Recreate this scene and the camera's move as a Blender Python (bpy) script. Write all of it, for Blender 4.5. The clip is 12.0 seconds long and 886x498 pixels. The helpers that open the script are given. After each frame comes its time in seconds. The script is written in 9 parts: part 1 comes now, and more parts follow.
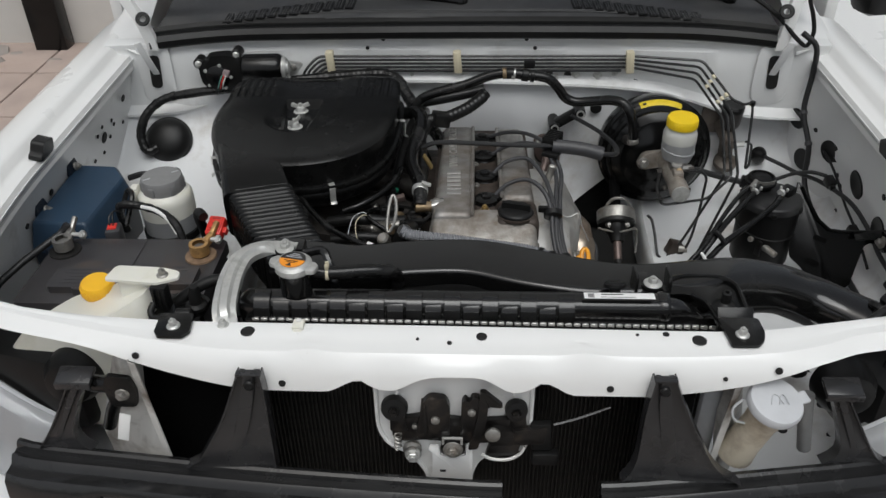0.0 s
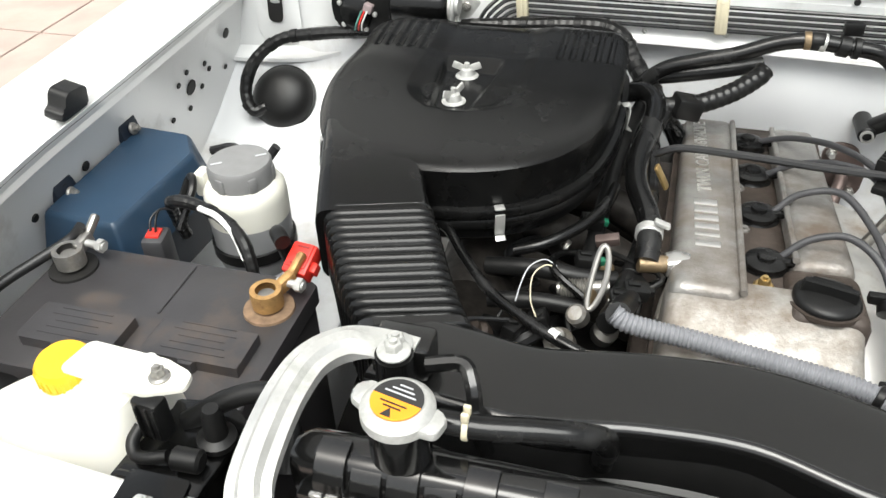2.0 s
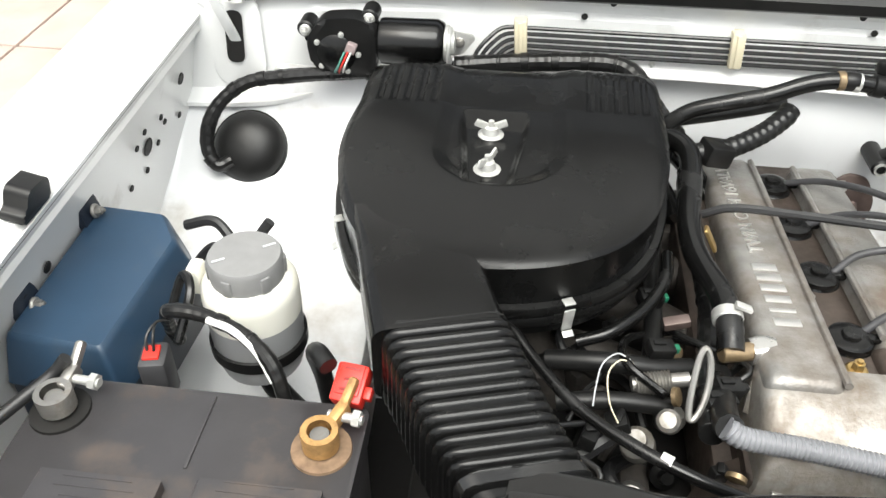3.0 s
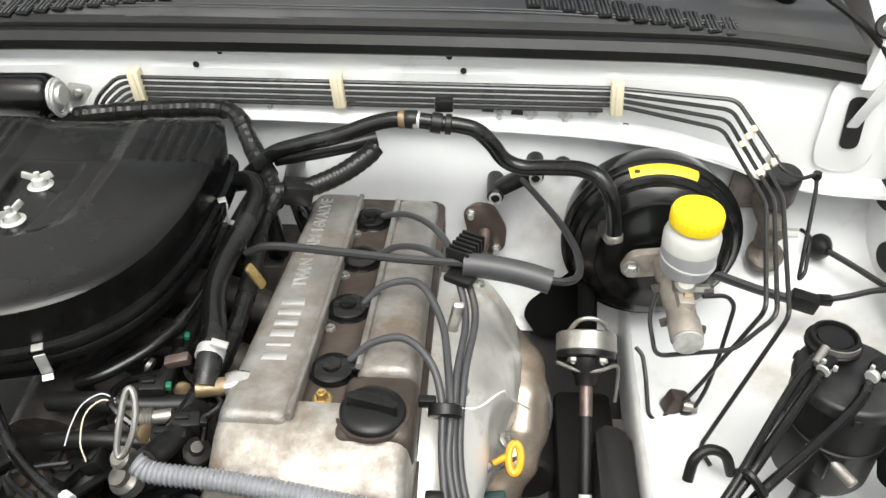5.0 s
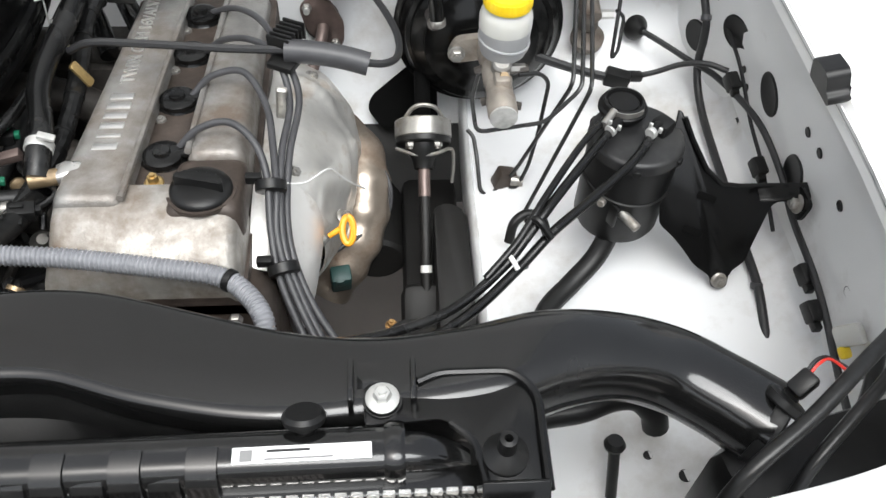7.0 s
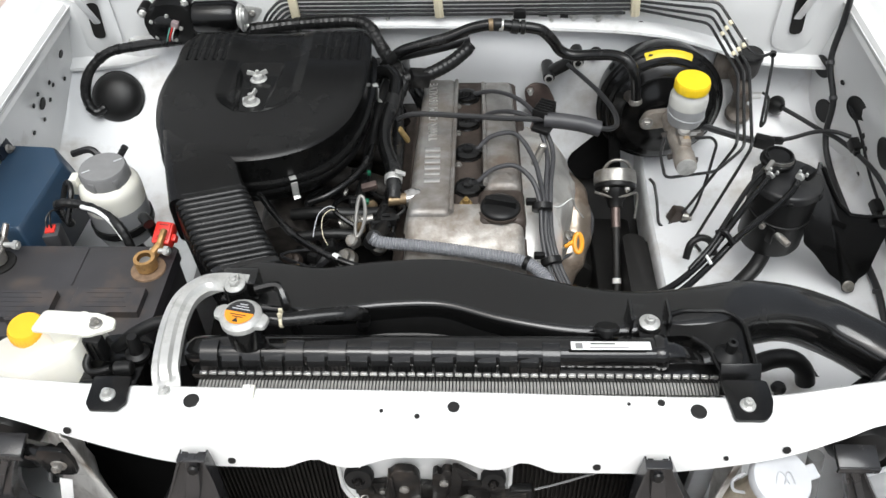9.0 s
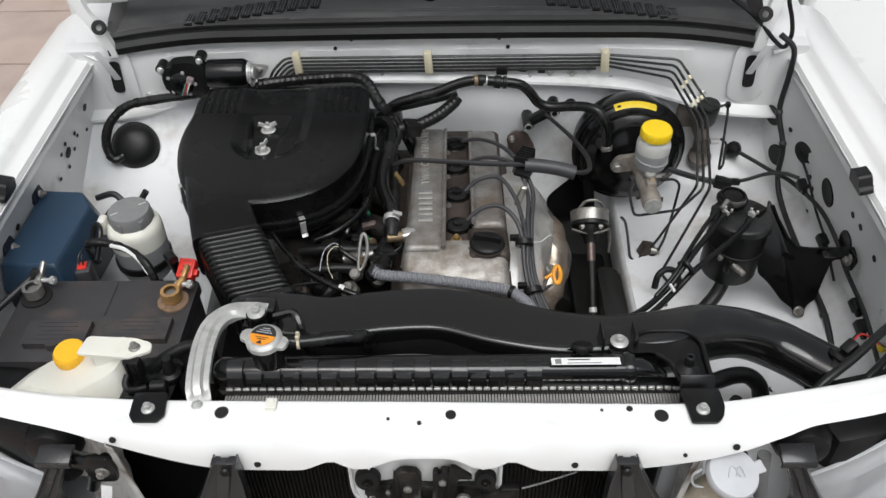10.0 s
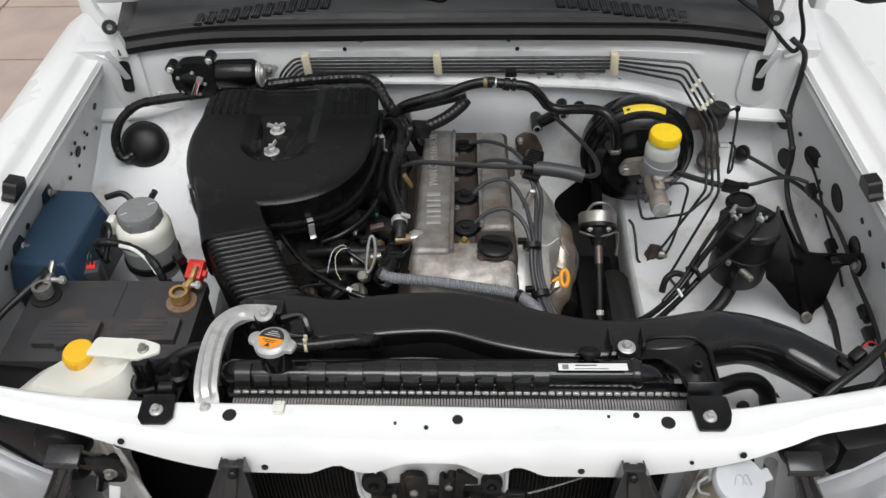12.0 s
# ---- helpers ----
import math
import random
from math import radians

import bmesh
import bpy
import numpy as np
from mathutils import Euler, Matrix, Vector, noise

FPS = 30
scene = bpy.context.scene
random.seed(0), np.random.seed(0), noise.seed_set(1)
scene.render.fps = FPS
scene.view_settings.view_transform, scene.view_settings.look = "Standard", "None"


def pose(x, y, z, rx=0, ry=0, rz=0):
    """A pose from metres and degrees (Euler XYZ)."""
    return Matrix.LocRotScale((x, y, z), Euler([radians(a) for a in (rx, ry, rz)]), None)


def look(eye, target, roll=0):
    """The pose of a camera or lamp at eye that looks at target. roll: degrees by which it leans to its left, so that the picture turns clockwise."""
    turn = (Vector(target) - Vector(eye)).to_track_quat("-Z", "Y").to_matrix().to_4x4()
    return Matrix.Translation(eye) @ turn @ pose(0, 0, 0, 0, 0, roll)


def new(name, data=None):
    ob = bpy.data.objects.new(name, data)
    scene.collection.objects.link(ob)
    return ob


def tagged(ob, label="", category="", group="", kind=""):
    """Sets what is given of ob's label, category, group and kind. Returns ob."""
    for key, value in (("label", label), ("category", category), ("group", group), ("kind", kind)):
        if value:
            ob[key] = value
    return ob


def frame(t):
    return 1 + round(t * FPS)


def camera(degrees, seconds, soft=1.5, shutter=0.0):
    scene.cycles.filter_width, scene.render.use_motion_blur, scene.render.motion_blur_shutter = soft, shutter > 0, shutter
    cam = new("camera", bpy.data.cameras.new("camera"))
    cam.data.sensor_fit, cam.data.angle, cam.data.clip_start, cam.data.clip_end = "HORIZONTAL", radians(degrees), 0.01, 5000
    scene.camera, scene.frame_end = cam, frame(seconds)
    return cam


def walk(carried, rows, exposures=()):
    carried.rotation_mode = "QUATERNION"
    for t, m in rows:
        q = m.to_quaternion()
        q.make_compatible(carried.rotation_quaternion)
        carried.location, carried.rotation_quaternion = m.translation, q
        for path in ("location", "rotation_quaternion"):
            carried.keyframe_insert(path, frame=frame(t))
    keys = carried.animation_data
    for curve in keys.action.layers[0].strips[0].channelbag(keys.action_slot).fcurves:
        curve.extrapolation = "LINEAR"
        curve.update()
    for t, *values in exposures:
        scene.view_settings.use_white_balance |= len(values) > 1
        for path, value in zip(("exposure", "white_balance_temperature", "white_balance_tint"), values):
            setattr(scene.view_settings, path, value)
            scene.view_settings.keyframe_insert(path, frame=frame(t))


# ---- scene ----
cam = camera(57.3, 12.0)
PATH = [
    (0, (0.0442, -0.0957, 1.6022), (-0.0286, 1.5430, 0.4579), -0.93),
    (0.5, (0.0630, 0.0504, 1.5477), (-0.0396, 1.6982, 0.4189), -1.18),
    (1, (0.1057, 0.2128, 1.4917), (-0.0987, 1.8540, 0.3671), -2.50),
    (1.5, (0.0811, 0.3181, 1.4323), (-0.3321, 1.8955, 0.2742), -2.42),
    (2, (-0.0561, 0.4160, 1.3809), (-0.5124, 1.9304, 0.1568), -2.19),
    (2.5, (-0.2090, 0.5038, 1.3887), (-0.5319, 2.0257, 0.1318), -0.12),
    (2.7, (-0.2419, 0.5364, 1.3929), (-0.4937, 2.0547, 0.1157), 0.37),
    (4.3, (-0.0124, 0.5333, 1.4642), (-0.0685, 2.0826, 0.2007), 0.41),
    (4.5, (0.0690, 0.5392, 1.4604), (-0.0198, 2.0888, 0.1991), -0.18),
    (5, (0.2126, 0.5609, 1.4420), (0.0915, 2.1310, 0.2092), -0.53),
    (5.5, (0.3014, 0.5848, 1.4308), (0.2065, 2.1660, 0.2098), 0.70),
    (6, (0.3433, 0.5734, 1.4137), (0.3278, 2.0834, 0.1023), 1.08),
    (6.5, (0.3489, 0.5318, 1.4255), (0.4408, 1.8798, -0.0491), 3.05),
    (7, (0.2916, 0.4831, 1.4550), (0.4188, 1.7535, -0.0844), 3.15),
    (7.5, (0.1537, 0.4436, 1.5019), (0.1545, 1.6767, -0.0728), 3.21),
    (7.7, (0.1105, 0.4186, 1.5249), (0.1168, 1.6778, -0.0289), 3.33),
    (9.3, (0.0756, 0.0974, 1.7287), (-0.0033, 1.5442, 0.3500), -2.80),
    (9.5, (0.0728, 0.0704, 1.7523), (0.0243, 1.5410, 0.3977), -2.05),
    (10, (0.0647, 0.0422, 1.7813), (0.0303, 1.5175, 0.4314), -1.22),
    (10.5, (0.0632, 0.0427, 1.7883), (0.0227, 1.5280, 0.4495), -1.30),
    (11, (0.0613, 0.0466, 1.7893), (0.0081, 1.5222, 0.4403), -1.02),
    (11.5, (0.0601, 0.0489, 1.7907), (0.0182, 1.5212, 0.4377), -0.99),
    (12, (0.0621, 0.0488, 1.7903), (0.0124, 1.5173, 0.4334), -1.13),
]
walk(cam, [(t, look(eye, target, roll)) for t, eye, target, roll in PATH],
     [(0, -0.55, 6480, 8), (0.5, -0.57, 6480, 8), (1.0, -0.08, 6520, 8), (1.5, 0.72, 6640, 7), (2.0, 0.93, 6700, 6), (2.5, 1.06, 6740, 6), (4.3, 1.26, 6780, 6), (5.0, 1.04, 6780, 6),
      (5.5, 0.92, 6750, 6), (6.5, 0.76, 6580, 7), (7.0, 0.86, 6480, 8), (7.7, 0.92, 6460, 8), (9.3, 0.2, 6450, 8), (10.0, -0.13, 6480, 9), (12, -0.19, 6480, 9)])

# ---- world and light ----
world = bpy.data.worlds.new("overcast_sky")
scene.world = world
world.use_nodes = True
wn = world.node_tree.nodes
wl = world.node_tree.links
sky = wn.new("ShaderNodeTexSky")
sky.sky_type = "NISHITA"
sky.sun_disc = False
sky.sun_elevation = radians(66)
sky.sun_rotation = radians(205)
sky.air_density, sky.dust_density, sky.ozone_density = 1.0, 4.0, 1.0
soften = wn.new("ShaderNodeHueSaturation")
soften.inputs["Saturation"].default_value = 0.30
wl.new(sky.outputs[0], soften.inputs["Color"])
wl.new(soften.outputs[0], wn["Background"].inputs["Color"])
wn["Background"].inputs["Strength"].default_value = 0.14

sun_data = bpy.data.lights.new("sun", "SUN")
sun_data.energy, sun_data.angle, sun_data.color = 1.9, radians(40), (0.985, 0.995, 1.0)
sun = new("sun", sun_data)
sun.matrix_basis = look((0.9, -1.4, 5.6), (0, 1, 0.8))


# ---- materials ----
def material(name, colour, rough=0.5, metal=0.0, vary=0.12, scale=30.0, bump=0.0, bump_scale=300.0, coat=0.0,
             dirt=None, dirt_amount=0.0, dirt_scale=9.0, dirt_rough=0.75, subsurface=0.0, spec=0.5, aniso=None):
    """A principled surface with tone variation, optional dirt patches and fine relief."""
    m = bpy.data.materials.new(name)
    m.use_nodes = True
    n, l = m.node_tree.nodes, m.node_tree.links
    b = n["Principled BSDF"]
    b.inputs["Roughness"].default_value = rough
    b.inputs["Metallic"].default_value = metal
    b.inputs["Specular IOR Level"].default_value = spec
    b.inputs["Coat Weight"].default_value = coat
    b.inputs["Coat Roughness"].default_value = 0.06
    if subsurface:
        b.inputs["Subsurface Weight"].default_value = subsurface
        b.inputs["Subsurface Radius"].default_value = (0.01, 0.01, 0.008)
    co = n.new("ShaderNodeTexCoord")
    fine = n.new("ShaderNodeTexNoise")
    fine.inputs["Scale"].default_value, fine.inputs["Detail"].default_value = scale, 6
    l.new(co.outputs["Object"], fine.inputs["Vector"])
    tone = n.new("ShaderNodeMapRange")
    tone.inputs["From Min"].default_value, tone.inputs["From Max"].default_value = 0.3, 0.7
    tone.inputs["To Min"].default_value, tone.inputs["To Max"].default_value = 1 - vary, 1 + vary
    l.new(fine.outputs["Fac"], tone.inputs["Value"])
    mul = n.new("ShaderNodeVectorMath")
    mul.operation = "SCALE"
    mul.inputs[0].default_value = colour
    l.new(tone.outputs[0], mul.inputs["Scale"])
    base = mul.outputs[0]
    rvar = n.new("ShaderNodeMapRange")
    rvar.inputs["To Min"].default_value, rvar.inputs["To Max"].default_value = max(rough - 0.1, 0.03), min(rough + 0.1, 1)
    big = n.new("ShaderNodeTexNoise")
    big.inputs["Scale"].default_value, big.inputs["Detail"].default_value = dirt_scale, 8
    big.inputs["Roughness"].default_value = 0.62
    l.new(co.outputs["Object"], big.inputs["Vector"])
    l.new(big.outputs["Fac"], rvar.inputs["Value"])
    rough_out = rvar.outputs[0]
    if dirt:
        edge = n.new("ShaderNodeMapRange")
        edge.inputs["From Min"].default_value, edge.inputs["From Max"].default_value = 0.62 - 0.3 * dirt_amount, 0.80 - 0.22 * dirt_amount
        l.new(big.outputs["Fac"], edge.inputs["Value"])
        mix = n.new("ShaderNodeMix")
        mix.data_type = "RGBA"
        mix.inputs["B"].default_value = (*dirt, 1)
        l.new(edge.outputs[0], mix.inputs["Factor"])
        l.new(base, mix.inputs["A"])
        base = mix.outputs["Result"]
        mr = n.new("ShaderNodeMix")
        mr.inputs["B"].default_value = dirt_rough
        l.new(edge.outputs[0], mr.inputs["Factor"])
        l.new(rough_out, mr.inputs["A"])
        rough_out = mr.outputs["Result"]
        if metal:
            mm = n.new("ShaderNodeMix")
            mm.inputs["A"].default_value, mm.inputs["B"].default_value = metal, metal * 0.3
            l.new(edge.outputs[0], mm.inputs["Factor"])
            l.new(mm.outputs["Result"], b.inputs["Metallic"])
    l.new(base, b.inputs["Base Color"])
    l.new(rough_out, b.inputs["Roughness"])
    if bump:
        grain = n.new("ShaderNodeTexNoise")
        grain.inputs["Scale"].default_value, grain.inputs["Detail"].default_value = bump_scale, 4
        l.new(co.outputs["Object"], grain.inputs["Vector"])
        bp = n.new("ShaderNodeBump")
        bp.inputs["Strength"].default_value, bp.inputs["Distance"].default_value = bump, 0.001
        l.new(grain.outputs["Fac"], bp.inputs["Height"])
        l.new(bp.outputs[0], b.inputs["Normal"])
    return m


WHITE = material("white_body_paint", (0.82, 0.82, 0.81), 0.30, 0, 0.01, 2, coat=0.6, dirt=(0.74, 0.73, 0.71), dirt_amount=0.1, dirt_scale=3, dirt_rough=0.4)
BAY = material("white_bay_paint", (0.74, 0.745, 0.74), 0.36, 0, 0.03, 6, 0.03, 50, coat=0.3, dirt=(0.42, 0.40, 0.37), dirt_amount=0.12, dirt_scale=7)
FLOORBAY = material("dusty_bay_paint", (0.70, 0.71, 0.72), 0.34, 0, 0.04, 6, 0.04, 40, coat=0.3, dirt=(0.40, 0.37, 0.33), dirt_amount=0.35, dirt_scale=6)
LID = material("black_moulded_plastic", (0.004, 0.004, 0.004), 0.24, 0, 0.15, 40, 0.05, 500, coat=0.04, dirt=(0.009, 0.009, 0.0088), dirt_amount=0.4, dirt_scale=9, dirt_rough=0.34, spec=0.27)
DUCT = material("glossy_black_plastic", (0.006, 0.006, 0.006), 0.17, 0, 0.15, 30, 0.02, 240, coat=0.35, dirt=(0.007, 0.007, 0.007), dirt_amount=0.3, dirt_scale=6, dirt_rough=0.28, spec=0.45)
SEMI = material("black_plastic", (0.008, 0.008, 0.008), 0.34, 0, 0.2, 60, 0.08, 400, spec=0.28)
RUBBER = material("black_rubber", (0.009, 0.009, 0.009), 0.40, 0, 0.2, 60, 0.08, 300, spec=0.3)
HOSE = material("worn_rubber_hose", (0.005, 0.005, 0.005), 0.19, 0, 0.25, 50, 0.1, 250, dirt=(0.018, 0.018, 0.018), dirt_amount=0.3, dirt_scale=25, dirt_rough=0.45, spec=0.36)
GREYRUB = material("grey_rubber", (0.042, 0.042, 0.045), 0.45, 0, 0.15, 60, 0.1, 300)
TAPE = material("black_vinyl_tape", (0.010, 0.010, 0.010), 0.3, 0, 0.3, 90, 0.3, 140, spec=0.34)
WIRE = material("cable_sheath", (0.016, 0.016, 0.017), 0.45, 0, 0.15, 60)
LINE = material("dark_coated_steel_line", (0.022, 0.022, 0.022), 0.28, 0.2, 0.15, 60)
CANLID = material("dusty_canister_lid", (0.016, 0.016, 0.0165), 0.36, 0, 0.25, 40, 0.1, 160, dirt=(0.035, 0.035, 0.034), dirt_amount=0.45, dirt_scale=20, dirt_rough=0.6, spec=0.3)
WEATHERED = material("weathered_cast_iron", (0.17, 0.150, 0.130), 0.5, 0.4, 0.3, 60, 0.3, 250, dirt=(0.07, 0.05, 0.038), dirt_amount=0.5, dirt_scale=30)
DARKRES = material("smoked_reservoir_plastic", (0.045, 0.042, 0.042), 0.35, 0, 0.15, 30)
MASTERCAST = material("stained_cast_aluminium", (0.36, 0.325, 0.285), 0.38, 0.55, 0.2, 50, 0.35, 300, dirt=(0.15, 0.115, 0.085), dirt_amount=0.5, dirt_scale=22, dirt_rough=0.55)
CANBLACK = material("black_canister_plastic", (0.006, 0.006, 0.006), 0.40, 0, 0.2, 30, 0.05, 200, dirt=(0.012, 0.012, 0.012), dirt_amount=0.35, dirt_scale=18, dirt_rough=0.55, spec=0.2)
BLACKSTEEL = material("black_painted_steel", (0.004, 0.004, 0.004), 0.20, 0, 0.15, 40, 0.05, 200, spec=0.34)
CASTAL = material("cast_aluminium", (0.30, 0.292, 0.278), 0.36, 0.6, 0.16, 45, 0.6, 350, dirt=(0.115, 0.090, 0.070), dirt_amount=0.62, dirt_scale=13, dirt_rough=0.5)
CASTFRONT = material("grimy_cover_front", (0.30, 0.285, 0.262), 0.40, 0.45, 0.2, 60, 0.6, 300, dirt=(0.145, 0.115, 0.090), dirt_amount=0.60, dirt_scale=26, dirt_rough=0.55)
# brown oil stain, darkened further so the plug valley reads as a shaded recess
CASTSTAIN = material("oil_stained_shaded_aluminium", (0.062, 0.048, 0.040), 0.42, 0.3, 0.3, 60, 0.3, 400, dirt=(0.028, 0.020, 0.015), dirt_amount=0.55, dirt_scale=14)
LETTER = material("polished_raised_letters", (0.72, 0.71, 0.69), 0.3, 0.8, 0.05, 80)
ALU = material("bright_aluminium", (0.70, 0.69, 0.67), 0.28, 0.9, 0.06, 50, dirt=(0.35, 0.33, 0.30), dirt_amount=0.2, dirt_scale=20)
ZINC = material("galvanised_steel", (0.60, 0.60, 0.58), 0.36, 0.6, 0.14, 35, 0.1, 120, dirt=(0.36, 0.36, 0.34), dirt_amount=0.5, dirt_scale=34, dirt_rough=0.55)
STEEL = material("dull_steel", (0.34, 0.33, 0.31), 0.4, 0.8, 0.15, 60, 0.1, 200, dirt=(0.12, 0.09, 0.06), dirt_amount=0.35, dirt_scale=25)
SHIELD = material("stained_heat_shield", (0.66, 0.65, 0.62), 0.34, 0.65, 0.12, 25, 1.0, 32, dirt=(0.34, 0.26, 0.19), dirt_amount=0.30, dirt_scale=16)
BRASS = material("gold_zinc_plating", (0.52, 0.37, 0.16), 0.35, 0.85, 0.15, 80, dirt=(0.25, 0.16, 0.06), dirt_amount=0.4, dirt_scale=50)
COPPER = material("corroded_copper_clamp", (0.50, 0.30, 0.12), 0.5, 0.6, 0.2, 80, 0.2, 300, dirt=(0.20, 0.10, 0.04), dirt_amount=0.5, dirt_scale=60)
GRIME = material("grimy_engine_casting", (0.060, 0.053, 0.047), 0.5, 0.3, 0.4, 45, 0.4, 180, dirt=(0.014, 0.012, 0.011), dirt_amount=0.5, dirt_scale=22)
# near-black for holes and underbody, lowered to carry the shade of deep gaps
DARK = material("shade_deepened_black", (0.006, 0.0055, 0.005), 0.6, 0, 0.3, 40, 0.2, 150)
YELLOW = material("yellow_plastic", (0.83, 0.58, 0.015), 0.38, 0, 0.04, 40, subsurface=0.05)
AMBER = material("amber_yellow_plastic", (0.85, 0.47, 0.02), 0.38, 0, 0.04, 40, subsurface=0.05)
DIPORANGE = material("orange_yellow_plastic", (0.86, 0.36, 0.02), 0.4, 0, 0.05, 60)
ORANGE = material("orange_plastic", (0.86, 0.30, 0.02), 0.4, 0, 0.05, 60)
RED = material("red_plastic", (0.62, 0.03, 0.02), 0.4, 0, 0.1, 60)
GREEN = material("green_plastic", (0.012, 0.13, 0.07), 0.4, 0, 0.1, 60)
DKGREEN = material("dark_green_connector", (0.015, 0.05, 0.045), 0.5, 0, 0.1, 60)
MILKY = material("milky_plastic", (0.74, 0.73, 0.66), 0.42, 0, 0.03, 12, subsurface=0.25, dirt=(0.60, 0.57, 0.46), dirt_amount=0.3, dirt_scale=8, dirt_rough=0.5)
MILKY_LOW = material("milky_plastic_fluid", (0.30, 0.305, 0.31), 0.35, 0, 0.05, 12, subsurface=0.15)
GALV = material("pale_galvanised_sheet", (0.66, 0.65, 0.63), 0.4, 0.35, 0.06, 30, 0.1, 80, dirt=(0.36, 0.31, 0.25), dirt_amount=0.25, dirt_scale=20)
CAPMARK = material("grey_moulded_mark", (0.47, 0.48, 0.50), 0.5, 0, 0.05, 40)
REDDK = material("dark_red_plastic", (0.25, 0.015, 0.012), 0.5, 0, 0.1, 60)
CLEARISH = material("clouded_clear_plastic", (0.50, 0.50, 0.47), 0.35, 0, 0.05, 20, subsurface=0.2, dirt=(0.40, 0.39, 0.34), dirt_amount=0.3, dirt_scale=14)
PLUG = material("dusty_pink_plug", (0.30, 0.24, 0.24), 0.5, 0, 0.2, 80)
# near-black that stands in for the darkness of unlit gaps and openings
VOIDBLACK = material("black_void", (0.002, 0.002, 0.002), 0.9, 0, 0.1, 20, spec=0.1)
BRONZE = material("tarnished_bronze", (0.30, 0.22, 0.13), 0.38, 0.75, 0.2, 60, 0.1, 200, dirt=(0.12, 0.09, 0.06), dirt_amount=0.4, dirt_scale=40)
MAUVE = material("stained_brown_plate", (0.14, 0.105, 0.095), 0.4, 0.5, 0.2, 60, 0.1, 200)
BURNT = material("heat_stained_steel", (0.40, 0.34, 0.28), 0.34, 0.8, 0.2, 20, 0.4, 60, dirt=(0.12, 0.07, 0.04), dirt_amount=0.5, dirt_scale=14)
GREYCAP = material("grey_plastic_cap", (0.20, 0.20, 0.20), 0.5, 0, 0.06, 60, 0.1, 300)
LTGREY = material("light_grey_plastic", (0.52, 0.53, 0.55), 0.5, 0, 0.05, 40, 0.05, 200)
NAVY = material("navy_blue_plastic", (0.022, 0.048, 0.085), 0.36, 0, 0.1, 20, 0.05, 400, dirt=(0.05, 0.07, 0.09), dirt_amount=0.25, dirt_scale=10)
NAVYDK = material("dark_navy_plastic", (0.010, 0.016, 0.028), 0.45, 0, 0.1, 30)
BATT = material("battery_case_plastic", (0.040, 0.038, 0.040), 0.34, 0, 0.12, 25, 0.08, 400, dirt=(0.10, 0.075, 0.06), dirt_amount=0.32, dirt_scale=10)
RUST = material("rusty_felt_washer", (0.20, 0.13, 0.08), 0.8, 0, 0.3, 120, 0.3, 300)
CONDUIT = material("grey_corrugated_conduit", (0.20, 0.205, 0.22), 0.3, 0, 0.08, 50)
CREAM = material("cream_nylon_clip", (0.66, 0.60, 0.44), 0.5, 0, 0.05, 60)
LABEL = material("white_label", (0.78, 0.78, 0.77), 0.4, 0, 0.02, 30)
PRINT = material("black_print", (0.02, 0.02, 0.02), 0.6, 0, 0.1, 60)
YLABEL = material("yellow_label", (0.75, 0.55, 0.03), 0.45, 0, 0.08, 40)
GREYTIE = material("white_nylon_tie", (0.72, 0.72, 0.70), 0.45, 0, 0.05, 60)
COWL = material("weathered_black_cowl", (0.055, 0.055, 0.057), 0.33, 0, 0.15, 30, 0.1, 300, dirt=(0.08, 0.079, 0.078), dirt_amount=0.5, dirt_scale=8)
FIN = material("dark_radiator_fins", (0.020, 0.018, 0.016), 0.5, 0.3, 0.3, 120, 0.3, 200)
CORE = material("aluminium_core_edge", (0.32, 0.315, 0.30), 0.45, 0.4, 0.2, 120)
GRILLE = material("grille_black_plastic", (0.055, 0.055, 0.058), 0.30, 0, 0.12, 30, 0.05, 300, dirt=(0.055, 0.055, 0.055), dirt_amount=0.3, dirt_scale=8)
STAINEDWHITE = material("grimy_white_paint", (0.62, 0.61, 0.585), 0.4, 0, 0.12, 12, 0.1, 60, dirt=(0.14, 0.115, 0.095), dirt_amount=0.5, dirt_scale=11, dirt_rough=0.7)
GREASE = material("greasy_black_steel", (0.010, 0.009, 0.0085), 0.34, 0.2, 0.3, 50, 0.3, 200, dirt=(0.045, 0.034, 0.026), dirt_amount=0.35, dirt_scale=40, dirt_rough=0.6)
LEGBLACK = material("satin_black_moulding", (0.022, 0.022, 0.0235), 0.24, 0, 0.1, 25, 0.04, 260, coat=0.2, dirt=(0.035, 0.035, 0.035), dirt_amount=0.25, dirt_scale=14)
NECKSTAIN = material("brown_stained_milky_plastic", (0.62, 0.56, 0.45), 0.42, 0, 0.1, 14, subsurface=0.15, dirt=(0.24, 0.17, 0.11), dirt_amount=0.5, dirt_scale=12, dirt_rough=0.6)
MOULD = material("glossy_grille_moulding", (0.016, 0.016, 0.0165), 0.2, 0, 0.12, 30, 0.03, 300, dirt=(0.03, 0.03, 0.03), dirt_amount=0.3, dirt_scale=8)
GROUND = material("concrete_paving", (0.33, 0.295, 0.27), 0.85, 0, 0.18, 3, 0.4, 60, dirt=(0.20, 0.17, 0.15), dirt_amount=0.35, dirt_scale=1.3)
PINK = material("reddish_paving", (0.42, 0.335, 0.295), 0.85, 0, 0.15, 4, 0.3, 60, dirt=(0.34, 0.26, 0.22), dirt_amount=0.3, dirt_scale=2)
WALLP = material("white_painted_wall", (0.68, 0.67, 0.64), 0.8, 0, 0.06, 3, 0.2, 40)
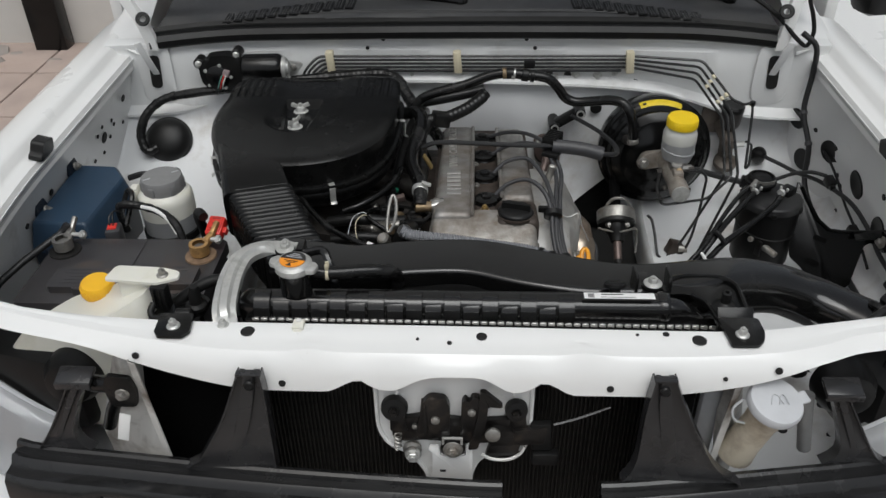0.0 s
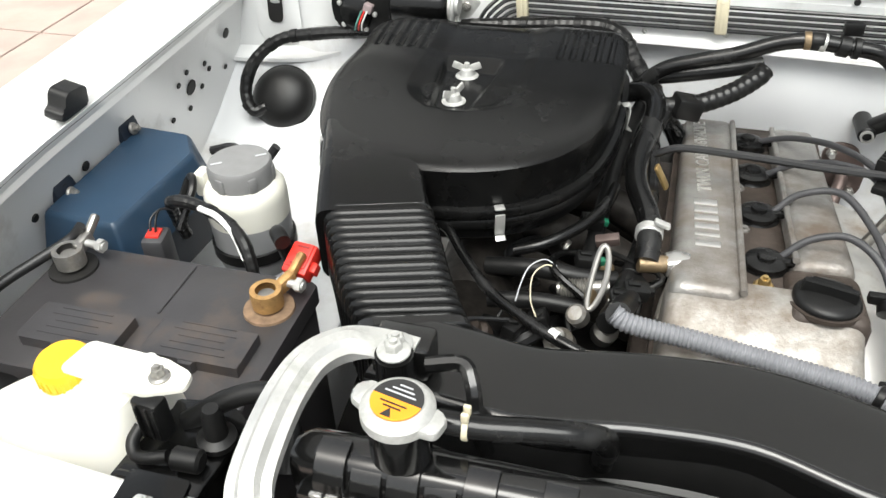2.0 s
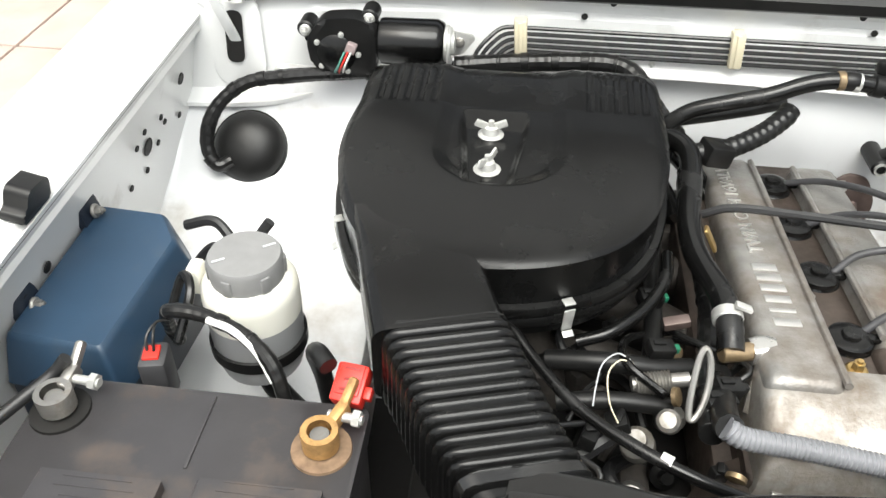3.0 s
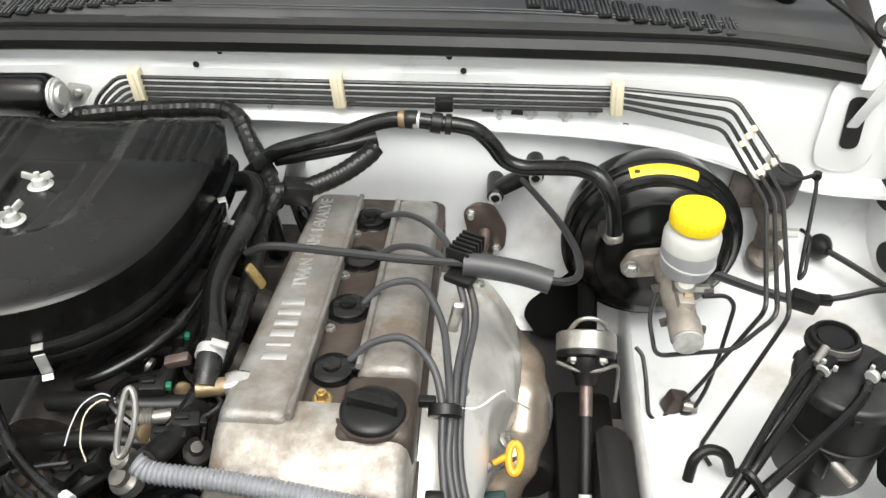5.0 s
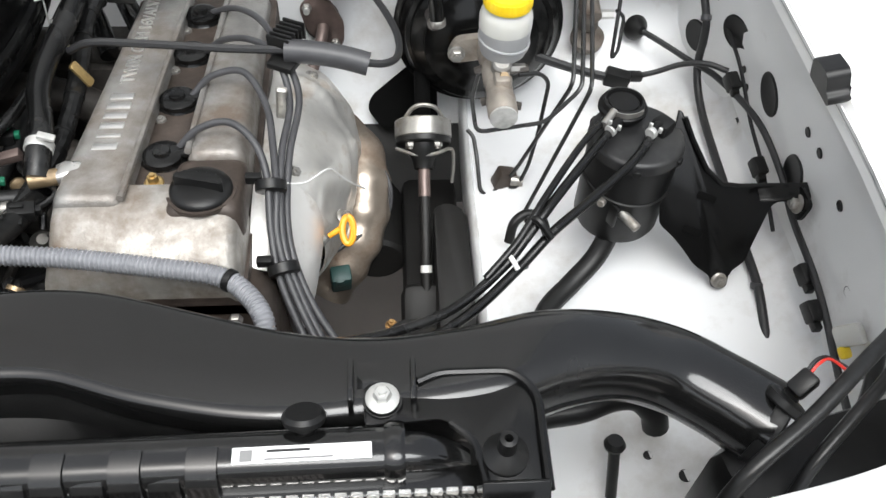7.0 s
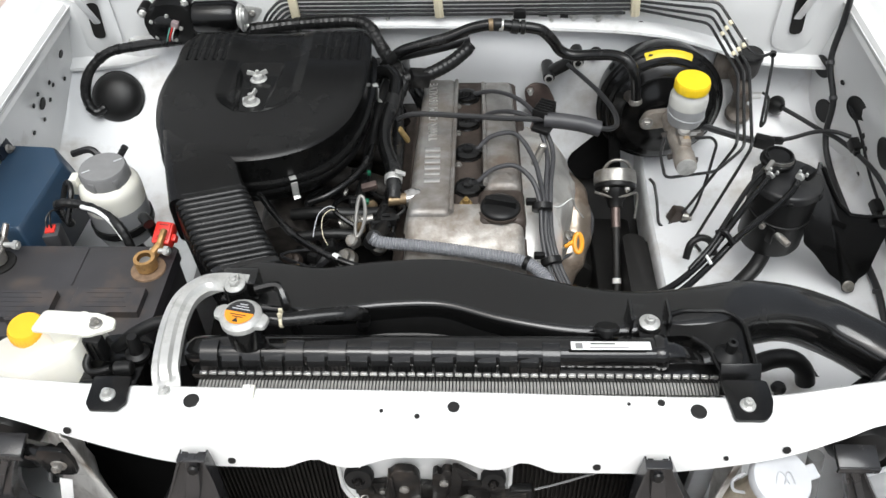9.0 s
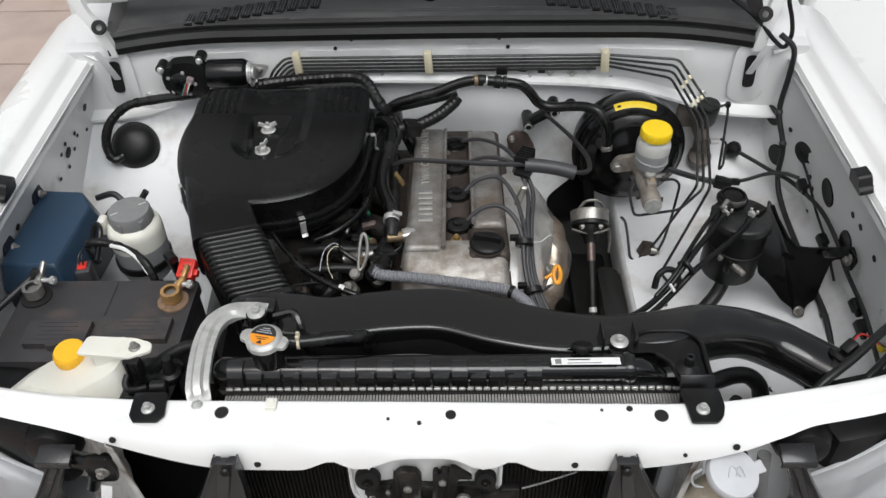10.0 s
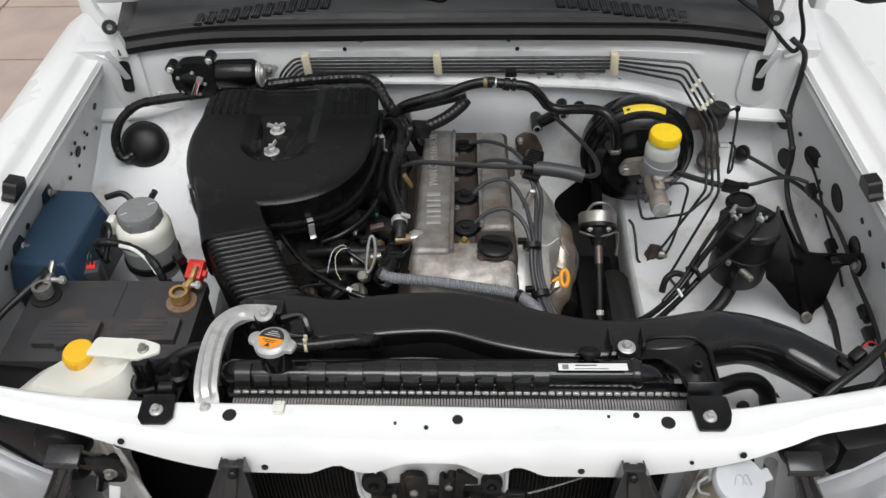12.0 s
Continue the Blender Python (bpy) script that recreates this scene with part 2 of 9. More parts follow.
GREENWIRE = material("green_wire", (0.10, 0.30, 0.25), 0.5, 0, 0.1, 60)
WHITEWIRE = material("white_wire", (0.7, 0.7, 0.68), 0.5, 0, 0.05, 60)

lamp_glass = bpy.data.materials.new("lamp_glass")
lamp_glass.use_nodes = True
lg = lamp_glass.node_tree.nodes["Principled BSDF"]
lg.inputs["Base Color"].default_value = (0.75, 0.76, 0.78, 1)
lg.inputs["Roughness"].default_value = 0.08
lg.inputs["Transmission Weight"].default_value = 0.6

glass = bpy.data.materials.new("windscreen_glass")
glass.use_nodes = True
gb = glass.node_tree.nodes["Principled BSDF"]
gb.inputs["Base Color"].default_value = (0.02, 0.025, 0.025, 1)
gb.inputs["Roughness"].default_value = 0.03
gb.inputs["Transmission Weight"].default_value = 0.5


# ---- building helpers ----
def V(p):
    return Vector(p)


def finish(name, bm, mat, sharp=38.0):
    me = bpy.data.meshes.new(name)
    bmesh.ops.recalc_face_normals(bm, faces=bm.faces[:])
    for f in bm.faces:
        f.smooth = True
    bm.to_mesh(me)
    bm.free()
    me.set_sharp_from_angle(angle=radians(sharp))
    me.materials.append(mat)
    return me


def thing(name, label, category, at=(0, 0, 0), group="", kind=""):
    ob = new(name)
    ob.location = at
    ob.empty_display_size = 0.05
    return tagged(ob, label, category, group, kind)


def part(name, bm, mat, parent, label="", sharp=38.0):
    """Links a bmesh in world coordinates as one mesh object under a thing or a part."""
    ob = new(name, finish(name, bm, mat, sharp))
    top = parent
    base = Vector((0, 0, 0))
    while top is not None:
        base += top.location
        top = top.parent
    ob.data.transform(Matrix.Translation(-base))
    ob.parent = parent
    if label:
        tagged(ob, label)
    return ob


def solo(name, bm, mat, label, category, group="", kind="", sharp=38.0):
    ob = new(name, finish(name, bm, mat, sharp))
    return tagged(ob, label, category, group, kind)


def settle(ob, x=0.0, y=0.0, z=0.0):
    """Sets a finished thing over by so many metres."""
    ob.location += Vector((x, y, z))
    return ob


def B():
    return bmesh.new()


def box(bm, c, s, bev=0.002, rot=(0, 0, 0), seg=2):
    """A bevelled block of full size s about c, turned by rot degrees."""
    g = bmesh.ops.create_cube(bm, size=1.0)
    vs = g["verts"]
    bmesh.ops.transform(bm, matrix=pose(*c, *rot) @ Matrix.Diagonal((*s, 1)), verts=vs)
    if bev:
        es = list({e for v in vs for e in v.link_edges})
        bmesh.ops.bevel(bm, geom=es, offset=min(bev, 0.45 * min(s)), segments=seg, affect="EDGES", profile=0.5)
    return bm


def frame_of(d):
    d = Vector(d).normalized()
    a = Vector((0, 0, 1)) if abs(d.z) < 0.9 else Vector((0, 1, 0))
    u = a.cross(d).normalized()
    return u, d.cross(u), d


def lathe(bm, prof, o, axis=(0, 0, 1), seg=24, cap=True, squash=1.0):
    """Turns (radius, height) pairs about axis through o."""
    u, w, d = frame_of(axis)
    o = Vector(o)
    rings = []
    for r, h in prof:
        rings.append([bm.verts.new(o + d * h + (u * math.cos(2 * math.pi * k / seg) + w * squash * math.sin(2 * math.pi * k / seg)) * max(r, 1e-5)) for k in range(seg)])
    for a, b in zip(rings, rings[1:]):
        for k in range(seg):
            bm.faces.new((a[k], a[(k + 1) % seg], b[(k + 1) % seg], b[k]))
    if cap:
        bm.faces.new(rings[0][::-1])
        bm.faces.new(rings[-1])
    return bm


def cyl(bm, p, q, r, r2=None, seg=16, bev=0.0):
    p, q = Vector(p), Vector(q)
    L = (q - p).length
    r2 = r if r2 is None else r2
    prof = [(r - bev, 0), (r, bev), (r2, L - bev), (r2 - bev, L)] if bev else [(r, 0), (r2, L)]
    return lathe(bm, prof, p, q - p, seg)


def smooth_line(pts, res=6):
    """A smooth line through the control points."""
    P = [Vector(p) for p in pts]
    if len(P) < 3:
        return [P[0].lerp(P[-1], k / res) for k in range(res + 1)]
    E = [2 * P[0] - P[1]] + P + [2 * P[-1] - P[-2]]
    out = []
    for i in range(1, len(E) - 2):
        a, b, c, d = E[i - 1:i + 3]
        for k in range(res):
            t = k / res
            out.append(0.5 * ((2 * b) + (c - a) * t + (2 * a - 5 * b + 4 * c - d) * t * t + (3 * b - a - 3 * c + d) * t ** 3))
    out.append(P[-1])
    return out


def bent_line(pts, r=0.012, n=4):
    """Straight runs joined by small round bends, as in formed steel pipe."""
    P = [Vector(p) for p in pts]
    out = [P[0]]
    for a, b, c in zip(P, P[1:], P[2:]):
        k = min(r, 0.45 * (a - b).length, 0.45 * (c - b).length)
        s, e = b + (a - b).normalized() * k, b + (c - b).normalized() * k
        out += [(s.lerp(b, i / n)).lerp(b.lerp(e, i / n), i / n) for i in range(n + 1)]
    return out + [P[-1]]


def tube(bm, line, r, seg=10, cap=True):
    """A tube along a line; r is a radius or a function of the share of the way."""
    n = len(line)
    t0 = (line[1] - line[0]).normalized()
    u = frame_of(t0)[0]
    rings = []
    run = [0.0]
    for a, b in zip(line, line[1:]):
        run.append(run[-1] + (b - a).length)
    for i, p in enumerate(line):
        t = (line[min(i + 1, n - 1)] - line[max(i - 1, 0)]).normalized()
        u = (u - t * u.dot(t)).normalized()
        w = t.cross(u)
        rr = r(run[i] / run[-1]) if callable(r) else r
        rings.append([bm.verts.new(p + (u * math.cos(2 * math.pi * k / seg) + w * math.sin(2 * math.pi * k / seg)) * rr) for k in range(seg)])
    for a, b in zip(rings, rings[1:]):
        for k in range(seg):
            bm.faces.new((a[k], a[(k + 1) % seg], b[(k + 1) % seg], b[k]))
    if cap:
        bm.faces.new(rings[0][::-1])
        bm.faces.new(rings[-1])
    return bm


def loft(bm, rings, cap=True, closed=True):
    R = [[bm.verts.new(p) for p in ring] for ring in rings]
    n = len(R[0])
    for a, b in zip(R, R[1:]):
        for k in range(n if closed else n - 1):
            bm.faces.new((a[k], a[(k + 1) % n], b[(k + 1) % n], b[k]))
    if cap and closed:
        bm.faces.new(R[0][::-1])
        bm.faces.new(R[-1])
    return bm


def fillet(pts, r, n=5):
    """A polygon with its corners rounded; r is one radius or one for each corner."""
    P = [Vector((*p, 0)) for p in pts]
    out = []
    m = len(P)
    for i in range(m):
        a, b, c = P[i - 1], P[i], P[(i + 1) % m]
        rr = r[i] if isinstance(r, (list, tuple)) else r
        k = min(rr, 0.48 * (a - b).length, 0.48 * (c - b).length)
        if k < 1e-5:
            out.append((b.x, b.y))
            continue
        s, e = b + (a - b).normalized() * k, b + (c - b).normalized() * k
        for j in range(n + 1):
            q = (s.lerp(b, j / n)).lerp(b.lerp(e, j / n), j / n)
            out.append((q.x, q.y))
    return out


def slab(bm, outline, depth, place, bev=0.0, seg=2):
    """Extrudes a plan outline by depth along the local z of the pose place, with the far edge rounded."""
    lo = [bm.verts.new(place @ Vector((x, y, 0))) for x, y in outline]
    hi = [bm.verts.new(place @ Vector((x, y, depth))) for x, y in outline]
    n = len(lo)
    bm.faces.new(lo[::-1])
    top = bm.faces.new(hi)
    for k in range(n):
        bm.faces.new((lo[k], lo[(k + 1) % n], hi[(k + 1) % n], hi[k]))
    if bev:
        bmesh.ops.bevel(bm, geom=list(top.edges), offset=bev, segments=seg, affect="EDGES", profile=0.5)
    return bm


def sheet(bm, rows, thick):
    """A skin through rows of points, thickened."""
    R = [[bm.verts.new(p) for p in row] for row in rows]
    fs = []
    for a, b in zip(R, R[1:]):
        for k in range(len(a) - 1):
            fs.append(bm.faces.new((a[k], a[k + 1], b[k + 1], b[k])))
    bmesh.ops.recalc_face_normals(bm, faces=fs)
    if thick:
        for f in fs:
            f.normal_update()
        nm = {v: sum((f.normal for f in v.link_faces), Vector()).normalized() for row in R for v in row}
        S = [[bm.verts.new(v.co - nm[v] * thick) for v in row] for row in R]
        n, m = len(R), len(R[0])
        for a, b in zip(S, S[1:]):
            for k in range(m - 1):
                bm.faces.new((a[k], b[k], b[k + 1], a[k + 1]))
        for k in range(m - 1):
            for i in (0, n - 1):
                bm.faces.new((R[i][k], R[i][k + 1], S[i][k + 1], S[i][k]))
        for i in range(n - 1):
            for k in (0, m - 1):
                bm.faces.new((R[i][k], R[i + 1][k], S[i + 1][k], S[i][k]))
    return bm


def between(x, table):
    """A value read off a table of (x, value) pairs along a smooth curve that never overshoots."""
    if x <= table[0][0]:
        return table[0][1]
    if x >= table[-1][0]:
        return table[-1][1]
    slopes = [(q - p) / (b - a) for (a, p), (b, q) in zip(table, table[1:])]
    for k, ((a, p), (b, q)) in enumerate(zip(table, table[1:])):
        if x <= b:
            h, m = b - a, slopes[k]
            before = slopes[k - 1] if k else m
            after = slopes[k + 1] if k + 1 < len(slopes) else m
            t0 = 2 * before * m / (before + m) if before * m > 0 else 0.0
            t1 = 2 * after * m / (after + m) if after * m > 0 else 0.0
            u = (x - a) / h
            return p * (1 + 2 * u) * (1 - u) ** 2 + t0 * h * u * (1 - u) ** 2 + q * u * u * (3 - 2 * u) + t1 * h * u * u * (u - 1)


def bolt(bm, p, axis=(0, 0, 1), r=0.008, washer=0.0, h=0.006):
    """A hex head, on a washer where one is asked for."""
    if washer:
        lathe(bm, [(washer, 0), (washer, 0.0015), (washer * 0.8, 0.003)], p, axis, 20)
    p = Vector(p) + Vector(axis).normalized() * (0.003 if washer else 0)
    lathe(bm, [(r, 0), (r, h * 0.8), (r * 0.85, h)], p, axis, 6)
    lathe(bm, [(r * 0.5, h), (r * 0.45, h * 1.4)], p, axis, 10)
    return bm


def letters(text, size, place, depth, mat, name, parent):
    cu = bpy.data.curves.new(name, "FONT")
    cu.body, cu.size, cu.extrude = text, size, depth
    cu.align_x, cu.align_y = "LEFT", "CENTER"
    ob = bpy.data.objects.new(name, cu)
    scene.collection.objects.link(ob)
    dg = bpy.context.evaluated_depsgraph_get()
    me = bpy.data.meshes.new_from_object(ob.evaluated_get(dg))
    bpy.data.objects.remove(ob)
    bm = B()
    bm.from_mesh(me)
    bmesh.ops.transform(bm, matrix=place, verts=bm.verts[:])
    return part(name, bm, mat, parent)


def ribbed(n, amp, r):
    """Radius of a corrugated hose with n rings."""
    return lambda s: r + amp * math.cos(2 * math.pi * n * s)


def densify(line, n):
    """The same line, cut into n even steps."""
    run = [0.0]
    for a, b in zip(line, line[1:]):
        run.append(run[-1] + (b - a).length)
    out, j = [], 0
    for i in range(n + 1):
        d = run[-1] * i / n
        while j < len(line) - 2 and run[j + 1] < d:
            j += 1
        s = (d - run[j]) / max(run[j + 1] - run[j], 1e-9)
        out.append(line[j].lerp(line[j + 1], min(max(s, 0), 1)))
    return out


def hose(name, pts, r, mat, label, category="hose", seg=12, res=7):
    return solo(name, tube(B(), smooth_line(pts, res), r, seg), mat, label, category)


def wrapped(name, pts, r, label, bands=7, seed=1, category="cable"):
    """A taped loom: an uneven sleeve with overlapping tape turns and a few tight bands."""
    top = thing(name, label, category, pts[0])
    line = densify(smooth_line(pts, 8), 40 + 30 * len(pts))
    rnd_ = random.Random(seed)
    turns = int(len(line) / 3.2)
    part("sleeve", tube(B(), line, lambda s: r * (1 + 0.025 * math.sin(2 * math.pi * s * turns / 3) + 0.05 * math.sin(17 * s + seed) + 0.03 * math.sin(41 * s)), 12), TAPE, top, "", 25)
    for k in range(bands):
        i = min(len(line) - 4, max(1, int((k + rnd_.uniform(0.2, 0.8)) / bands * len(line))))
        a, b = line[i], line[i + 1]
        h = rnd_.choice((0.004, 0.006, 0.010))
        part("tape_band", lathe(B(), [(r * 1.02, 0), (r * 1.08, 0.0006), (r * 1.085, h), (r * 1.02, h + 0.0006)], a, b - a, 14), SEMI, top)
    return top



# ---- the pickup's body ----
truck = thing("pickup_truck", "white pickup truck with its bonnet raised over the engine bay", "pickup truck", (0.03, 1.1, 0.0))

# upper radiator support: a pressed beam whose front lip dips either side of the latch
LIP = [(-0.620, 0.962), (-0.530, 0.957), (-0.450, 0.956), (-0.410, 0.952), (-0.370, 0.942), (-0.305, 0.930), (-0.184, 0.917), (-0.129, 0.917), (-0.087, 0.936), (-0.066, 0.922), (-0.050, 0.920), (-0.034, 0.927), (-0.016, 0.938), (0.006, 0.943), (0.048, 0.943), (0.068, 0.936), (0.082, 0.924), (0.094, 0.920), (0.108, 0.922), (0.128, 0.936), (0.166, 0.917), (0.236, 0.917), (0.295, 0.922), (0.360, 0.931), (0.410, 0.944), (0.460, 0.955), (0.550, 0.956), (0.650, 0.960)]
BACK = [(-0.70, 0.740), (-0.60, 0.698), (-0.545, 0.681), (-0.40, 0.663), (-0.30, 0.660), (0.015, 0.657), (0.33, 0.653), (0.40, 0.656), (0.46, 0.665), (0.53, 0.676), (0.59, 0.688), (0.65, 0.707), (0.73, 0.747)]
FRONT = [(-0.68, 0.692), (-0.60, 0.671), (-0.50, 0.643), (-0.36, 0.614), (-0.22, 0.594), (0.015, 0.592), (0.25, 0.592), (0.39, 0.600), (0.45, 0.612), (0.495, 0.629), (0.53, 0.636), (0.58, 0.646), (0.65, 0.668), (0.73, 0.70)]
rows = []
for i in range(141):
    x = -0.67 + 1.39 * i / 140
    yb, yf, zl = between(x, BACK), between(x, FRONT), between(x, LIP)
    rise = 0.004 * math.exp(-((x + 0.145) / 0.02) ** 2) + 0.004 * math.exp(-((x - 0.175) / 0.02) ** 2)
    top = 0.966 + 0.010 * max(0, (abs(x - 0.02) - 0.33) / 0.3)
    rows.append([(x, yb + 0.002, top - 0.03), (x, yb, top - 0.004), (x, yb - 0.004, top), (x, (yb + yf) / 2 + 0.008, top + 0.001), (x, (yb + yf) / 2 + 0.004, top - 0.0006), (x, yf + 0.024, top - 0.0008 + rise), (x, yf + 0.022, top + rise - 0.001),
                 (x, yf + 0.012, top - 0.001 + rise), (x, yf + 0.003, top - 0.009), (x, yf - 0.004, (top + zl) / 2 - 0.004), (x, yf - 0.006, zl + 0.002), (x, yf - 0.002, zl)])
support = part("radiator_support", sheet(B(), rows, 0.0016), WHITE, truck, "white painted upper radiator support beam")


def dark_hole(p, r, axis, parent, name="hole", squash=1.0, mat=None):
    """A punched hole: a rolled rim with a dark disc painted for its shaded hollow."""
    bm = lathe(B(), [(r * 1.02, -0.0005), (r * 1.02, 0.0006), (r * 0.93, 0.0012), (r * 0.86, 0.0007), (r * 0.80, 0.0007)], p, axis, 18, True, squash)
    return part(name, bm, mat or DARK, parent)


for x, y, r in [(-0.225, 0.638, 0.0085), (0.056, 0.634, 0.0065), (0.311, 0.632, 0.0085), (0.018, 0.622, 0.0028), (0.274, 0.642, 0.004), (0.240, 0.640, 0.002), (-0.02, 0.628, 0.002)]:
    dark_hole((x, y, 0.9665), r, (0, 0, 1), support)
for x, z in [(-0.355, 0.958), (-0.178, 0.936), (0.205, 0.936), (0.395, 0.960), (0.335, 0.951)]:
    yf = between(x, FRONT)
    dark_hole((x, yf - 0.005, z - 0.006), 0.0042 if x != 0.335 else 0.0025, (0, -1, 0.35), support)

# latch plate that hangs from the beam's middle
outline = fillet([(-0.082, 0.930), (-0.082, 0.836), (-0.070, 0.806), (-0.044, 0.793), (-0.020, 0.752), (-0.020, 0.60), (0.036, 0.60), (0.036, 0.75), (0.050, 0.785), (0.108, 0.806), (0.108, 0.930)], [0.01, 0.02, 0.015, 0.015, 0.02, 0, 0, 0.02, 0.02, 0.02, 0.01])
plate = part("latch_plate", slab(B(), outline, 0.002, pose(0.010, 0.612, 0, 90, 0, 0), 0.0008), WHITE, truck)
edge = [Vector((0.010 + x, 0.608, z)) for x, z in outline[1:-1] if z > 0.70 and x < 0.0]
part("plate_flange", tube(B(), edge, 0.0028, 8), WHITE, truck, "rolled white edge of the latch plate")
edge = [Vector((0.010 + x, 0.608, z)) for x, z in outline if x > 0.0 and z > 0.79]
part("plate_flange", tube(B(), edge, 0.0028, 8), WHITE, truck, "rolled white edge of the latch plate")
rows = []
for i in range(21):
    a = math.pi * i / 20
    x, z = 0.025 - 0.062 * math.cos(a) * (1.15 - 0.15 * math.sin(a)), 0.905 + 0.032 * math.sin(a) ** 0.6
    rows.append([(x, 0.606, z - 0.004), (x, 0.598, z), (x, 0.594, z + 0.004)])
part("plate_rim", sheet(B(), rows, 0.002), WHITE, truck)

# inner end panels beside the radiator
for sx, x0, wide in ((-1, -0.340, 0.078), (1, 0.340, 0.045)):
    rows = []
    for i in range(13):
        z = 0.945 - 0.40 * i / 12
        w = 0.030 * i / 12
        dent = 0.008 * math.sin(9 * i / 12) + 0.006 * math.sin(23 * i / 12 + 1)
        reach = wide * (0.75 + 0.9 * min(1, i / 5))
        rows.append([(x0 + sx * (0.015 - w), 0.600, z), (x0 + sx * (0.025 - w), 0.604, z), (x0 + sx * (0.030 - w), 0.618, z), (x0 + sx * (0.4 * reach - w), 0.630 + dent, z), (x0 + sx * (0.75 * reach - w), 0.640 - dent, z), (x0 + sx * (reach - w), 0.655, z)])
    part("lamp_panel", sheet(B(), rows, 0.0015), STAINEDWHITE, truck, "grimy white inner panel beside the radiator")

# wheel housings: flat tops that curl up into the bulkhead
WELL_R = [(0.60, 0.660), (0.75, 0.664), (0.90, 0.668), (1.05, 0.672), (1.20, 0.676), (1.30, 0.680), (1.38, 0.692), (1.44, 0.720), (1.475, 0.765), (1.487, 0.82), (1.492, 0.90)]
WELL_L = [(0.60, 0.640), (0.75, 0.650), (0.90, 0.660), (1.05, 0.675), (1.15, 0.695), (1.24, 0.725), (1.32, 0.760), (1.385, 0.798), (1.43, 0.838), (1.46, 0.870), (1.47, 0.91)]


TILT = [(0.0, 0.0), (0.05, -0.026), (0.35, -0.010), (0.7, 0.016), (1.0, 0.024)]


def well_top(x, y):
    """Height of the wheel housing on the brake side."""
    return between(y, WELL_R) + between((x - 0.398) / 0.367, TILT)


def wheel_housing(inner, outer, prof, sign):
    rows = []
    tilt = [between(k, TILT) if sign > 0 else 0.0 for k in (0.03, 0.06, 0.35, 0.7, 0.92, 0.98, 1.0)]
    for y, z in prof:
        dz = z - prof[0][1]
        rows.append([(inner + sign * 0.004, y, z - 0.12), (inner + sign * 0.002, y, z - 0.045), (inner + sign * 0.008, y, z - 0.006 + tilt[0]), (inner + sign * 0.02, y, z + tilt[1]), (inner + (outer - inner) * 0.35, y, z + 0.004 + tilt[2]),
                     (inner + (outer - inner) * 0.7, y, z + 0.008 + tilt[3]), (outer - sign * 0.03, y, z + 0.010 + tilt[4]), (outer - sign * 0.008, y, z + 0.018 + tilt[5]), (outer, y, z + 0.04 + tilt[6])])
    return part("wheel_housing", sheet(B(), [smooth_line(r, 3) for r in rows], 0.0015), FLOORBAY, truck, "white painted inner wheel housing, lightly dusty")


well_r = wheel_housing(0.398, 0.765, WELL_R, 1)
well_l = wheel_housing(-0.395, -0.700, WELL_L, -1)

# side aprons: lean inward to the flange under the wing
SIDE_R = [(0.764, 0.66), (0.764, 0.74), (0.760, 0.82), (0.748, 0.88), (0.728, 0.935), (0.712, 0.960), (0.710, 0.968)]
SIDE_L = [(-0.694, 0.65), (-0.694, 0.74), (-0.689, 0.82), (-0.679, 0.88), (-0.663, 0.935), (-0.652, 0.960), (-0.650, 0.968)]
aprons = {}


def corner_pull(y, z):
    """How far the brake side apron turns inward where it meets the bulkhead."""
    return 0.050 * min(1, max(0, (y - 1.34) / 0.12)) ** 0.9 * min(1, max(0, (0.955 - z) / 0.07))


for key, side in (("r", SIDE_R), ("l", SIDE_L)):
    rows = []
    for i in range(21):
        y = 0.66 + 0.84 * i / 20
        pull = -0.035 * max(0, (1.0 - y) / 0.34) ** 1.5
        lift = 0.018 * (y - 0.66) / 0.84
        rows.append([(x + math.copysign(1, x) * pull - (corner_pull(y, z) if x > 0 else 0), y, z + lift * (z > 0.9)) for x, z in side])
    aprons[key] = part("apron", sheet(B(), rows, 0.0015), BAY, truck, "white painted inner wing panel with punched holes")


def on_side(side, z):
    for (x0, z0), (x1, z1) in zip(side, side[1:]):
        if z0 <= z <= z1:
            return x0 + (x1 - x0) * (z - z0) / (z1 - z0)
    return side[-1][0]


def apron_point(y, z):
    return Vector((on_side(SIDE_R, z) - corner_pull(y, z), y, z))


for y, z, r in [(1.444, 0.862, 0.022), (1.418, 0.782, 0.023), (1.352, 0.833, 0.026), (1.234, 0.828, 0.028), (1.124, 0.800, 0.024),
                (1.12, 0.87, 0.006), (1.02, 0.86, 0.006), (0.955, 0.80, 0.006), (0.90, 0.87, 0.005), (1.318, 0.800, 0.005), (1.296, 0.788, 0.005), (1.392, 0.862, 0.005), (1.29, 0.735, 0.005), (1.085, 0.872, 0.006)]:
    p = apron_point(y, z)
    nrm = (apron_point(y + 0.01, z) - apron_point(y - 0.01, z)).cross(apron_point(y, z + 0.01) - apron_point(y, z - 0.01)).normalized()
    nrm = -nrm if nrm.x > 0 else nrm
    if r < 0.02:
        dark_hole(p + nrm * 0.0022, r, nrm, aprons["r"])
    else:
        part("blanking_plug", lathe(B(), [(r, -0.004), (r, 0.0015), (r * 0.95, 0.0028), (r * 0.55, 0.0022), (0.0, 0.0024)], p + nrm * 0.0015, nrm, 30, False), SEMI, aprons["r"], "round dark rubber blanking plug")
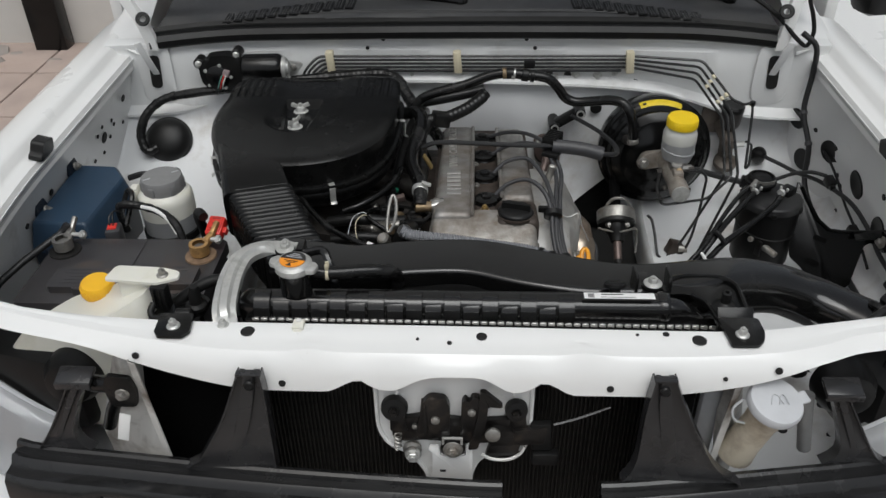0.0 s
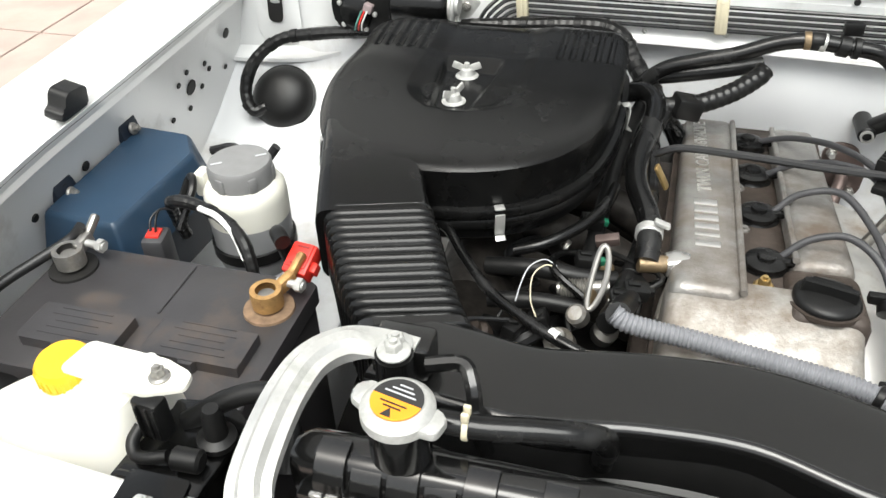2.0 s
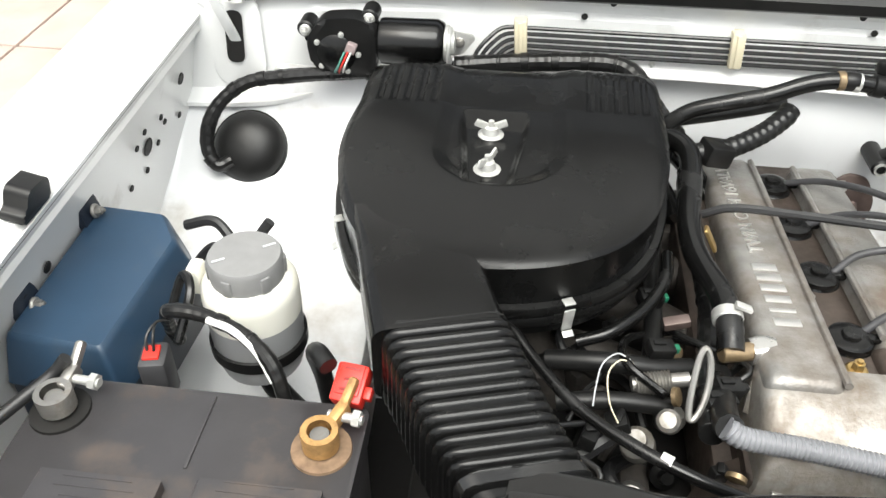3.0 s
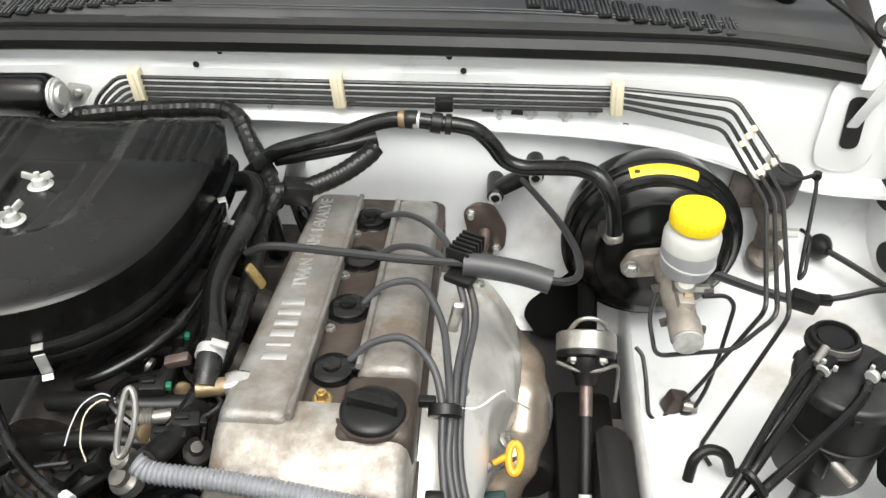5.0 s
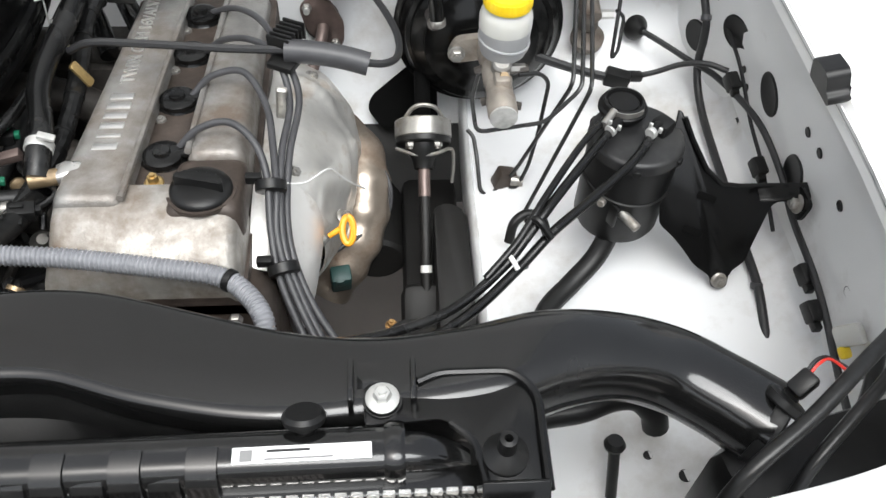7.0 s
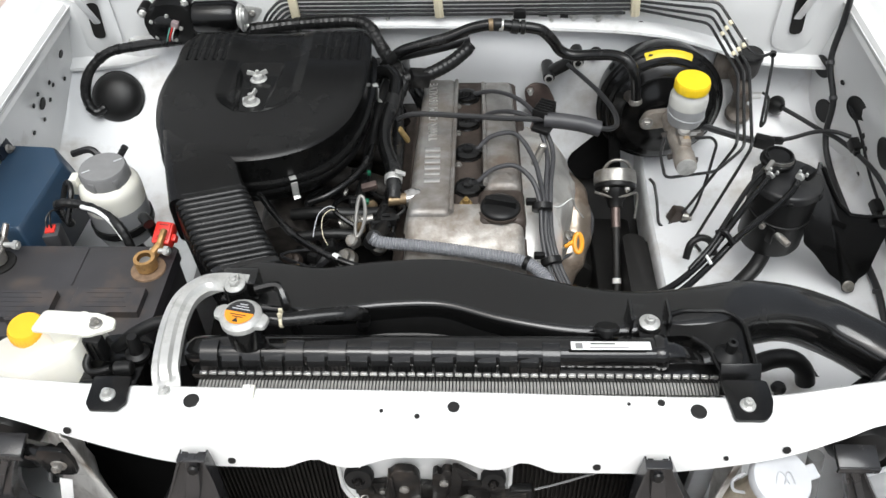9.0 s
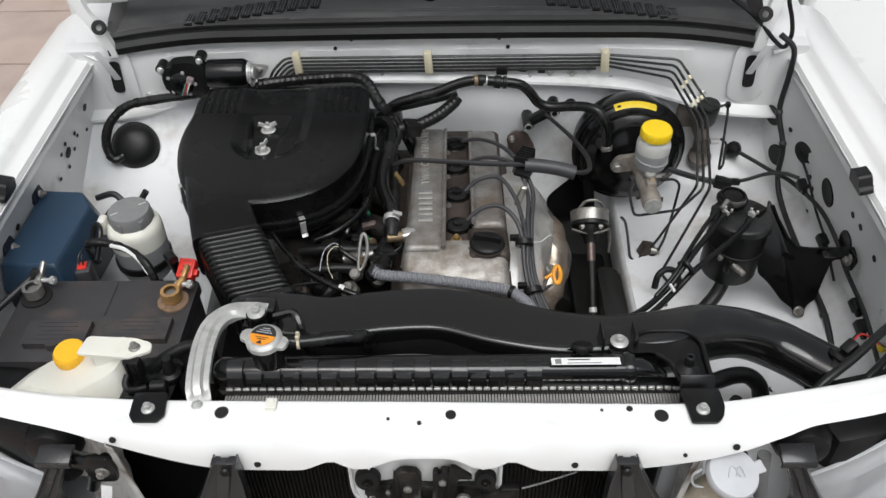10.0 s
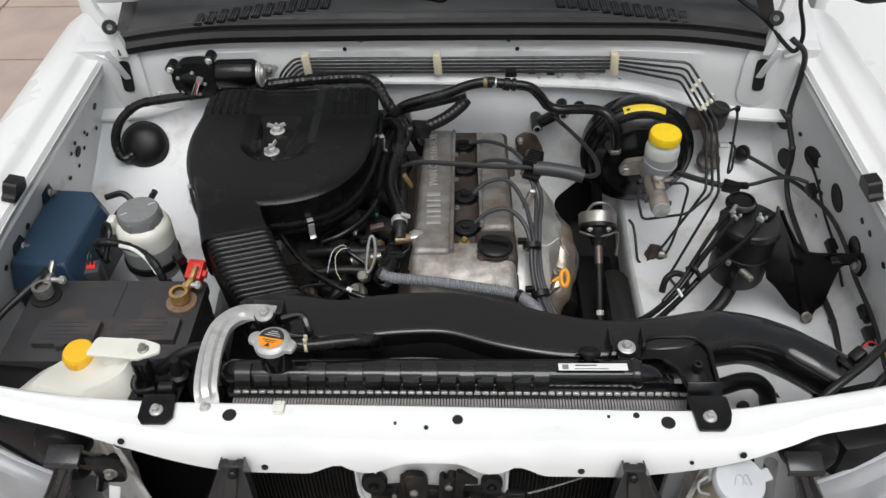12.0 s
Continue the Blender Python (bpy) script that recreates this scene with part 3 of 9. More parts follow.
for y, z, r in [(1.395, 0.925, 0.0075), (1.335, 0.905, 0.004), (1.285, 0.915, 0.004), (1.300, 0.885, 0.011), (1.265, 0.905, 0.004), (1.330, 0.872, 0.004), (1.350, 0.890, 0.004), (1.295, 0.855, 0.004), (1.25, 0.86, 0.004), (1.40, 0.87, 0.004), (1.02, 0.90, 0.006), (1.06, 0.905, 0.006), (0.97, 0.895, 0.005), (0.83, 0.85, 0.007), (0.80, 0.79, 0.007)]:
    dark_hole((on_side(SIDE_L, z) + 0.003, y, z), r, (1, 0, -0.22 if z > 0.815 else 0.05), aprons["l"])
for x, y, r in [(0.50, 1.00, 0.005), (0.62, 1.02, 0.004), (0.44, 0.99, 0.006), (0.47, 1.03, 0.005), (0.43, 0.86, 0.004), (0.52, 0.78, 0.007), (0.58, 0.76, 0.004), (0.593, 0.893, 0.006), (0.623, 0.866, 0.005), (0.637, 0.856, 0.004), (0.556, 0.845, 0.005), (0.588, 0.818, 0.007), (0.632, 1.103, 0.004), (0.46, 1.11, 0.004)]:
    dark_hole((x, y, well_top(x, y) + 0.006), r, (-0.1, 0, 1), well_r)

# wings: inner gutter, crest, then the rounded outside
for s, c in ((1, 0.0), (-1, 0.060)):
    rows = []
    for i in range(25):
        y = 0.70 + 0.92 * i / 24
        lift = 0.020 * (y - 0.66) / 0.9 - 0.01
        pull = -0.035 * max(0, (1.0 - y) / 0.34) ** 1.5
        rows.append([(s * (x + pull) + (c if s < 0 else 0), y, z + lift) for x, z in
                     [(0.713, 0.955), (0.7135, 0.974), (0.717, 0.982), (0.733, 0.985), (0.740, 0.989), (0.745, 0.999), (0.753, 1.0035), (0.768, 1.004), (0.80, 0.998), (0.835, 0.975), (0.850, 0.93), (0.856, 0.80), (0.85, 0.60)]])
    part("wing", sheet(B(), rows, 0.0012), WHITE, truck, "white painted front wing")
for s, c in ((1, 0.0), (-1, 0.060)):
    seam = [(s * (0.7118 - 0.035 * max(0, (1.0 - y) / 0.34) ** 1.5) + (c if s < 0 else 0), y, 0.9715 + 0.020 * (y - 0.66) / 0.9 - 0.01) for y in [0.72 + 0.74 * i / 24 for i in range(25)]]
    part("wing_seam", tube(B(), [Vector(p) for p in seam], 0.0020, 6), DARK, truck, "dark joint along the wing flange")
for x, y in ((-0.655, 1.055), (0.702, 1.062)):
    s = 1 if x > 0 else -1
    bm = slab(B(), fillet([(-0.027, 0.0), (-0.027, 0.009), (-0.020, 0.012), (-0.018, 0.026), (-0.013, 0.030), (0.012, 0.027), (0.017, 0.021), (0.019, 0.0)], 0.003), 0.021, pose(x - 0.012, y, 0.981, 90, 0, 90), 0.003)
    bmesh.ops.rotate(bm, verts=bm.verts[:], cent=(x, y, 0.99), matrix=Matrix.Rotation(radians(-14 * s), 3, "Y"))
    part("bonnet_stop", bm, RUBBER, truck, "black rubber bonnet stop")

# bulkhead: upper box panel with a stepped lower edge, and the wall under it
LEDGE = [(-0.70, 0.864), (-0.57, 0.867), (-0.46, 0.889), (-0.35, 0.905), (-0.10, 0.922), (0.10, 0.919), (0.30, 0.911), (0.42, 0.901), (0.50, 0.882), (0.58, 0.862), (0.74, 0.861)]
WALLY = [(-0.70, 1.452), (-0.60, 1.460), (-0.48, 1.490), (-0.30, 1.503), (0.30, 1.503), (0.52, 1.490), (0.64, 1.460), (0.74, 1.452)]
rows = []
for i in range(73):
    x = -0.70 + 1.44 * i / 72
    yw, zl = between(x, WALLY), between(x, LEDGE)
    e = 0.006 * (0.5 + 0.5 * math.cos(2 * math.pi * (x + 0.142) / 0.293)) * (abs(x - 0.02) < 0.55)
    rows.append([(x, yw + 0.03, 1.016), (x, yw + 0.006, 1.0155), (x, yw - 0.001, 1.013), (x, yw - 0.001, 1.009), (x, yw + e + 0.003, 1.000), (x, yw + e + 0.003, 0.990), (x, yw, 0.984), (x, yw, 0.945), (x, yw - 0.002, zl + 0.018),
                 (x, yw - 0.012, zl + 0.010), (x, yw - 0.022, zl + 0.006), (x, yw - 0.023, zl + 0.001), (x, yw - 0.012, zl - 0.004), (x, yw + 0.012, zl - 0.008)])
bulkhead = part("bulkhead", sheet(B(), rows, 0.0015), BAY, truck, "white painted bulkhead panel")
for x, z, r in ((0.238, 0.932, 0.0075), (0.378, 0.915, 0.0085), (0.168, 0.990, 0.004), (-0.175, 0.990, 0.004)):
    dark_hole((x, between(x, WALLY) - 0.0030, z), r, (0, -1, 0.05), bulkhead)
rows = []
for i in range(45):
    x = -0.62 + 1.30 * i / 44
    dip = 0.012 * math.exp(-((x - 0.13) / 0.05) ** 2) + 0.010 * math.exp(-((x - 0.26) / 0.03) ** 2)
    rows.append([(x, 1.512, 0.94), (x, 1.506 - dip * 0.3, 0.90), (x, 1.502 - dip, 0.86), (x, 1.500 - dip, 0.82), (x, 1.502 - dip * 0.4, 0.77), (x, 1.484, 0.70), (x, 1.462, 0.65), (x, 1.40, 0.57), (x, 1.31, 0.46)] if not 0.20 < x < 0.44 else [(x, 1.512, 0.94), (x, 1.506 - dip * 0.3, 0.90), (x, 1.502 - dip, 0.86), (x, 1.500 - dip, 0.82), (x, 1.502 - dip * 0.4, 0.77), (x, 1.484, 0.70), (x, 1.462, 0.65), (x, 1.440, 0.621), (x, 1.432, 0.612)])
part("firewall", sheet(B(), rows, 0.0015), FLOORBAY, truck, "white painted lower firewall")
# firewall continued in near-black; the shade down here is put into its colour
rows = [[(x, 1.436, 0.608), (x, 1.40, 0.562), (x, 1.36, 0.51)] for x in (0.185, 0.25, 0.32, 0.40, 0.44)]
part("toe_board", sheet(B(), rows, 0.002), DARK, truck, "toe board coloured near-black for the shade behind the engine")
# slotted corner reinforcements for the bonnet hinges
for x, s in ((0.640, 1), (-0.608, -1)):
    bm = slab(B(), fillet([(-0.034, -0.075), (0.034, -0.075), (0.034, 0.055), (-0.034, 0.055)], 0.03), 0.002, pose(x, 1.4575, 0.962, 90, 0, -6 * s), 0.0015)
    part("hinge_pressing", bm, BAY, truck)
    bm = slab(B(), fillet([(-0.011, -0.036), (0.011, -0.036), (0.011, 0.034), (-0.011, 0.034)], 0.0105), 0.001, pose(x, 1.4532, 0.958, 90, -4 * s, -6 * s))
    part("hinge_slot", bm, DARK, truck)
    bm = box(B(), (x + 0.006 * s, 1.440, 0.99), (0.014, 0.004, 0.085), 0.0015, (20, 10 * s, 0))
    part("hinge_arm", bm, BAY, truck)
for x, y, z, r in [(-0.142, 1.499, 1.008, 0.004), (0.150, 1.499, 1.008, 0.004), (0.376, 1.499, 0.924, 0.0105), (0.20, 1.498, 0.934, 0.0075), (0.355, 1.498, 0.913, 0.002)]:
    dark_hole((x, y + 0.003, z), r, (0, -1, 0.1), bulkhead)
for x, z, r in [(-0.085, 0.934, 0.008), (0.02, 0.938, 0.008), (0.215, 0.928, 0.008), (0.255, 0.932, 0.010), (0.300, 0.930, 0.010), (0.335, 0.936, 0.007), (0.567, 0.892, 0.008), (-0.56, 0.905, 0.008), (0.14, 0.94, 0.007)]:
    part("bulkhead_bolt", bolt(B(), (x, between(x, WALLY) - 0.001, z), (0, -1, 0), r * 0.55, r), ZINC, truck)

# cowl: rubber seal, louvred scuttle, windscreen foot, wiper arms
rows = []
for i in range(67):
    x = -0.605 + 1.245 * i / 66
    d = 0.055 * max(0, (abs(x - 0.02) - 0.40) / 0.25) ** 2
    y0 = 1.492 - d
    e = 0.006 * math.cos((x - 0.1) * 2.6) - 0.004
    rows.append([(x, y0 + a, z + e) for a, z in ((0.004, 1.012), (-0.003, 1.016), (-0.004, 1.026), (0.002, 1.034), (0.008, 1.035), (0.011, 1.028), (0.014, 1.030), (0.016, 1.041), (0.022, 1.046), (0.027, 1.043), (0.030, 1.034), (0.034, 1.036), (0.038, 1.040))])
part("bonnet_seal", sheet(B(), rows, 0.003), RUBBER, truck, "black rubber bonnet seal along the cowl")


def scuttle_z(x, y):
    return between(y, [(1.500, 1.040), (1.522, 1.055), (1.56, 1.063), (1.62, 1.071), (1.72, 1.079), (1.84, 1.090)]) - 0.016 * min(1, max(0, (abs(x - 0.02) - 0.24) / 0.30)) * between(y, [(1.50, 1.0), (1.70, 0.0)])


rows = []
for i in range(41):
    x = -0.595 + 1.235 * i / 40
    back = 0.05 * max(0, (abs(x - 0.02) - 0.45) / 0.2) ** 2
    rows.append([(x, y - back * (y < 1.53), scuttle_z(x, y)) for y in (1.512, 1.518, 1.525, 1.54, 1.56, 1.58, 1.60, 1.62, 1.66, 1.72, 1.80, 1.84)])
scuttle = part("scuttle", sheet(B(), rows, 0.003), COWL, truck, "weathered black plastic scuttle panel")
for x0, x1, lean in ((0.240, 0.500, 1), (-0.47, -0.20, -1)):
    n = 12
    for k in range(n):
        xc = x0 + (x1 - x0) * (k + 0.5) / n
        w = 0.8 * abs(x1 - x0) / n
        yc = 1.556 - 0.13 * max(0, abs(xc - 0.02) - 0.22)
        frame_bm = slab(B(), fillet([(-w / 2, -0.021), (w / 2, -0.021), (w / 2, 0.021), (-w / 2, 0.021)], 0.004), 0.003, pose(xc, yc, scuttle_z(xc, yc) - 0.0005, 8, 0, 6 * lean), 0.0008)
        block = part("vent_block", frame_bm, SEMI, scuttle)
        for j in range(3):
            xj = xc + w * (j - 1) * 0.29
            part("louvre", box(B(), (xj, yc, scuttle_z(xc, yc) + 0.0030), (w * 0.15, 0.034, 0.0030), 0.0008, (9, 0, 6 * lean), 1), COWL, block)
for k in range(2):
    part("scuttle_rib", tube(B(), smooth_line([(x, 1.526 + 0.005 * k, scuttle_z(x, 1.526 + 0.005 * k) + 0.001) for x in (-0.45, -0.25, 0.02, 0.25, 0.5)], 8), 0.0014, 6), COWL, scuttle)
bm = sheet(B(), [[(x, 1.80, 1.085), (x * 0.96, 2.30, 1.55)] for x in (-0.70, -0.3, 0.1, 0.4, 0.76)], 0.005)
part("windscreen", bm, glass, truck, "sloping windscreen glass")
part("cab_roof", sheet(B(), [[(x, 2.28, 1.56), (x, 2.40, 1.60), (x, 3.2, 1.62)] for x in (-0.66, -0.2, 0.3, 0.72)], 0.01), WHITE, truck)
part("dashboard", box(B(), (0.03, 2.05, 1.02), (1.3, 0.45, 0.12), 0.03), SEMI, truck)
for s in (-1, 1):
    part("cab_side", box(B(), (0.03 + 0.80 * s, 2.5, 0.80), (0.03, 1.6, 0.62), 0.01), WHITE, truck)
    bm = tube(B(), smooth_line([(0.03 + 0.74 * s, 1.80, 1.08), (0.03 + 0.70 * s, 2.05, 1.32), (0.03 + 0.66 * s, 2.30, 1.57)], 4), 0.028, 8)
    part("windscreen_pillar", bm, WHITE, truck)
part("cab_back", box(B(), (0.03, 3.27, 1.05), (1.60, 0.03, 1.12), 0.01), WHITE, truck)
part("cab_floor", box(B(), (0.03, 2.5, 0.48), (1.56, 1.58, 0.03), 0.005), SEMI, truck)
for s in (-1, 1):
    part("rear_pillar", box(B(), (0.03 + 0.745 * s, 3.19, 1.36), (0.05, 0.14, 0.52), 0.015, (0, -8 * s, 0)), WHITE, truck)
    part("bed_side", box(B(), (0.03 + 0.80 * s, 4.08, 0.82), (0.05, 1.55, 0.46), 0.02), WHITE, truck)
part("bed_floor", box(B(), (0.03, 4.08, 0.62), (1.56, 1.55, 0.03), 0.005), WHITE, truck)
part("tailgate", box(B(), (0.03, 4.87, 0.82), (1.62, 0.04, 0.46), 0.015), WHITE, truck)
part("door_mirror", box(B(), (0.98, 1.72, 1.055), (0.21, 0.09, 0.13), 0.03, (0, 0, 12)), SEMI, truck, "black door mirror housing")
bm = tube(B(), smooth_line([(-0.22, 1.60, 1.075), (-0.12, 1.590, 1.078), (0.02, 1.565, 1.066)], 6), lambda s: 0.007 + 0.006 * s, 8)
lathe(bm, [(0.014, 0), (0.016, 0.012), (0.011, 0.022)], (0.015, 1.568, 1.052), (0, 0, 1), 14)
part("wiper_arm", bm, BLACKSTEEL, truck, "black wiper arm")
bm = tube(B(), smooth_line([(0.42, 1.62, 1.085), (0.52, 1.60, 1.078), (0.57, 1.585, 1.068)], 6), lambda s: 0.006 + 0.005 * s, 8)
lathe(bm, [(0.013, 0), (0.015, 0.012), (0.010, 0.02)], (0.568, 1.588, 1.05), (0, 0, 1), 14)
part("wiper_arm", bm, BLACKSTEEL, truck, "black wiper arm")
part("wiper_blade", tube(B(), smooth_line([(-0.55, 1.64, 1.09), (-0.3, 1.615, 1.082), (-0.1, 1.60, 1.08)], 5), 0.004, 6), RUBBER, truck)

# raised bonnet on its two hinges
ang = radians(70)
hy, hz = 1.480, 1.185


def on_bonnet(x, d, up=0.0):
    return (x, hy - d * math.cos(ang) + up * math.sin(ang), hz + d * math.sin(ang) + up * math.cos(ang))


def rear_edge(x):
    """The rear edge sweeps down towards the corners."""
    return -0.035 - 0.065 * between(abs(x - 0.03), [(0.38, 0.0), (0.60, 1.0)])


rows = []
for i in range(33):
    x = -0.685 + 1.43 * i / 32
    rows.append([on_bonnet(x, d, 0.035 + 0.012 * math.cos((x - 0.03) * 2)) for d in (rear_edge(x) - 0.015, rear_edge(x), 0.1, 0.3, 0.6, 0.85, 0.92)])
bonnet = part("bonnet", sheet(B(), rows, 0.002), WHITE, truck, "raised white bonnet")
rows = []
for i in range(33):
    x = -0.66 + 1.38 * i / 32
    u = 0.008 * math.cos((x - 0.03) * 14)
    rows.append([on_bonnet(x, d, u + w) for d, w in ((rear_edge(x) - 0.01, 0.03), (rear_edge(x), 0.0), (0.02, -0.004), (0.05, 0.012), (0.3, 0.014), (0.6, 0.014), (0.84, 0.0), (0.90, 0.03))])
lining = part("bonnet_frame", sheet(B(), rows, 0.0015), BAY, truck, "white bonnet inner frame")
for x in (-0.54, -0.36, -0.15, 0.12, 0.36, 0.60):
    u = 0.008 * math.cos((x - 0.03) * 14)
    p = on_bonnet(x, rear_edge(x) + 0.022, u - 0.004)
    dark_hole(p, 0.013, (0, -math.sin(ang), -math.cos(ang)), lining, "hole", 0.55)
for x, s in ((0.632, 1), (-0.588, -1)):
    arm_line = [(-0.644, 1.452, 1.140), (-0.632, 1.446, 1.100), (-0.615, 1.442, 1.072), (-0.603, 1.442, 1.035), (-0.600, 1.446, 1.005)] if s < 0 else [(0.658, 1.452, 1.150), (0.655, 1.446, 1.110), (0.650, 1.442, 1.085), (0.645, 1.442, 1.045), (0.642, 1.446, 1.005)]
    rows = []
    for p in smooth_line(arm_line, 4):
        rows.append([(p.x - 0.012, p.y + 0.012, p.z), (p.x - 0.011, p.y, p.z), (p.x, p.y - 0.002, p.z), (p.x + 0.011, p.y, p.z), (p.x + 0.012, p.y + 0.012, p.z)])
    part("bonnet_hinge", sheet(B(), rows, 0.002), WHITE, truck, "white painted bonnet hinge arm")
    hp = (-0.603, 1.437, 1.072) if s < 0 else (0.633, 1.437, 1.085)
    part("hinge_bush", lathe(B(), [(0.006, 0), (0.013, 0), (0.014, 0.003), (0.012, 0.005), (0.006, 0.005)], hp, (-0.2 * s, -0.85, 0.5), 22, False), RUBBER, truck)
    part("cowl_corner", sheet(B(), [[(x + 0.045 * s, 1.45, 0.995), (x + 0.07 * s, 1.455, 1.005), (x + 0.12 * s, 1.46, 1.005)], [(x + 0.045 * s, 1.52, 1.020), (x + 0.075 * s, 1.53, 1.028), (x + 0.13 * s, 1.54, 1.015)], [(x + 0.05 * s, 1.60, 1.045), (x + 0.08 * s, 1.62, 1.050), (x + 0.14 * s, 1.64, 1.02)], [(x + 0.06 * s, 1.72, 1.074), (x + 0.10 * s, 1.74, 1.076), (x + 0.16 * s, 1.76, 1.03)]], 0.002), WHITE, truck)

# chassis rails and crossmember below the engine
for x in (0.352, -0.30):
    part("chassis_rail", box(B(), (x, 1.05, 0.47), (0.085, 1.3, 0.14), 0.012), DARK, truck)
# added sheet: keeps bright ground out of the dark gap by the battery
part("ground_mask", box(B(), (-0.36, 1.03, 0.45), (0.52, 0.66, 0.005), 0.001), DARK, truck, "added dark sheet that hides the ground below the bay")
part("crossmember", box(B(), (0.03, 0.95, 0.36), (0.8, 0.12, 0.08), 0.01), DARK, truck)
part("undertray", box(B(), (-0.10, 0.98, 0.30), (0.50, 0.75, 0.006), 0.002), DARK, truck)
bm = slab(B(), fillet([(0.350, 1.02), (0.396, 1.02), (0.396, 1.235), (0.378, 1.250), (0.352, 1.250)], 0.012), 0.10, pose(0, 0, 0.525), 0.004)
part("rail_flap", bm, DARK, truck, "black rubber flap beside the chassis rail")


# ---- battery corner ----
battery = thing("car_battery", "black car battery with dusty top and corroded terminals", "car battery", (-0.477, 0.868, 0.66))
bm = box(B(), (-0.477, 0.868, 0.765), (0.262, 0.160, 0.20), 0.005)
part("case", bm, BATT, battery)
bm = slab(B(), fillet([(-0.612, 0.786), (-0.342, 0.786), (-0.342, 0.950), (-0.612, 0.950)], 0.006), 0.020, pose(0, 0, 0.866), 0.003)
part("top", bm, BATT, battery, "dusty black top with brown stains")
for x0, x1, y0, y1 in ((-0.571, -0.478, 0.810, 0.856), (-0.453, -0.360, 0.819, 0.862)):
    xm = (x0 + x1) / 2
    bm = slab(B(), fillet([(x0, y0 + 0.004), (x0 + 0.004, y0), (xm - 0.008, y0), (xm - 0.006, y0 - 0.005), (xm + 0.006, y0 - 0.005), (xm + 0.008, y0), (x1, y0), (x1, y1), (x0, y1)], 0.0008), 0.011, pose(0, 0, 0.886), 0.0012)
    cover = part("cell_cover", bm, BATT, battery, "raised black cell cover")
    for k in range(5):
        part("print_bar", box(B(), (xm, y0 + 0.010 + 0.008 * k, 0.8972), (0.060 - 0.008 * (k % 3), 0.0016, 0.0008), 0), BATT, cover)
part("seam", box(B(), (-0.47, 0.91, 0.8865), (0.003, 0.07, 0.002), 0.0008), BATT, battery)
for x, y, cm, rr in ((-0.588, 0.915, STEEL, 0.0), (-0.372, 0.905, COPPER, 1.0)):
    part("felt_washer", lathe(B(), [(0.009, 0), (0.024, 0), (0.0235, 0.0025), (0.010, 0.003)], (x, y, 0.886), (0, 0, 1), 26), RUST if rr else DARK, battery)
    part("post", lathe(B(), [(0.0095, 0), (0.0085, 0.016), (0.0075, 0.018)], (x, y, 0.887), (0, 0, 1), 18), STEEL, battery)
    clamp = part("terminal_clamp", lathe(B(), [(0.0095, 0.0), (0.0145, 0.0), (0.0148, 0.016), (0.0145, 0.018), (0.0095, 0.018)], (x, y, 0.892), (0, 0, 1), 22, False), cm, battery, "corroded copper clamp" if rr else "tarnished clamp")
    s = 1 if rr else 0.3
    bm = box(B(), (x + 0.010 * s, y + 0.020, 0.904), (0.010, 0.022, 0.014), 0.003, (12, 0, -25 * s))
    box(bm, (x + 0.016 * s, y + 0.036, 0.914), (0.008, 0.024, 0.009), 0.003, (35, 0, -20 * s))
    part("clamp_ear", bm, cm, battery)
    bm = cyl(B(), (x + 0.002, y + 0.020, 0.904), (x + 0.030, y + 0.017, 0.905), 0.004, None, 10)
    lathe(bm, [(0.007, 0), (0.007, 0.006)], (x + 0.022, y + 0.018, 0.905), (1, -0.1, 0), 6)
    part("clamp_bolt", bm, ZINC, battery)
hose("battery_cable", [(-0.588, 0.943, 0.918), (-0.600, 0.935, 0.905), (-0.622, 0.908, 0.895), (-0.645, 0.875, 0.885), (-0.675, 0.84, 0.86), (-0.69, 0.82, 0.80)], 0.0055, WIRE, "black earth cable from the battery's tarnished terminal", "cable")
link = thing("fusible_link", "bright red plastic fusible link holder at the battery terminal", "fuse holder", (-0.359, 0.955, 0.89))
bm = box(B(), (-0.358, 0.955, 0.905), (0.026, 0.032, 0.018), 0.002, (25, 0, -8))
part("holder", bm, RED, link)
part("rim", box(B(), (-0.358, 0.955, 0.911), (0.020, 0.026, 0.010), 0.001, (25, 0, -8)), RED, link)
for k in range(3):
    part("slot", box(B(), (-0.359 + 0.001 * k, 0.945 + 0.008 * k, 0.9110 + 0.0038 * k), (0.013 - 0.003 * (k == 1), 0.0022, 0.003), 0.0005, (25, 0, -8)), REDDK, link)
part("lug", box(B(), (-0.343, 0.949, 0.903), (0.006, 0.010, 0.010), 0.001, (25, 0, -8)), RED, link)
hose("positive_cable", [(-0.375, 0.955, 0.925), (-0.386, 0.968, 0.925), (-0.395, 0.985, 0.905), (-0.395, 1.00, 0.86), (-0.39, 1.0, 0.80)], 0.008, RUBBER, "thick black cable at the battery's positive terminal", "cable")

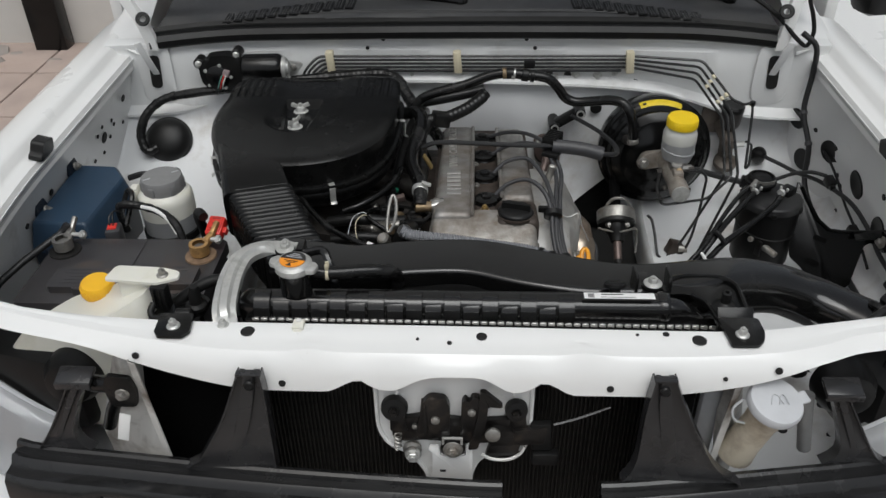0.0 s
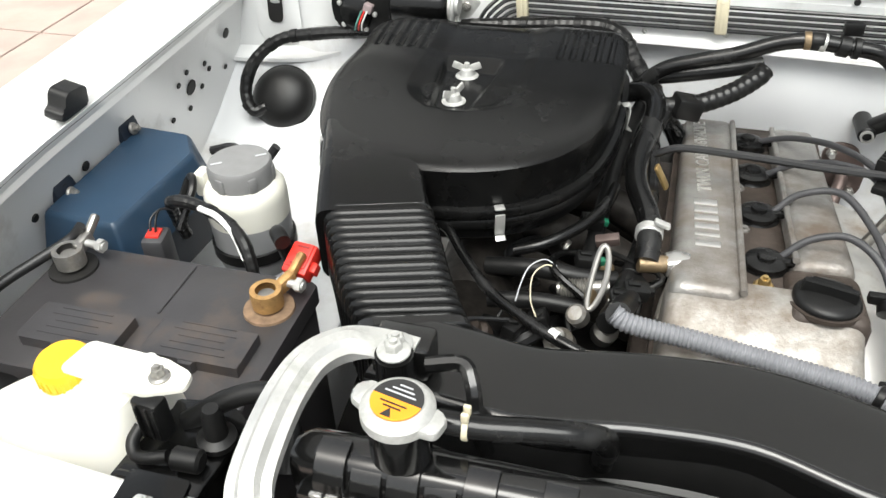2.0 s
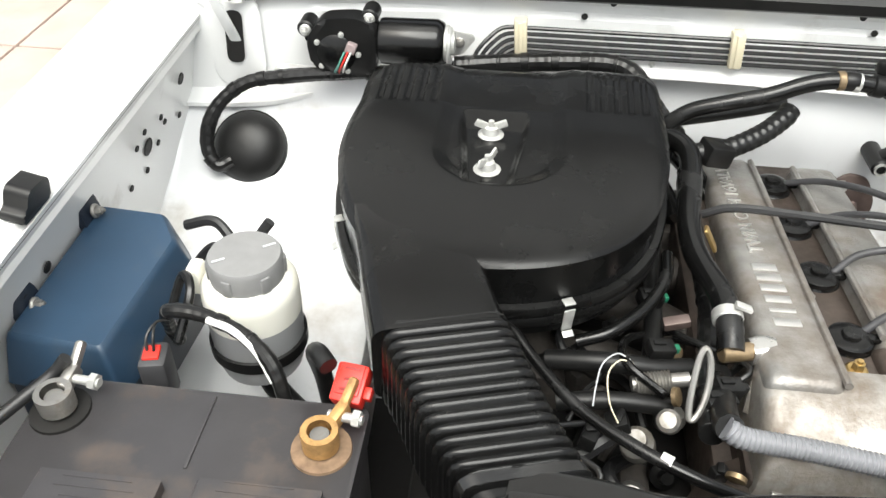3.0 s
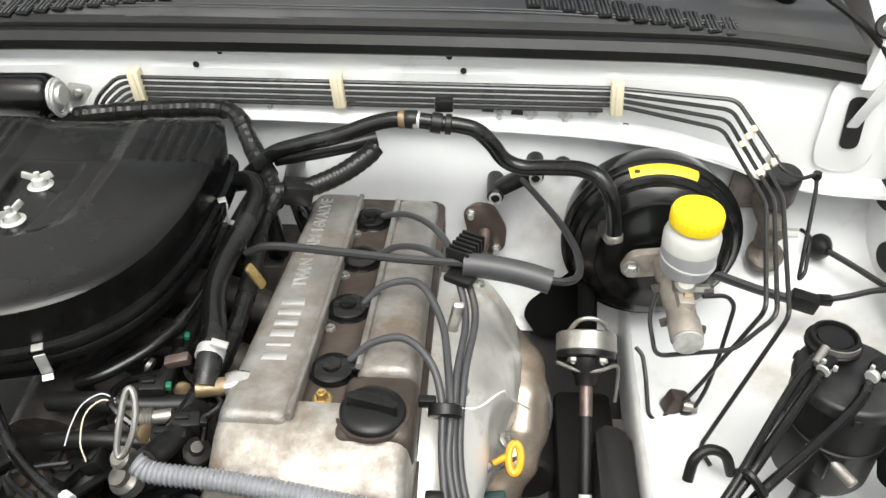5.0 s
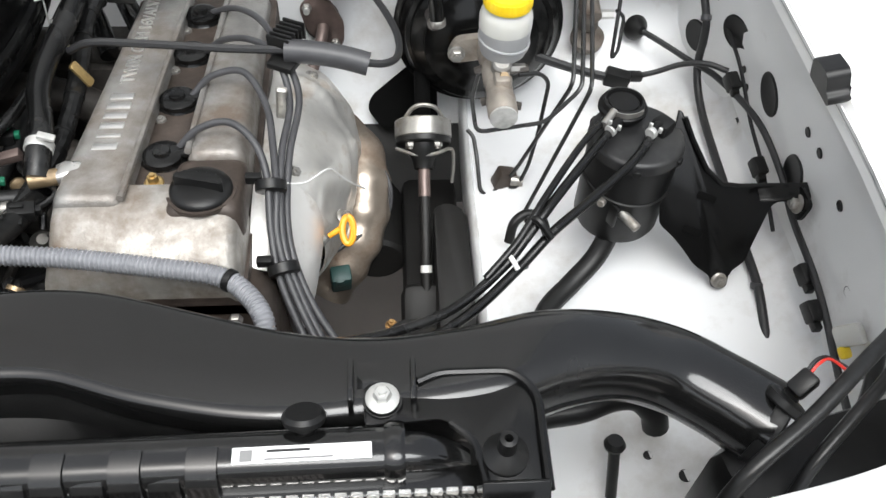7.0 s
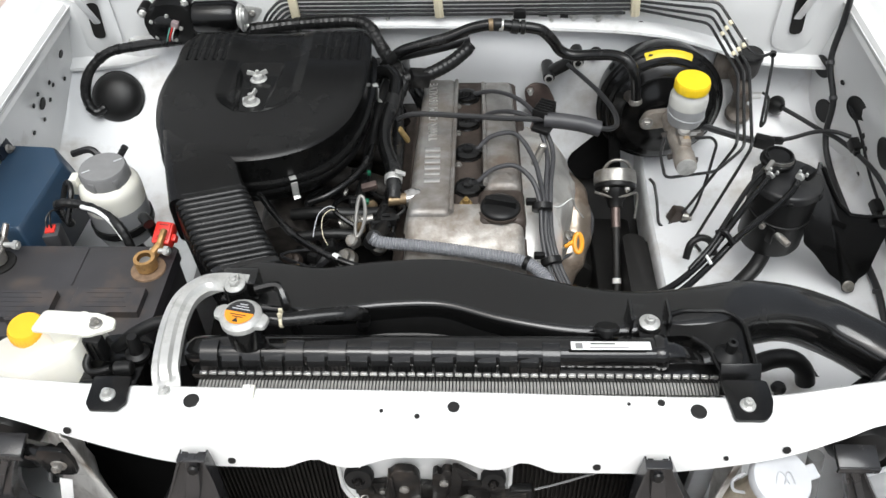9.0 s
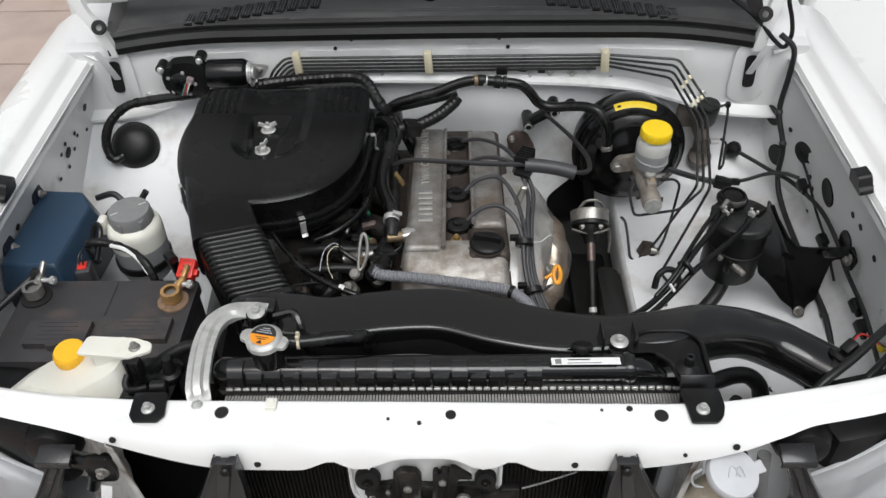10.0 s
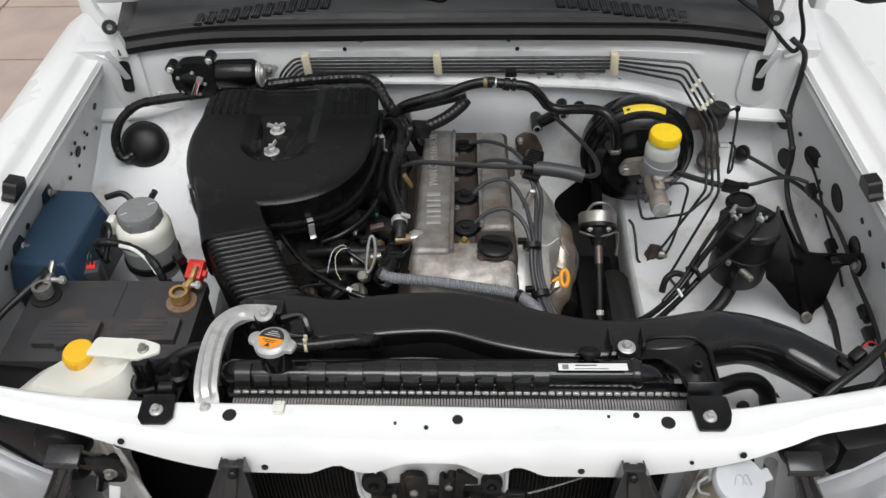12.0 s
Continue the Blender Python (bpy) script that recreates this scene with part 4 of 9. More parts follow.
tank = thing("coolant_reservoir", "milky plastic coolant overflow bottle with a yellow cap", "reservoir", (-0.45, 0.735, 0.75))
lo = fillet([(-0.585, 0.70), (-0.545, 0.765), (-0.47, 0.785), (-0.375, 0.782), (-0.358, 0.755), (-0.372, 0.688), (-0.45, 0.680)], 0.014, 5)
hi = fillet([(-0.525, 0.712), (-0.500, 0.752), (-0.466, 0.776), (-0.385, 0.774), (-0.366, 0.752), (-0.377, 0.698), (-0.45, 0.692)], 0.014, 5)
rings = [[(x, y, 0.75) for x, y in lo], [(x, y, 0.870) for x, y in lo], [(0.5 * (a + c), 0.5 * (b + d), 0.905) for (a, b), (c, d) in zip(lo, hi)], [(x, y, 0.922 + 0.030 * between(x, [(-0.44, 0.0), (-0.38, 1.0)])) for x, y in hi],
         [(-0.44 + (x + 0.44) * 0.93, 0.735 + (y - 0.735) * 0.9, 0.927 + 0.036 * between(x, [(-0.44, 0.0), (-0.38, 1.0)])) for x, y in hi]]
part("bottle", loft(B(), rings), MILKY, tank)
part("filler_neck", lathe(B(), [(0.017, 0), (0.017, 0.02)], (-0.459, 0.752, 0.922), (0, 0, 1), 24), MILKY, tank)
bm = lathe(B(), [(0.0208, 0), (0.0216, 0.002), (0.0212, 0.016), (0.0190, 0.0192), (0.0, 0.0200)], (-0.459, 0.752, 0.934), (0.03, -0.08, 1), 36, False)
capm = part("cap", bm, AMBER, tank, "amber yellow screw cap")
rib_mesh = finish("cap_rib", box(B(), (0, 0, 0), (0.0018, 0.002, 0.011), 0.0003, (0, 0, 0), 1), AMBER)
for k in range(24):
    a = 2 * math.pi * k / 24
    ob = new("cap_rib", rib_mesh)
    ob.location = (-0.459 + 0.0214 * math.cos(a) + 0.45, 0.752 + 0.0214 * math.sin(a) - 0.0006 - 0.735, 0.942 - 0.75)
    ob.rotation_euler = (0, 0, a)
    ob.parent = capm
bm = slab(B(), fillet([(-0.430, 0.722), (-0.424, 0.752), (-0.360, 0.748), (-0.336, 0.740), (-0.334, 0.726), (-0.360, 0.714)], 0.004), 0.004, pose(0, 0, 0.9755), 0.0012)
part("tab_web", box(B(), (-0.394, 0.738, 0.956), (0.050, 0.022, 0.042), 0.008), MILKY, tank)
part("mounting_tab", bm, MILKY, tank)
part("bolt", bolt(B(), (-0.356, 0.731, 0.9795), (0, 0, 1), 0.0048, 0.0075), STEEL, tank)

# black mounting for bottle and radiator corner, with its short breather hose
mount = thing("radiator_corner_bracket", "black steel corner bracket with rubber pin beside the radiator", "bracket", (-0.335, 0.70, 0.90))
bm = slab(B(), fillet([(-0.385, 0.672), (-0.318, 0.672), (-0.312, 0.745), (-0.335, 0.760), (-0.378, 0.752)], 0.006), 0.006, pose(0, 0, 0.925), 0.0015)
box(bm, (-0.345, 0.674, 0.936), (0.05, 0.006, 0.026), 0.002)
box(bm, (-0.345, 0.70, 0.88), (0.05, 0.06, 0.09), 0.004)
part("plate", bm, BLACKSTEEL, mount)
bm = slab(B(), fillet([(-0.343, 0.630), (-0.337, 0.622), (-0.308, 0.622), (-0.300, 0.632), (-0.304, 0.665), (-0.345, 0.665)], 0.002), 0.004, pose(0, 0, 0.9675), 0.001)
part("foot", bm, BLACKSTEEL, mount)
part("bolt", bolt(B(), (-0.322, 0.640, 0.9715), (0, 0, 1), 0.0052, 0.0082), ZINC, mount)
pin = part("pin", lathe(B(), [(0.014, 0), (0.014, 0.005), (0.0085, 0.008), (0.0075, 0.026), (0.0055, 0.034), (0.003, 0.034)], (-0.324, 0.722, 0.935), (0.05, 0.0, 1), 18), RUBBER, mount)
post = part("bottle_catch", box(B(), (-0.364, 0.715, 0.958), (0.022, 0.014, 0.036), 0.003, (0, 0, -8)), SEMI, mount)
for q in (-0.006, 0.002, 0.008):
    part("catch_rib", box(B(), (-0.364 + q, 0.7075, 0.958), (0.002, 0.003, 0.030), 0.0007, (0, 0, -8)), SEMI, post)
part("grip", lathe(B(), [(0.006, 0), (0.0085, 0.002), (0.0085, 0.020), (0.006, 0.022)], (-0.343, 0.697, 0.942), (1, 0.05, 0), 16), RUBBER, mount)
hose("breather_hose", [(-0.368, 0.712, 0.948), (-0.370, 0.702, 0.942), (-0.364, 0.695, 0.938), (-0.352, 0.694, 0.940), (-0.340, 0.697, 0.942)], 0.0046, RUBBER, "short black breather hose over the corner bracket")

settle(mount, 0.007, 0.0, 0.0)

fuse = thing("fuse_box", "dark navy blue fuse and relay box on the inner wing", "fuse box", (-0.628, 1.10, 0.78))
lo = fillet([(-0.684, 0.992), (-0.570, 0.985), (-0.560, 1.150), (-0.592, 1.195), (-0.684, 1.200)], 0.006, 4)
hi = fillet([(-0.672, 1.002), (-0.582, 0.995), (-0.574, 1.145), (-0.602, 1.185), (-0.674, 1.190)], 0.005, 4)
rings = [[(x, y, 0.818) for x, y in lo], [(0.15 * a + 0.85 * c, 0.15 * b + 0.85 * d, 0.866) for (a, b), (c, d) in zip(lo, hi)], [(x, y, 0.870) for x, y in hi], [(-0.625 + (x + 0.625) * 0.94, 1.09 + (y - 1.09) * 0.97, 0.8725) for x, y in hi]]
part("lid", loft(B(), rings), NAVY, fuse, "dark blue lid", 30)
bm = slab(B(), [(-0.63 + (x + 0.63) * 0.97, 1.09 + (y - 1.09) * 0.98) for x, y in lo], 0.06, pose(0, 0, 0.762))
part("base", bm, NAVYDK, fuse)
for x, y in ((-0.588, 0.984), (-0.65, 0.988)):
    part("latch", box(B(), (x, y, 0.815), (0.014, 0.008, 0.026), 0.002), NAVYDK, fuse)
for y, zt in ((1.041, 0.858), (1.168, 0.869)):
    bm = slab(B(), fillet([(-0.020, -0.06), (0.020, -0.06), (0.016, 0.022), (0.008, 0.034), (-0.008, 0.034), (-0.016, 0.022)], 0.006), 0.008, pose(-0.676, y, zt, 78, 0, 90), 0.002)
    tab = part("tab", bm, NAVYDK, fuse)
    part("bolt", bolt(B(), (-0.666, y, zt + 0.012), (1, 0, 0.25), 0.0045, 0.0075), STEEL, tab)

settle(fuse, 0.004, -0.022, 0.026)

power = thing("power_steering_reservoir", "white translucent power steering reservoir with a grey cap", "reservoir", (-0.483, 1.085, 0.78))
cx, cy = -0.482, 1.078
part("lower_bowl", lathe(B(), [(0.030, 0), (0.040, 0.006), (0.044, 0.02), (0.0455, 0.075)], (cx, cy, 0.785), (0, 0, 1), 36), MILKY_LOW, power, "bluish lower bowl with fluid")
part("upper_bowl", lathe(B(), [(0.0457, 0), (0.0460, 0.025), (0.045, 0.034), (0.040, 0.041), (0.033, 0.044)], (cx, cy, 0.860), (0, 0, 1), 36), MILKY, power)
bm = lathe(B(), [(0.031, 0), (0.0345, 0.001), (0.035, 0.024), (0.033, 0.0275), (0.0, 0.0285)], (cx, cy, 0.900), (0, 0, 1), 40, False)
cap = part("cap", bm, GREYCAP, power, "grey screw cap")
for k in range(6):
    a = 2 * math.pi * k / 6 + 0.3
    part("cap_lug", box(B(), (cx + 0.0340 * math.cos(a), cy + 0.0340 * math.sin(a), 0.912), (0.005, 0.010, 0.018), 0.002, (0, 0, math.degrees(a))), GREYCAP, cap)
for a in (35, 215):
    part("cap_mark", box(B(), (cx + 0.024 * math.cos(radians(a)), cy + 0.024 * math.sin(radians(a)), 0.9285), (0.012, 0.0022, 0.0007), 0, (0, 0, a)), LTGREY, cap)
bm = box(B(), (cx - 0.053, cy + 0.004, 0.890), (0.014, 0.022, 0.030), 0.004)
part("lug", bm, MILKY, power)
bm = lathe(B(), [(0.0455, 0), (0.0480, 0.001), (0.0480, 0.014), (0.0455, 0.015)], (cx, cy, 0.815), (0, 0, 1), 36, False)
part("clamp_band", bm, SEMI, power)
bm = tube(B(), smooth_line([(cx, cy, 0.79), (cx + 0.01, cy - 0.01, 0.76), (cx + 0.05, cy - 0.03, 0.73)], 5), 0.012, 12)
part("outlet_hose", bm, RUBBER, power)
relay = thing("relay_connector", "grey relay connector with a red plug beside the fuse box", "connector", (-0.548, 0.99, 0.83))
part("housing", box(B(), (-0.540, 0.985, 0.858), (0.024, 0.030, 0.055), 0.004, (0, 0, 12)), GREYRUB, relay)
part("plug", box(B(), (-0.541, 0.985, 0.8855), (0.014, 0.016, 0.005), 0.001, (0, 0, 12)), RED, relay)
for k in range(2):
    part("wire", tube(B(), smooth_line([(-0.545 + 0.006 * k, 0.985, 0.886), (-0.546 + 0.006 * k, 0.992, 0.898), (-0.542, 1.006, 0.902), (-0.535, 1.018, 0.895)], 4), 0.0014, 6), [WIRE, TAPE][k], relay)
wrapped("taped_harness", [(-0.548, 1.045, 0.84), (-0.545, 1.030, 0.88), (-0.532, 1.018, 0.906), (-0.500, 1.014, 0.908), (-0.460, 0.998, 0.905), (-0.432, 0.978, 0.895), (-0.418, 0.962, 0.86), (-0.415, 0.955, 0.80)], 0.0066, "black taped wiring harness looping past the reservoir", 6, 3)
hose("white_sleeve", [(-0.494, 1.006, 0.911), (-0.470, 0.998, 0.910), (-0.446, 0.984, 0.902), (-0.428, 0.968, 0.884)], 0.0034, GREYTIE, "short white sleeve on the wiring", "cable", 8)
hose("relay_wire", [(-0.532, 1.015, 0.87), (-0.525, 1.045, 0.905), (-0.540, 1.065, 0.905), (-0.552, 1.045, 0.87)], 0.0045, TAPE, "looped black wire over the fuse box", "cable", 8)
hose("fuse_box_lead", [(-0.60, 1.205, 0.85), (-0.565, 1.205, 0.858), (-0.535, 1.185, 0.842), (-0.515, 1.178, 0.855), (-0.495, 1.186, 0.880)], 0.006, WIRE, "black lead with a taped end behind the reservoir", "cable", 8)
hose("fuse_box_wire", [(-0.58, 1.15, 0.83), (-0.545, 1.150, 0.87), (-0.522, 1.120, 0.86), (-0.52, 1.10, 0.83)], 0.005, WIRE, "thin black wire leaving the fuse box", "cable", 8)

# grommet and harness through the bulkhead
grom = thing("bulkhead_grommet", "large round black rubber grommet in the bulkhead", "grommet", (-0.563, 1.40, 0.855))
part("dome", lathe(B(), [(0.047, 0), (0.047, 0.006), (0.0455, 0.010), (0.042, 0.016), (0.034, 0.023), (0.022, 0.028), (0.010, 0.0300), (0.0, 0.0302)], (-0.591, 1.403, 0.826), (0.03, -0.76, 0.65), 40, False), RUBBER, grom)
part("rim", lathe(B(), [(0.046, 0), (0.0495, 0.001), (0.0495, 0.004), (0.046, 0.006)], (-0.591, 1.403, 0.826), (0.03, -0.76, 0.65), 40), RUBBER, grom)
wrapped("bulkhead_harness", [(-0.606, 1.372, 0.826), (-0.624, 1.364, 0.822), (-0.637, 1.376, 0.848), (-0.626, 1.398, 0.885), (-0.590, 1.418, 0.912), (-0.535, 1.425, 0.922), (-0.47, 1.43, 0.928), (-0.40, 1.44, 0.93), (-0.33, 1.45, 0.935)], 0.0088, "thick taped harness running along the bulkhead", 9, 5)

# wiper motor
motor = thing("wiper_motor", "black wiper motor on the bulkhead", "wiper motor", (-0.42, 1.44, 0.970))
part("motor_body", lathe(B(), [(0.024, 0), (0.030, 0.004), (0.031, 0.008), (0.031, 0.080), (0.027, 0.088), (0.020, 0.092)], (-0.418, 1.440, 0.975), (1, 0.0, 0.02), 30), BLACKSTEEL, motor)
part("end_cap", lathe(B(), [(0.024, 0), (0.024, 0.004), (0.016, 0.008), (0.014, 0.013)], (-0.328, 1.440, 0.977), (1, 0, 0), 24), ZINC, motor)
bm = slab(B(), fillet([(-0.045, -0.035), (0.040, -0.040), (0.048, 0.03), (0.02, 0.045), (-0.03, 0.04), (-0.052, 0.01)], 0.014), 0.030, pose(-0.463, 1.452, 0.968, 90, 0, 0), 0.006)
part("gear_case", bm, SEMI, motor)
part("gear_cover", lathe(B(), [(0.026, 0), (0.026, 0.004), (0.02, 0.008)], (-0.473, 1.422, 0.962), (0, -1, 0.1), 24), BLACKSTEEL, motor)
part("plug", box(B(), (-0.452, 1.418, 0.972), (0.014, 0.012, 0.014), 0.002, (0, 20, 0)), PLUG, motor, "dusty connector plug")
for a in range(5):
    part("cover_screw", lathe(B(), [(0.004, 0), (0.004, 0.003), (0.002, 0.004)], (-0.473 + 0.030 * math.cos(1.3 * a), 1.421, 0.962 + 0.028 * math.sin(1.3 * a)), (0, -1, 0), 8), ZINC, motor)
for x, z in ((-0.518, 0.985), (-0.430, 1.006), (-0.505, 0.945)):
    bm = cyl(B(), (x, 1.470, z), (x, 1.438, z), 0.012, 0.012, 16, 0.002)
    lug = part("mounting_foot", bm, RUBBER, motor)
    part("bolt", bolt(B(), (x, 1.438, z), (0, -1, 0), 0.006, 0.008), ZINC, lug)
part("arm", box(B(), (-0.495, 1.452, 0.977), (0.06, 0.012, 0.016), 0.004, (0, -15, 0)), BLACKSTEEL, motor)
part("bracket", slab(B(), fillet([(-0.018, -0.020), (0.004, -0.012), (0.020, 0.010), (0.016, 0.016), (-0.014, 0.020)], 0.004), 0.003, pose(-0.310, 1.4745, 0.960, 90, 0, 0), 0.001), ZINC, motor, "small galvanised bracket")
part("bracket_bolt", bolt(B(), (-0.312, 1.472, 0.964), (0, -1, 0.1), 0.005, 0.0075), STEEL, motor)
part("clamp_ring", tube(B(), [Vector((-0.322, 1.440 + 0.021 * math.cos(a), 0.972 + 0.024 * math.sin(a))) for a in [2 * math.pi * k / 24 for k in range(25)]], 0.003, 8), ZINC, motor)
for k in range(3):
    hose("motor_wire", [(-0.458 + 0.004 * k, 1.41, 0.967), (-0.466 + 0.004 * k, 1.408, 0.95), (-0.474 + 0.005 * k, 1.42, 0.935)], 0.0014, [GREENWIRE, RED, WHITEWIRE][k], "thin coloured wire at the wiper motor plug", "wire", 5, 4)

motor.scale = (0.9, 0.9, 0.9)
settle(motor, -0.003, 0.0, -0.004)

# ---- air cleaner ----
cleaner = thing("air_cleaner", "large black plastic air cleaner housing with two wing nuts", "air cleaner", (-0.26, 1.2, 0.86))
OUT = [(-0.414, 1.29), (-0.412, 1.335), (-0.398, 1.362), (-0.36, 1.372), (-0.14, 1.378), (-0.106, 1.372), (-0.096, 1.34), (-0.093, 1.26), (-0.098, 1.19), (-0.115, 1.125), (-0.150, 1.075), (-0.200, 1.046), (-0.262, 1.034),
       (-0.32, 1.036), (-0.368, 1.062), (-0.397, 1.115), (-0.414, 1.18), (-0.418, 1.235)]
ring = [(p.x, p.y) for p in smooth_line([(*p, 0) for p in OUT] + [(*OUT[0], 0)], 14)][:-1]
CX, CY = -0.258, 1.205


def lid_height(x, y, s):
    """Top of the lid: rounded shoulder, broad recess open to the back, pocket for the nuts, rear grooves."""
    z = 0.9785 - 0.007 * s ** 22 + 0.006 * between(y, [(1.29, 0.0), (1.35, 1.0)])
    # broad recess with straight sides and a round front
    r = abs(x + 0.260) if y > 1.205 else math.hypot(x + 0.260, (y - 1.205) * 1.08)
    z -= 0.0055 * (1 - between(r, [(0.050, 0.0), (0.066, 1.0)])) * between(y, [(1.13, 1.0), (1.37, 0.85)])
    # pocket
    t = (y - 1.168) / 0.088
    half = 0.023 + 0.011 * min(max(t, 0), 1)
    k = (1 - between(abs(x + 0.268), [(half - 0.005, 0.0), (half + 0.002, 1.0)])) * between(y, [(1.148, 0.0), (1.160, 1.0)])
    k *= 1 - between(y, [(1.262, 0.0), (1.285, 1.0)])
    z -= 0.0085 * k
    # grooves in the rear corners
    for a, b in ((-0.400, -0.328), (-0.178, -0.108)):
        if a < x < b:
            g = between(y, [(1.288, 0), (1.296, 1), (1.350, 1), (1.362, 0)])
            c = abs(((x - a) % 0.0144) / 0.0144 - 0.5) * 2
            z -= 0.0030 * g * between(c, [(0.30, 1.0), (0.55, 0.0)])
    return z


def lid_span(y):
    xs = []
    for (xa, ya), (xb, yb) in zip(ring, ring[1:] + ring[:1]):
        if (ya - y) * (yb - y) <= 0 and ya != yb:
            xs.append(xa + (xb - xa) * (y - ya) / (yb - ya))
    return min(xs), max(xs)


def lid_share(x, y):
    """Share of the way from the lid's middle to its edge."""
    a = math.atan2(y - CY, x - CX)
    i = min(range(len(ring)), key=lambda k: abs(math.atan2(math.sin(RANG[k] - a), math.cos(RANG[k] - a))))
    return min(1.0, math.hypot(x - CX, y - CY) / RDIST[i])


RANG = [math.atan2(y - CY, x - CX) for x, y in ring]
RDIST = [math.hypot(x - CX, y - CY) for x, y in ring]
y_lo, y_hi = min(p[1] for p in ring) + 0.0004, max(p[1] for p in ring) - 0.0004
rows = []
for i in range(141):
    v = i / 140
    y = y_lo + (y_hi - y_lo) * (0.5 - 0.5 * math.cos(math.pi * v)) * 0.35 + (y_hi - y_lo) * v * 0.65
    xa, xb = lid_span(y)
    row = []
    for j in range(221):
        q = j / 220
        q = q * 0.8 + 0.2 * (0.5 - 0.5 * math.cos(math.pi * q))
        x = xa + (xb - xa) * q
        s = 1.0 if j in (0, 220) or i in (0, 140) else lid_share(x, y)
        row.append((x, y, lid_height(x, y, s)))
    rows.append(row)
part("lid", sheet(B(), rows, 0), LID, cleaner, "black lid with a pressed recess", 60)


def grown(k, z):
    return [(CX + (x - CX) * k, CY + (y - CY) * k, z + 0.006 * between(y, [(1.29, 0.0), (1.35, 1.0)]) * (z > 0.96)) for x, y in ring]


part("lid_wall", loft(B(), [grown(0.985, 0.926), grown(0.990, 0.945), grown(0.996, 0.964), grown(1.0, 0.9716)], False), LID, cleaner)
part("lid_flange", loft(B(), [grown(0.98, 0.920), grown(1.030, 0.920), grown(1.036, 0.9225), grown(1.036, 0.927), grown(1.028, 0.930), grown(0.99, 0.931)], False), LID, cleaner)
part("bowl_flange", loft(B(), [grown(0.98, 0.908), grown(1.024, 0.908), grown(1.030, 0.910), grown(1.030, 0.9155), grown(1.022, 0.918), grown(0.98, 0.918)], False), LID, cleaner)
bm = loft(B(), [grown(0.62, 0.866), grown(0.86, 0.876), grown(0.975, 0.892), grown(0.99, 0.910)])
part("bowl", bm, LID, cleaner)
# snout from lid to bellows
rings = []
for y, xl, xr, zt, zb in [(1.13, -0.396, -0.300, 0.970, 0.915), (1.10, -0.388, -0.272, 0.9780, 0.912), (1.06, -0.372, -0.268, 0.9785, 0.905), (1.03, -0.361, -0.258, 0.976, 0.898), (1.00, -0.350, -0.248, 0.971, 0.890), (0.975, -0.341, -0.238, 0.964, 0.884)]:
    w = y - 1.0
    skew = 0.030 * between(y, [(0.975, 1.0), (1.06, 0.0)])
    sec = fillet([(xl, zb), (xr, zb), (xr, zt), (xl, zt)], 0.014, 4)
    rings.append([(x, y + skew * ((x - xl) / (xr - xl) - 0.5), z) for x, z in sec])
part("snout", loft(B(), rings), LID, cleaner)
# wing nuts on their washers
for x, y, turn in ((-0.271, 1.252, 5), (-0.270, 1.188, 62)):
    bm = lathe(B(), [(0.013, 0), (0.0135, 0.0015), (0.009, 0.003), (0.007, 0.010), (0.003, 0.011), (0.003, 0.017)], (x, y, 0.9640), (0, 0, 1), 20)
    for s in (1, -1):
        a = radians(turn)
        p = Vector((x + s * 0.010 * math.cos(a), y + s * 0.010 * math.sin(a), 0.9770))
        box(bm, p, (0.013, 0.0028, 0.008), 0.001, (0, -22 * s, turn))
    part("wing_nut", bm, ZINC, cleaner, "bright steel wing nut")
for ang in (-66, 25, 152, 205):
    a = radians(ang)
    i = min(range(len(ring)), key=lambda k: abs(math.atan2(math.sin(RANG[k] - a), math.cos(RANG[k] - a))))
    d = RDIST[i] * 1.038
    px, py = CX + d * math.cos(a), CY + d * math.sin(a)
    bm = box(B(), (px, py, 0.913), (0.0016, 0.010, 0.026), 0.0006, (0, 6, ang))
    box(bm, (px - 0.003 * math.cos(a), py - 0.003 * math.sin(a), 0.9315), (0.009, 0.010, 0.0016), 0.0006, (0, 0, ang))
    box(bm, (px + 0.003 * math.cos(a), py + 0.003 * math.sin(a), 0.899), (0.006, 0.010, 0.0016), 0.0006, (0, 30, ang))
    part("clip", bm, ZINC, cleaner, "spring clip")

# bellows between air cleaner and duct
mid = densify(smooth_line([(-0.291, 0.985, 0.922), (-0.270, 0.948, 0.918), (-0.247, 0.905, 0.912), (-0.222, 0.868, 0.905), (-0.202, 0.842, 0.900)], 30), 240)
side = Vector((1, 0.30, 0)).normalized()
up = Vector((0, 0.06, 1)).normalized()


def bellows_size(s):
    w, h = 0.047 - 0.005 * s, 0.040 - 0.006 * s
    if 0.06 < s < 0.80:
        k = abs(math.sin(math.pi * 13 * (s - 0.06) / 0.74)) ** 0.6
        w, h = w + 0.0045 * k, h + 0.0045 * k
    return w, h


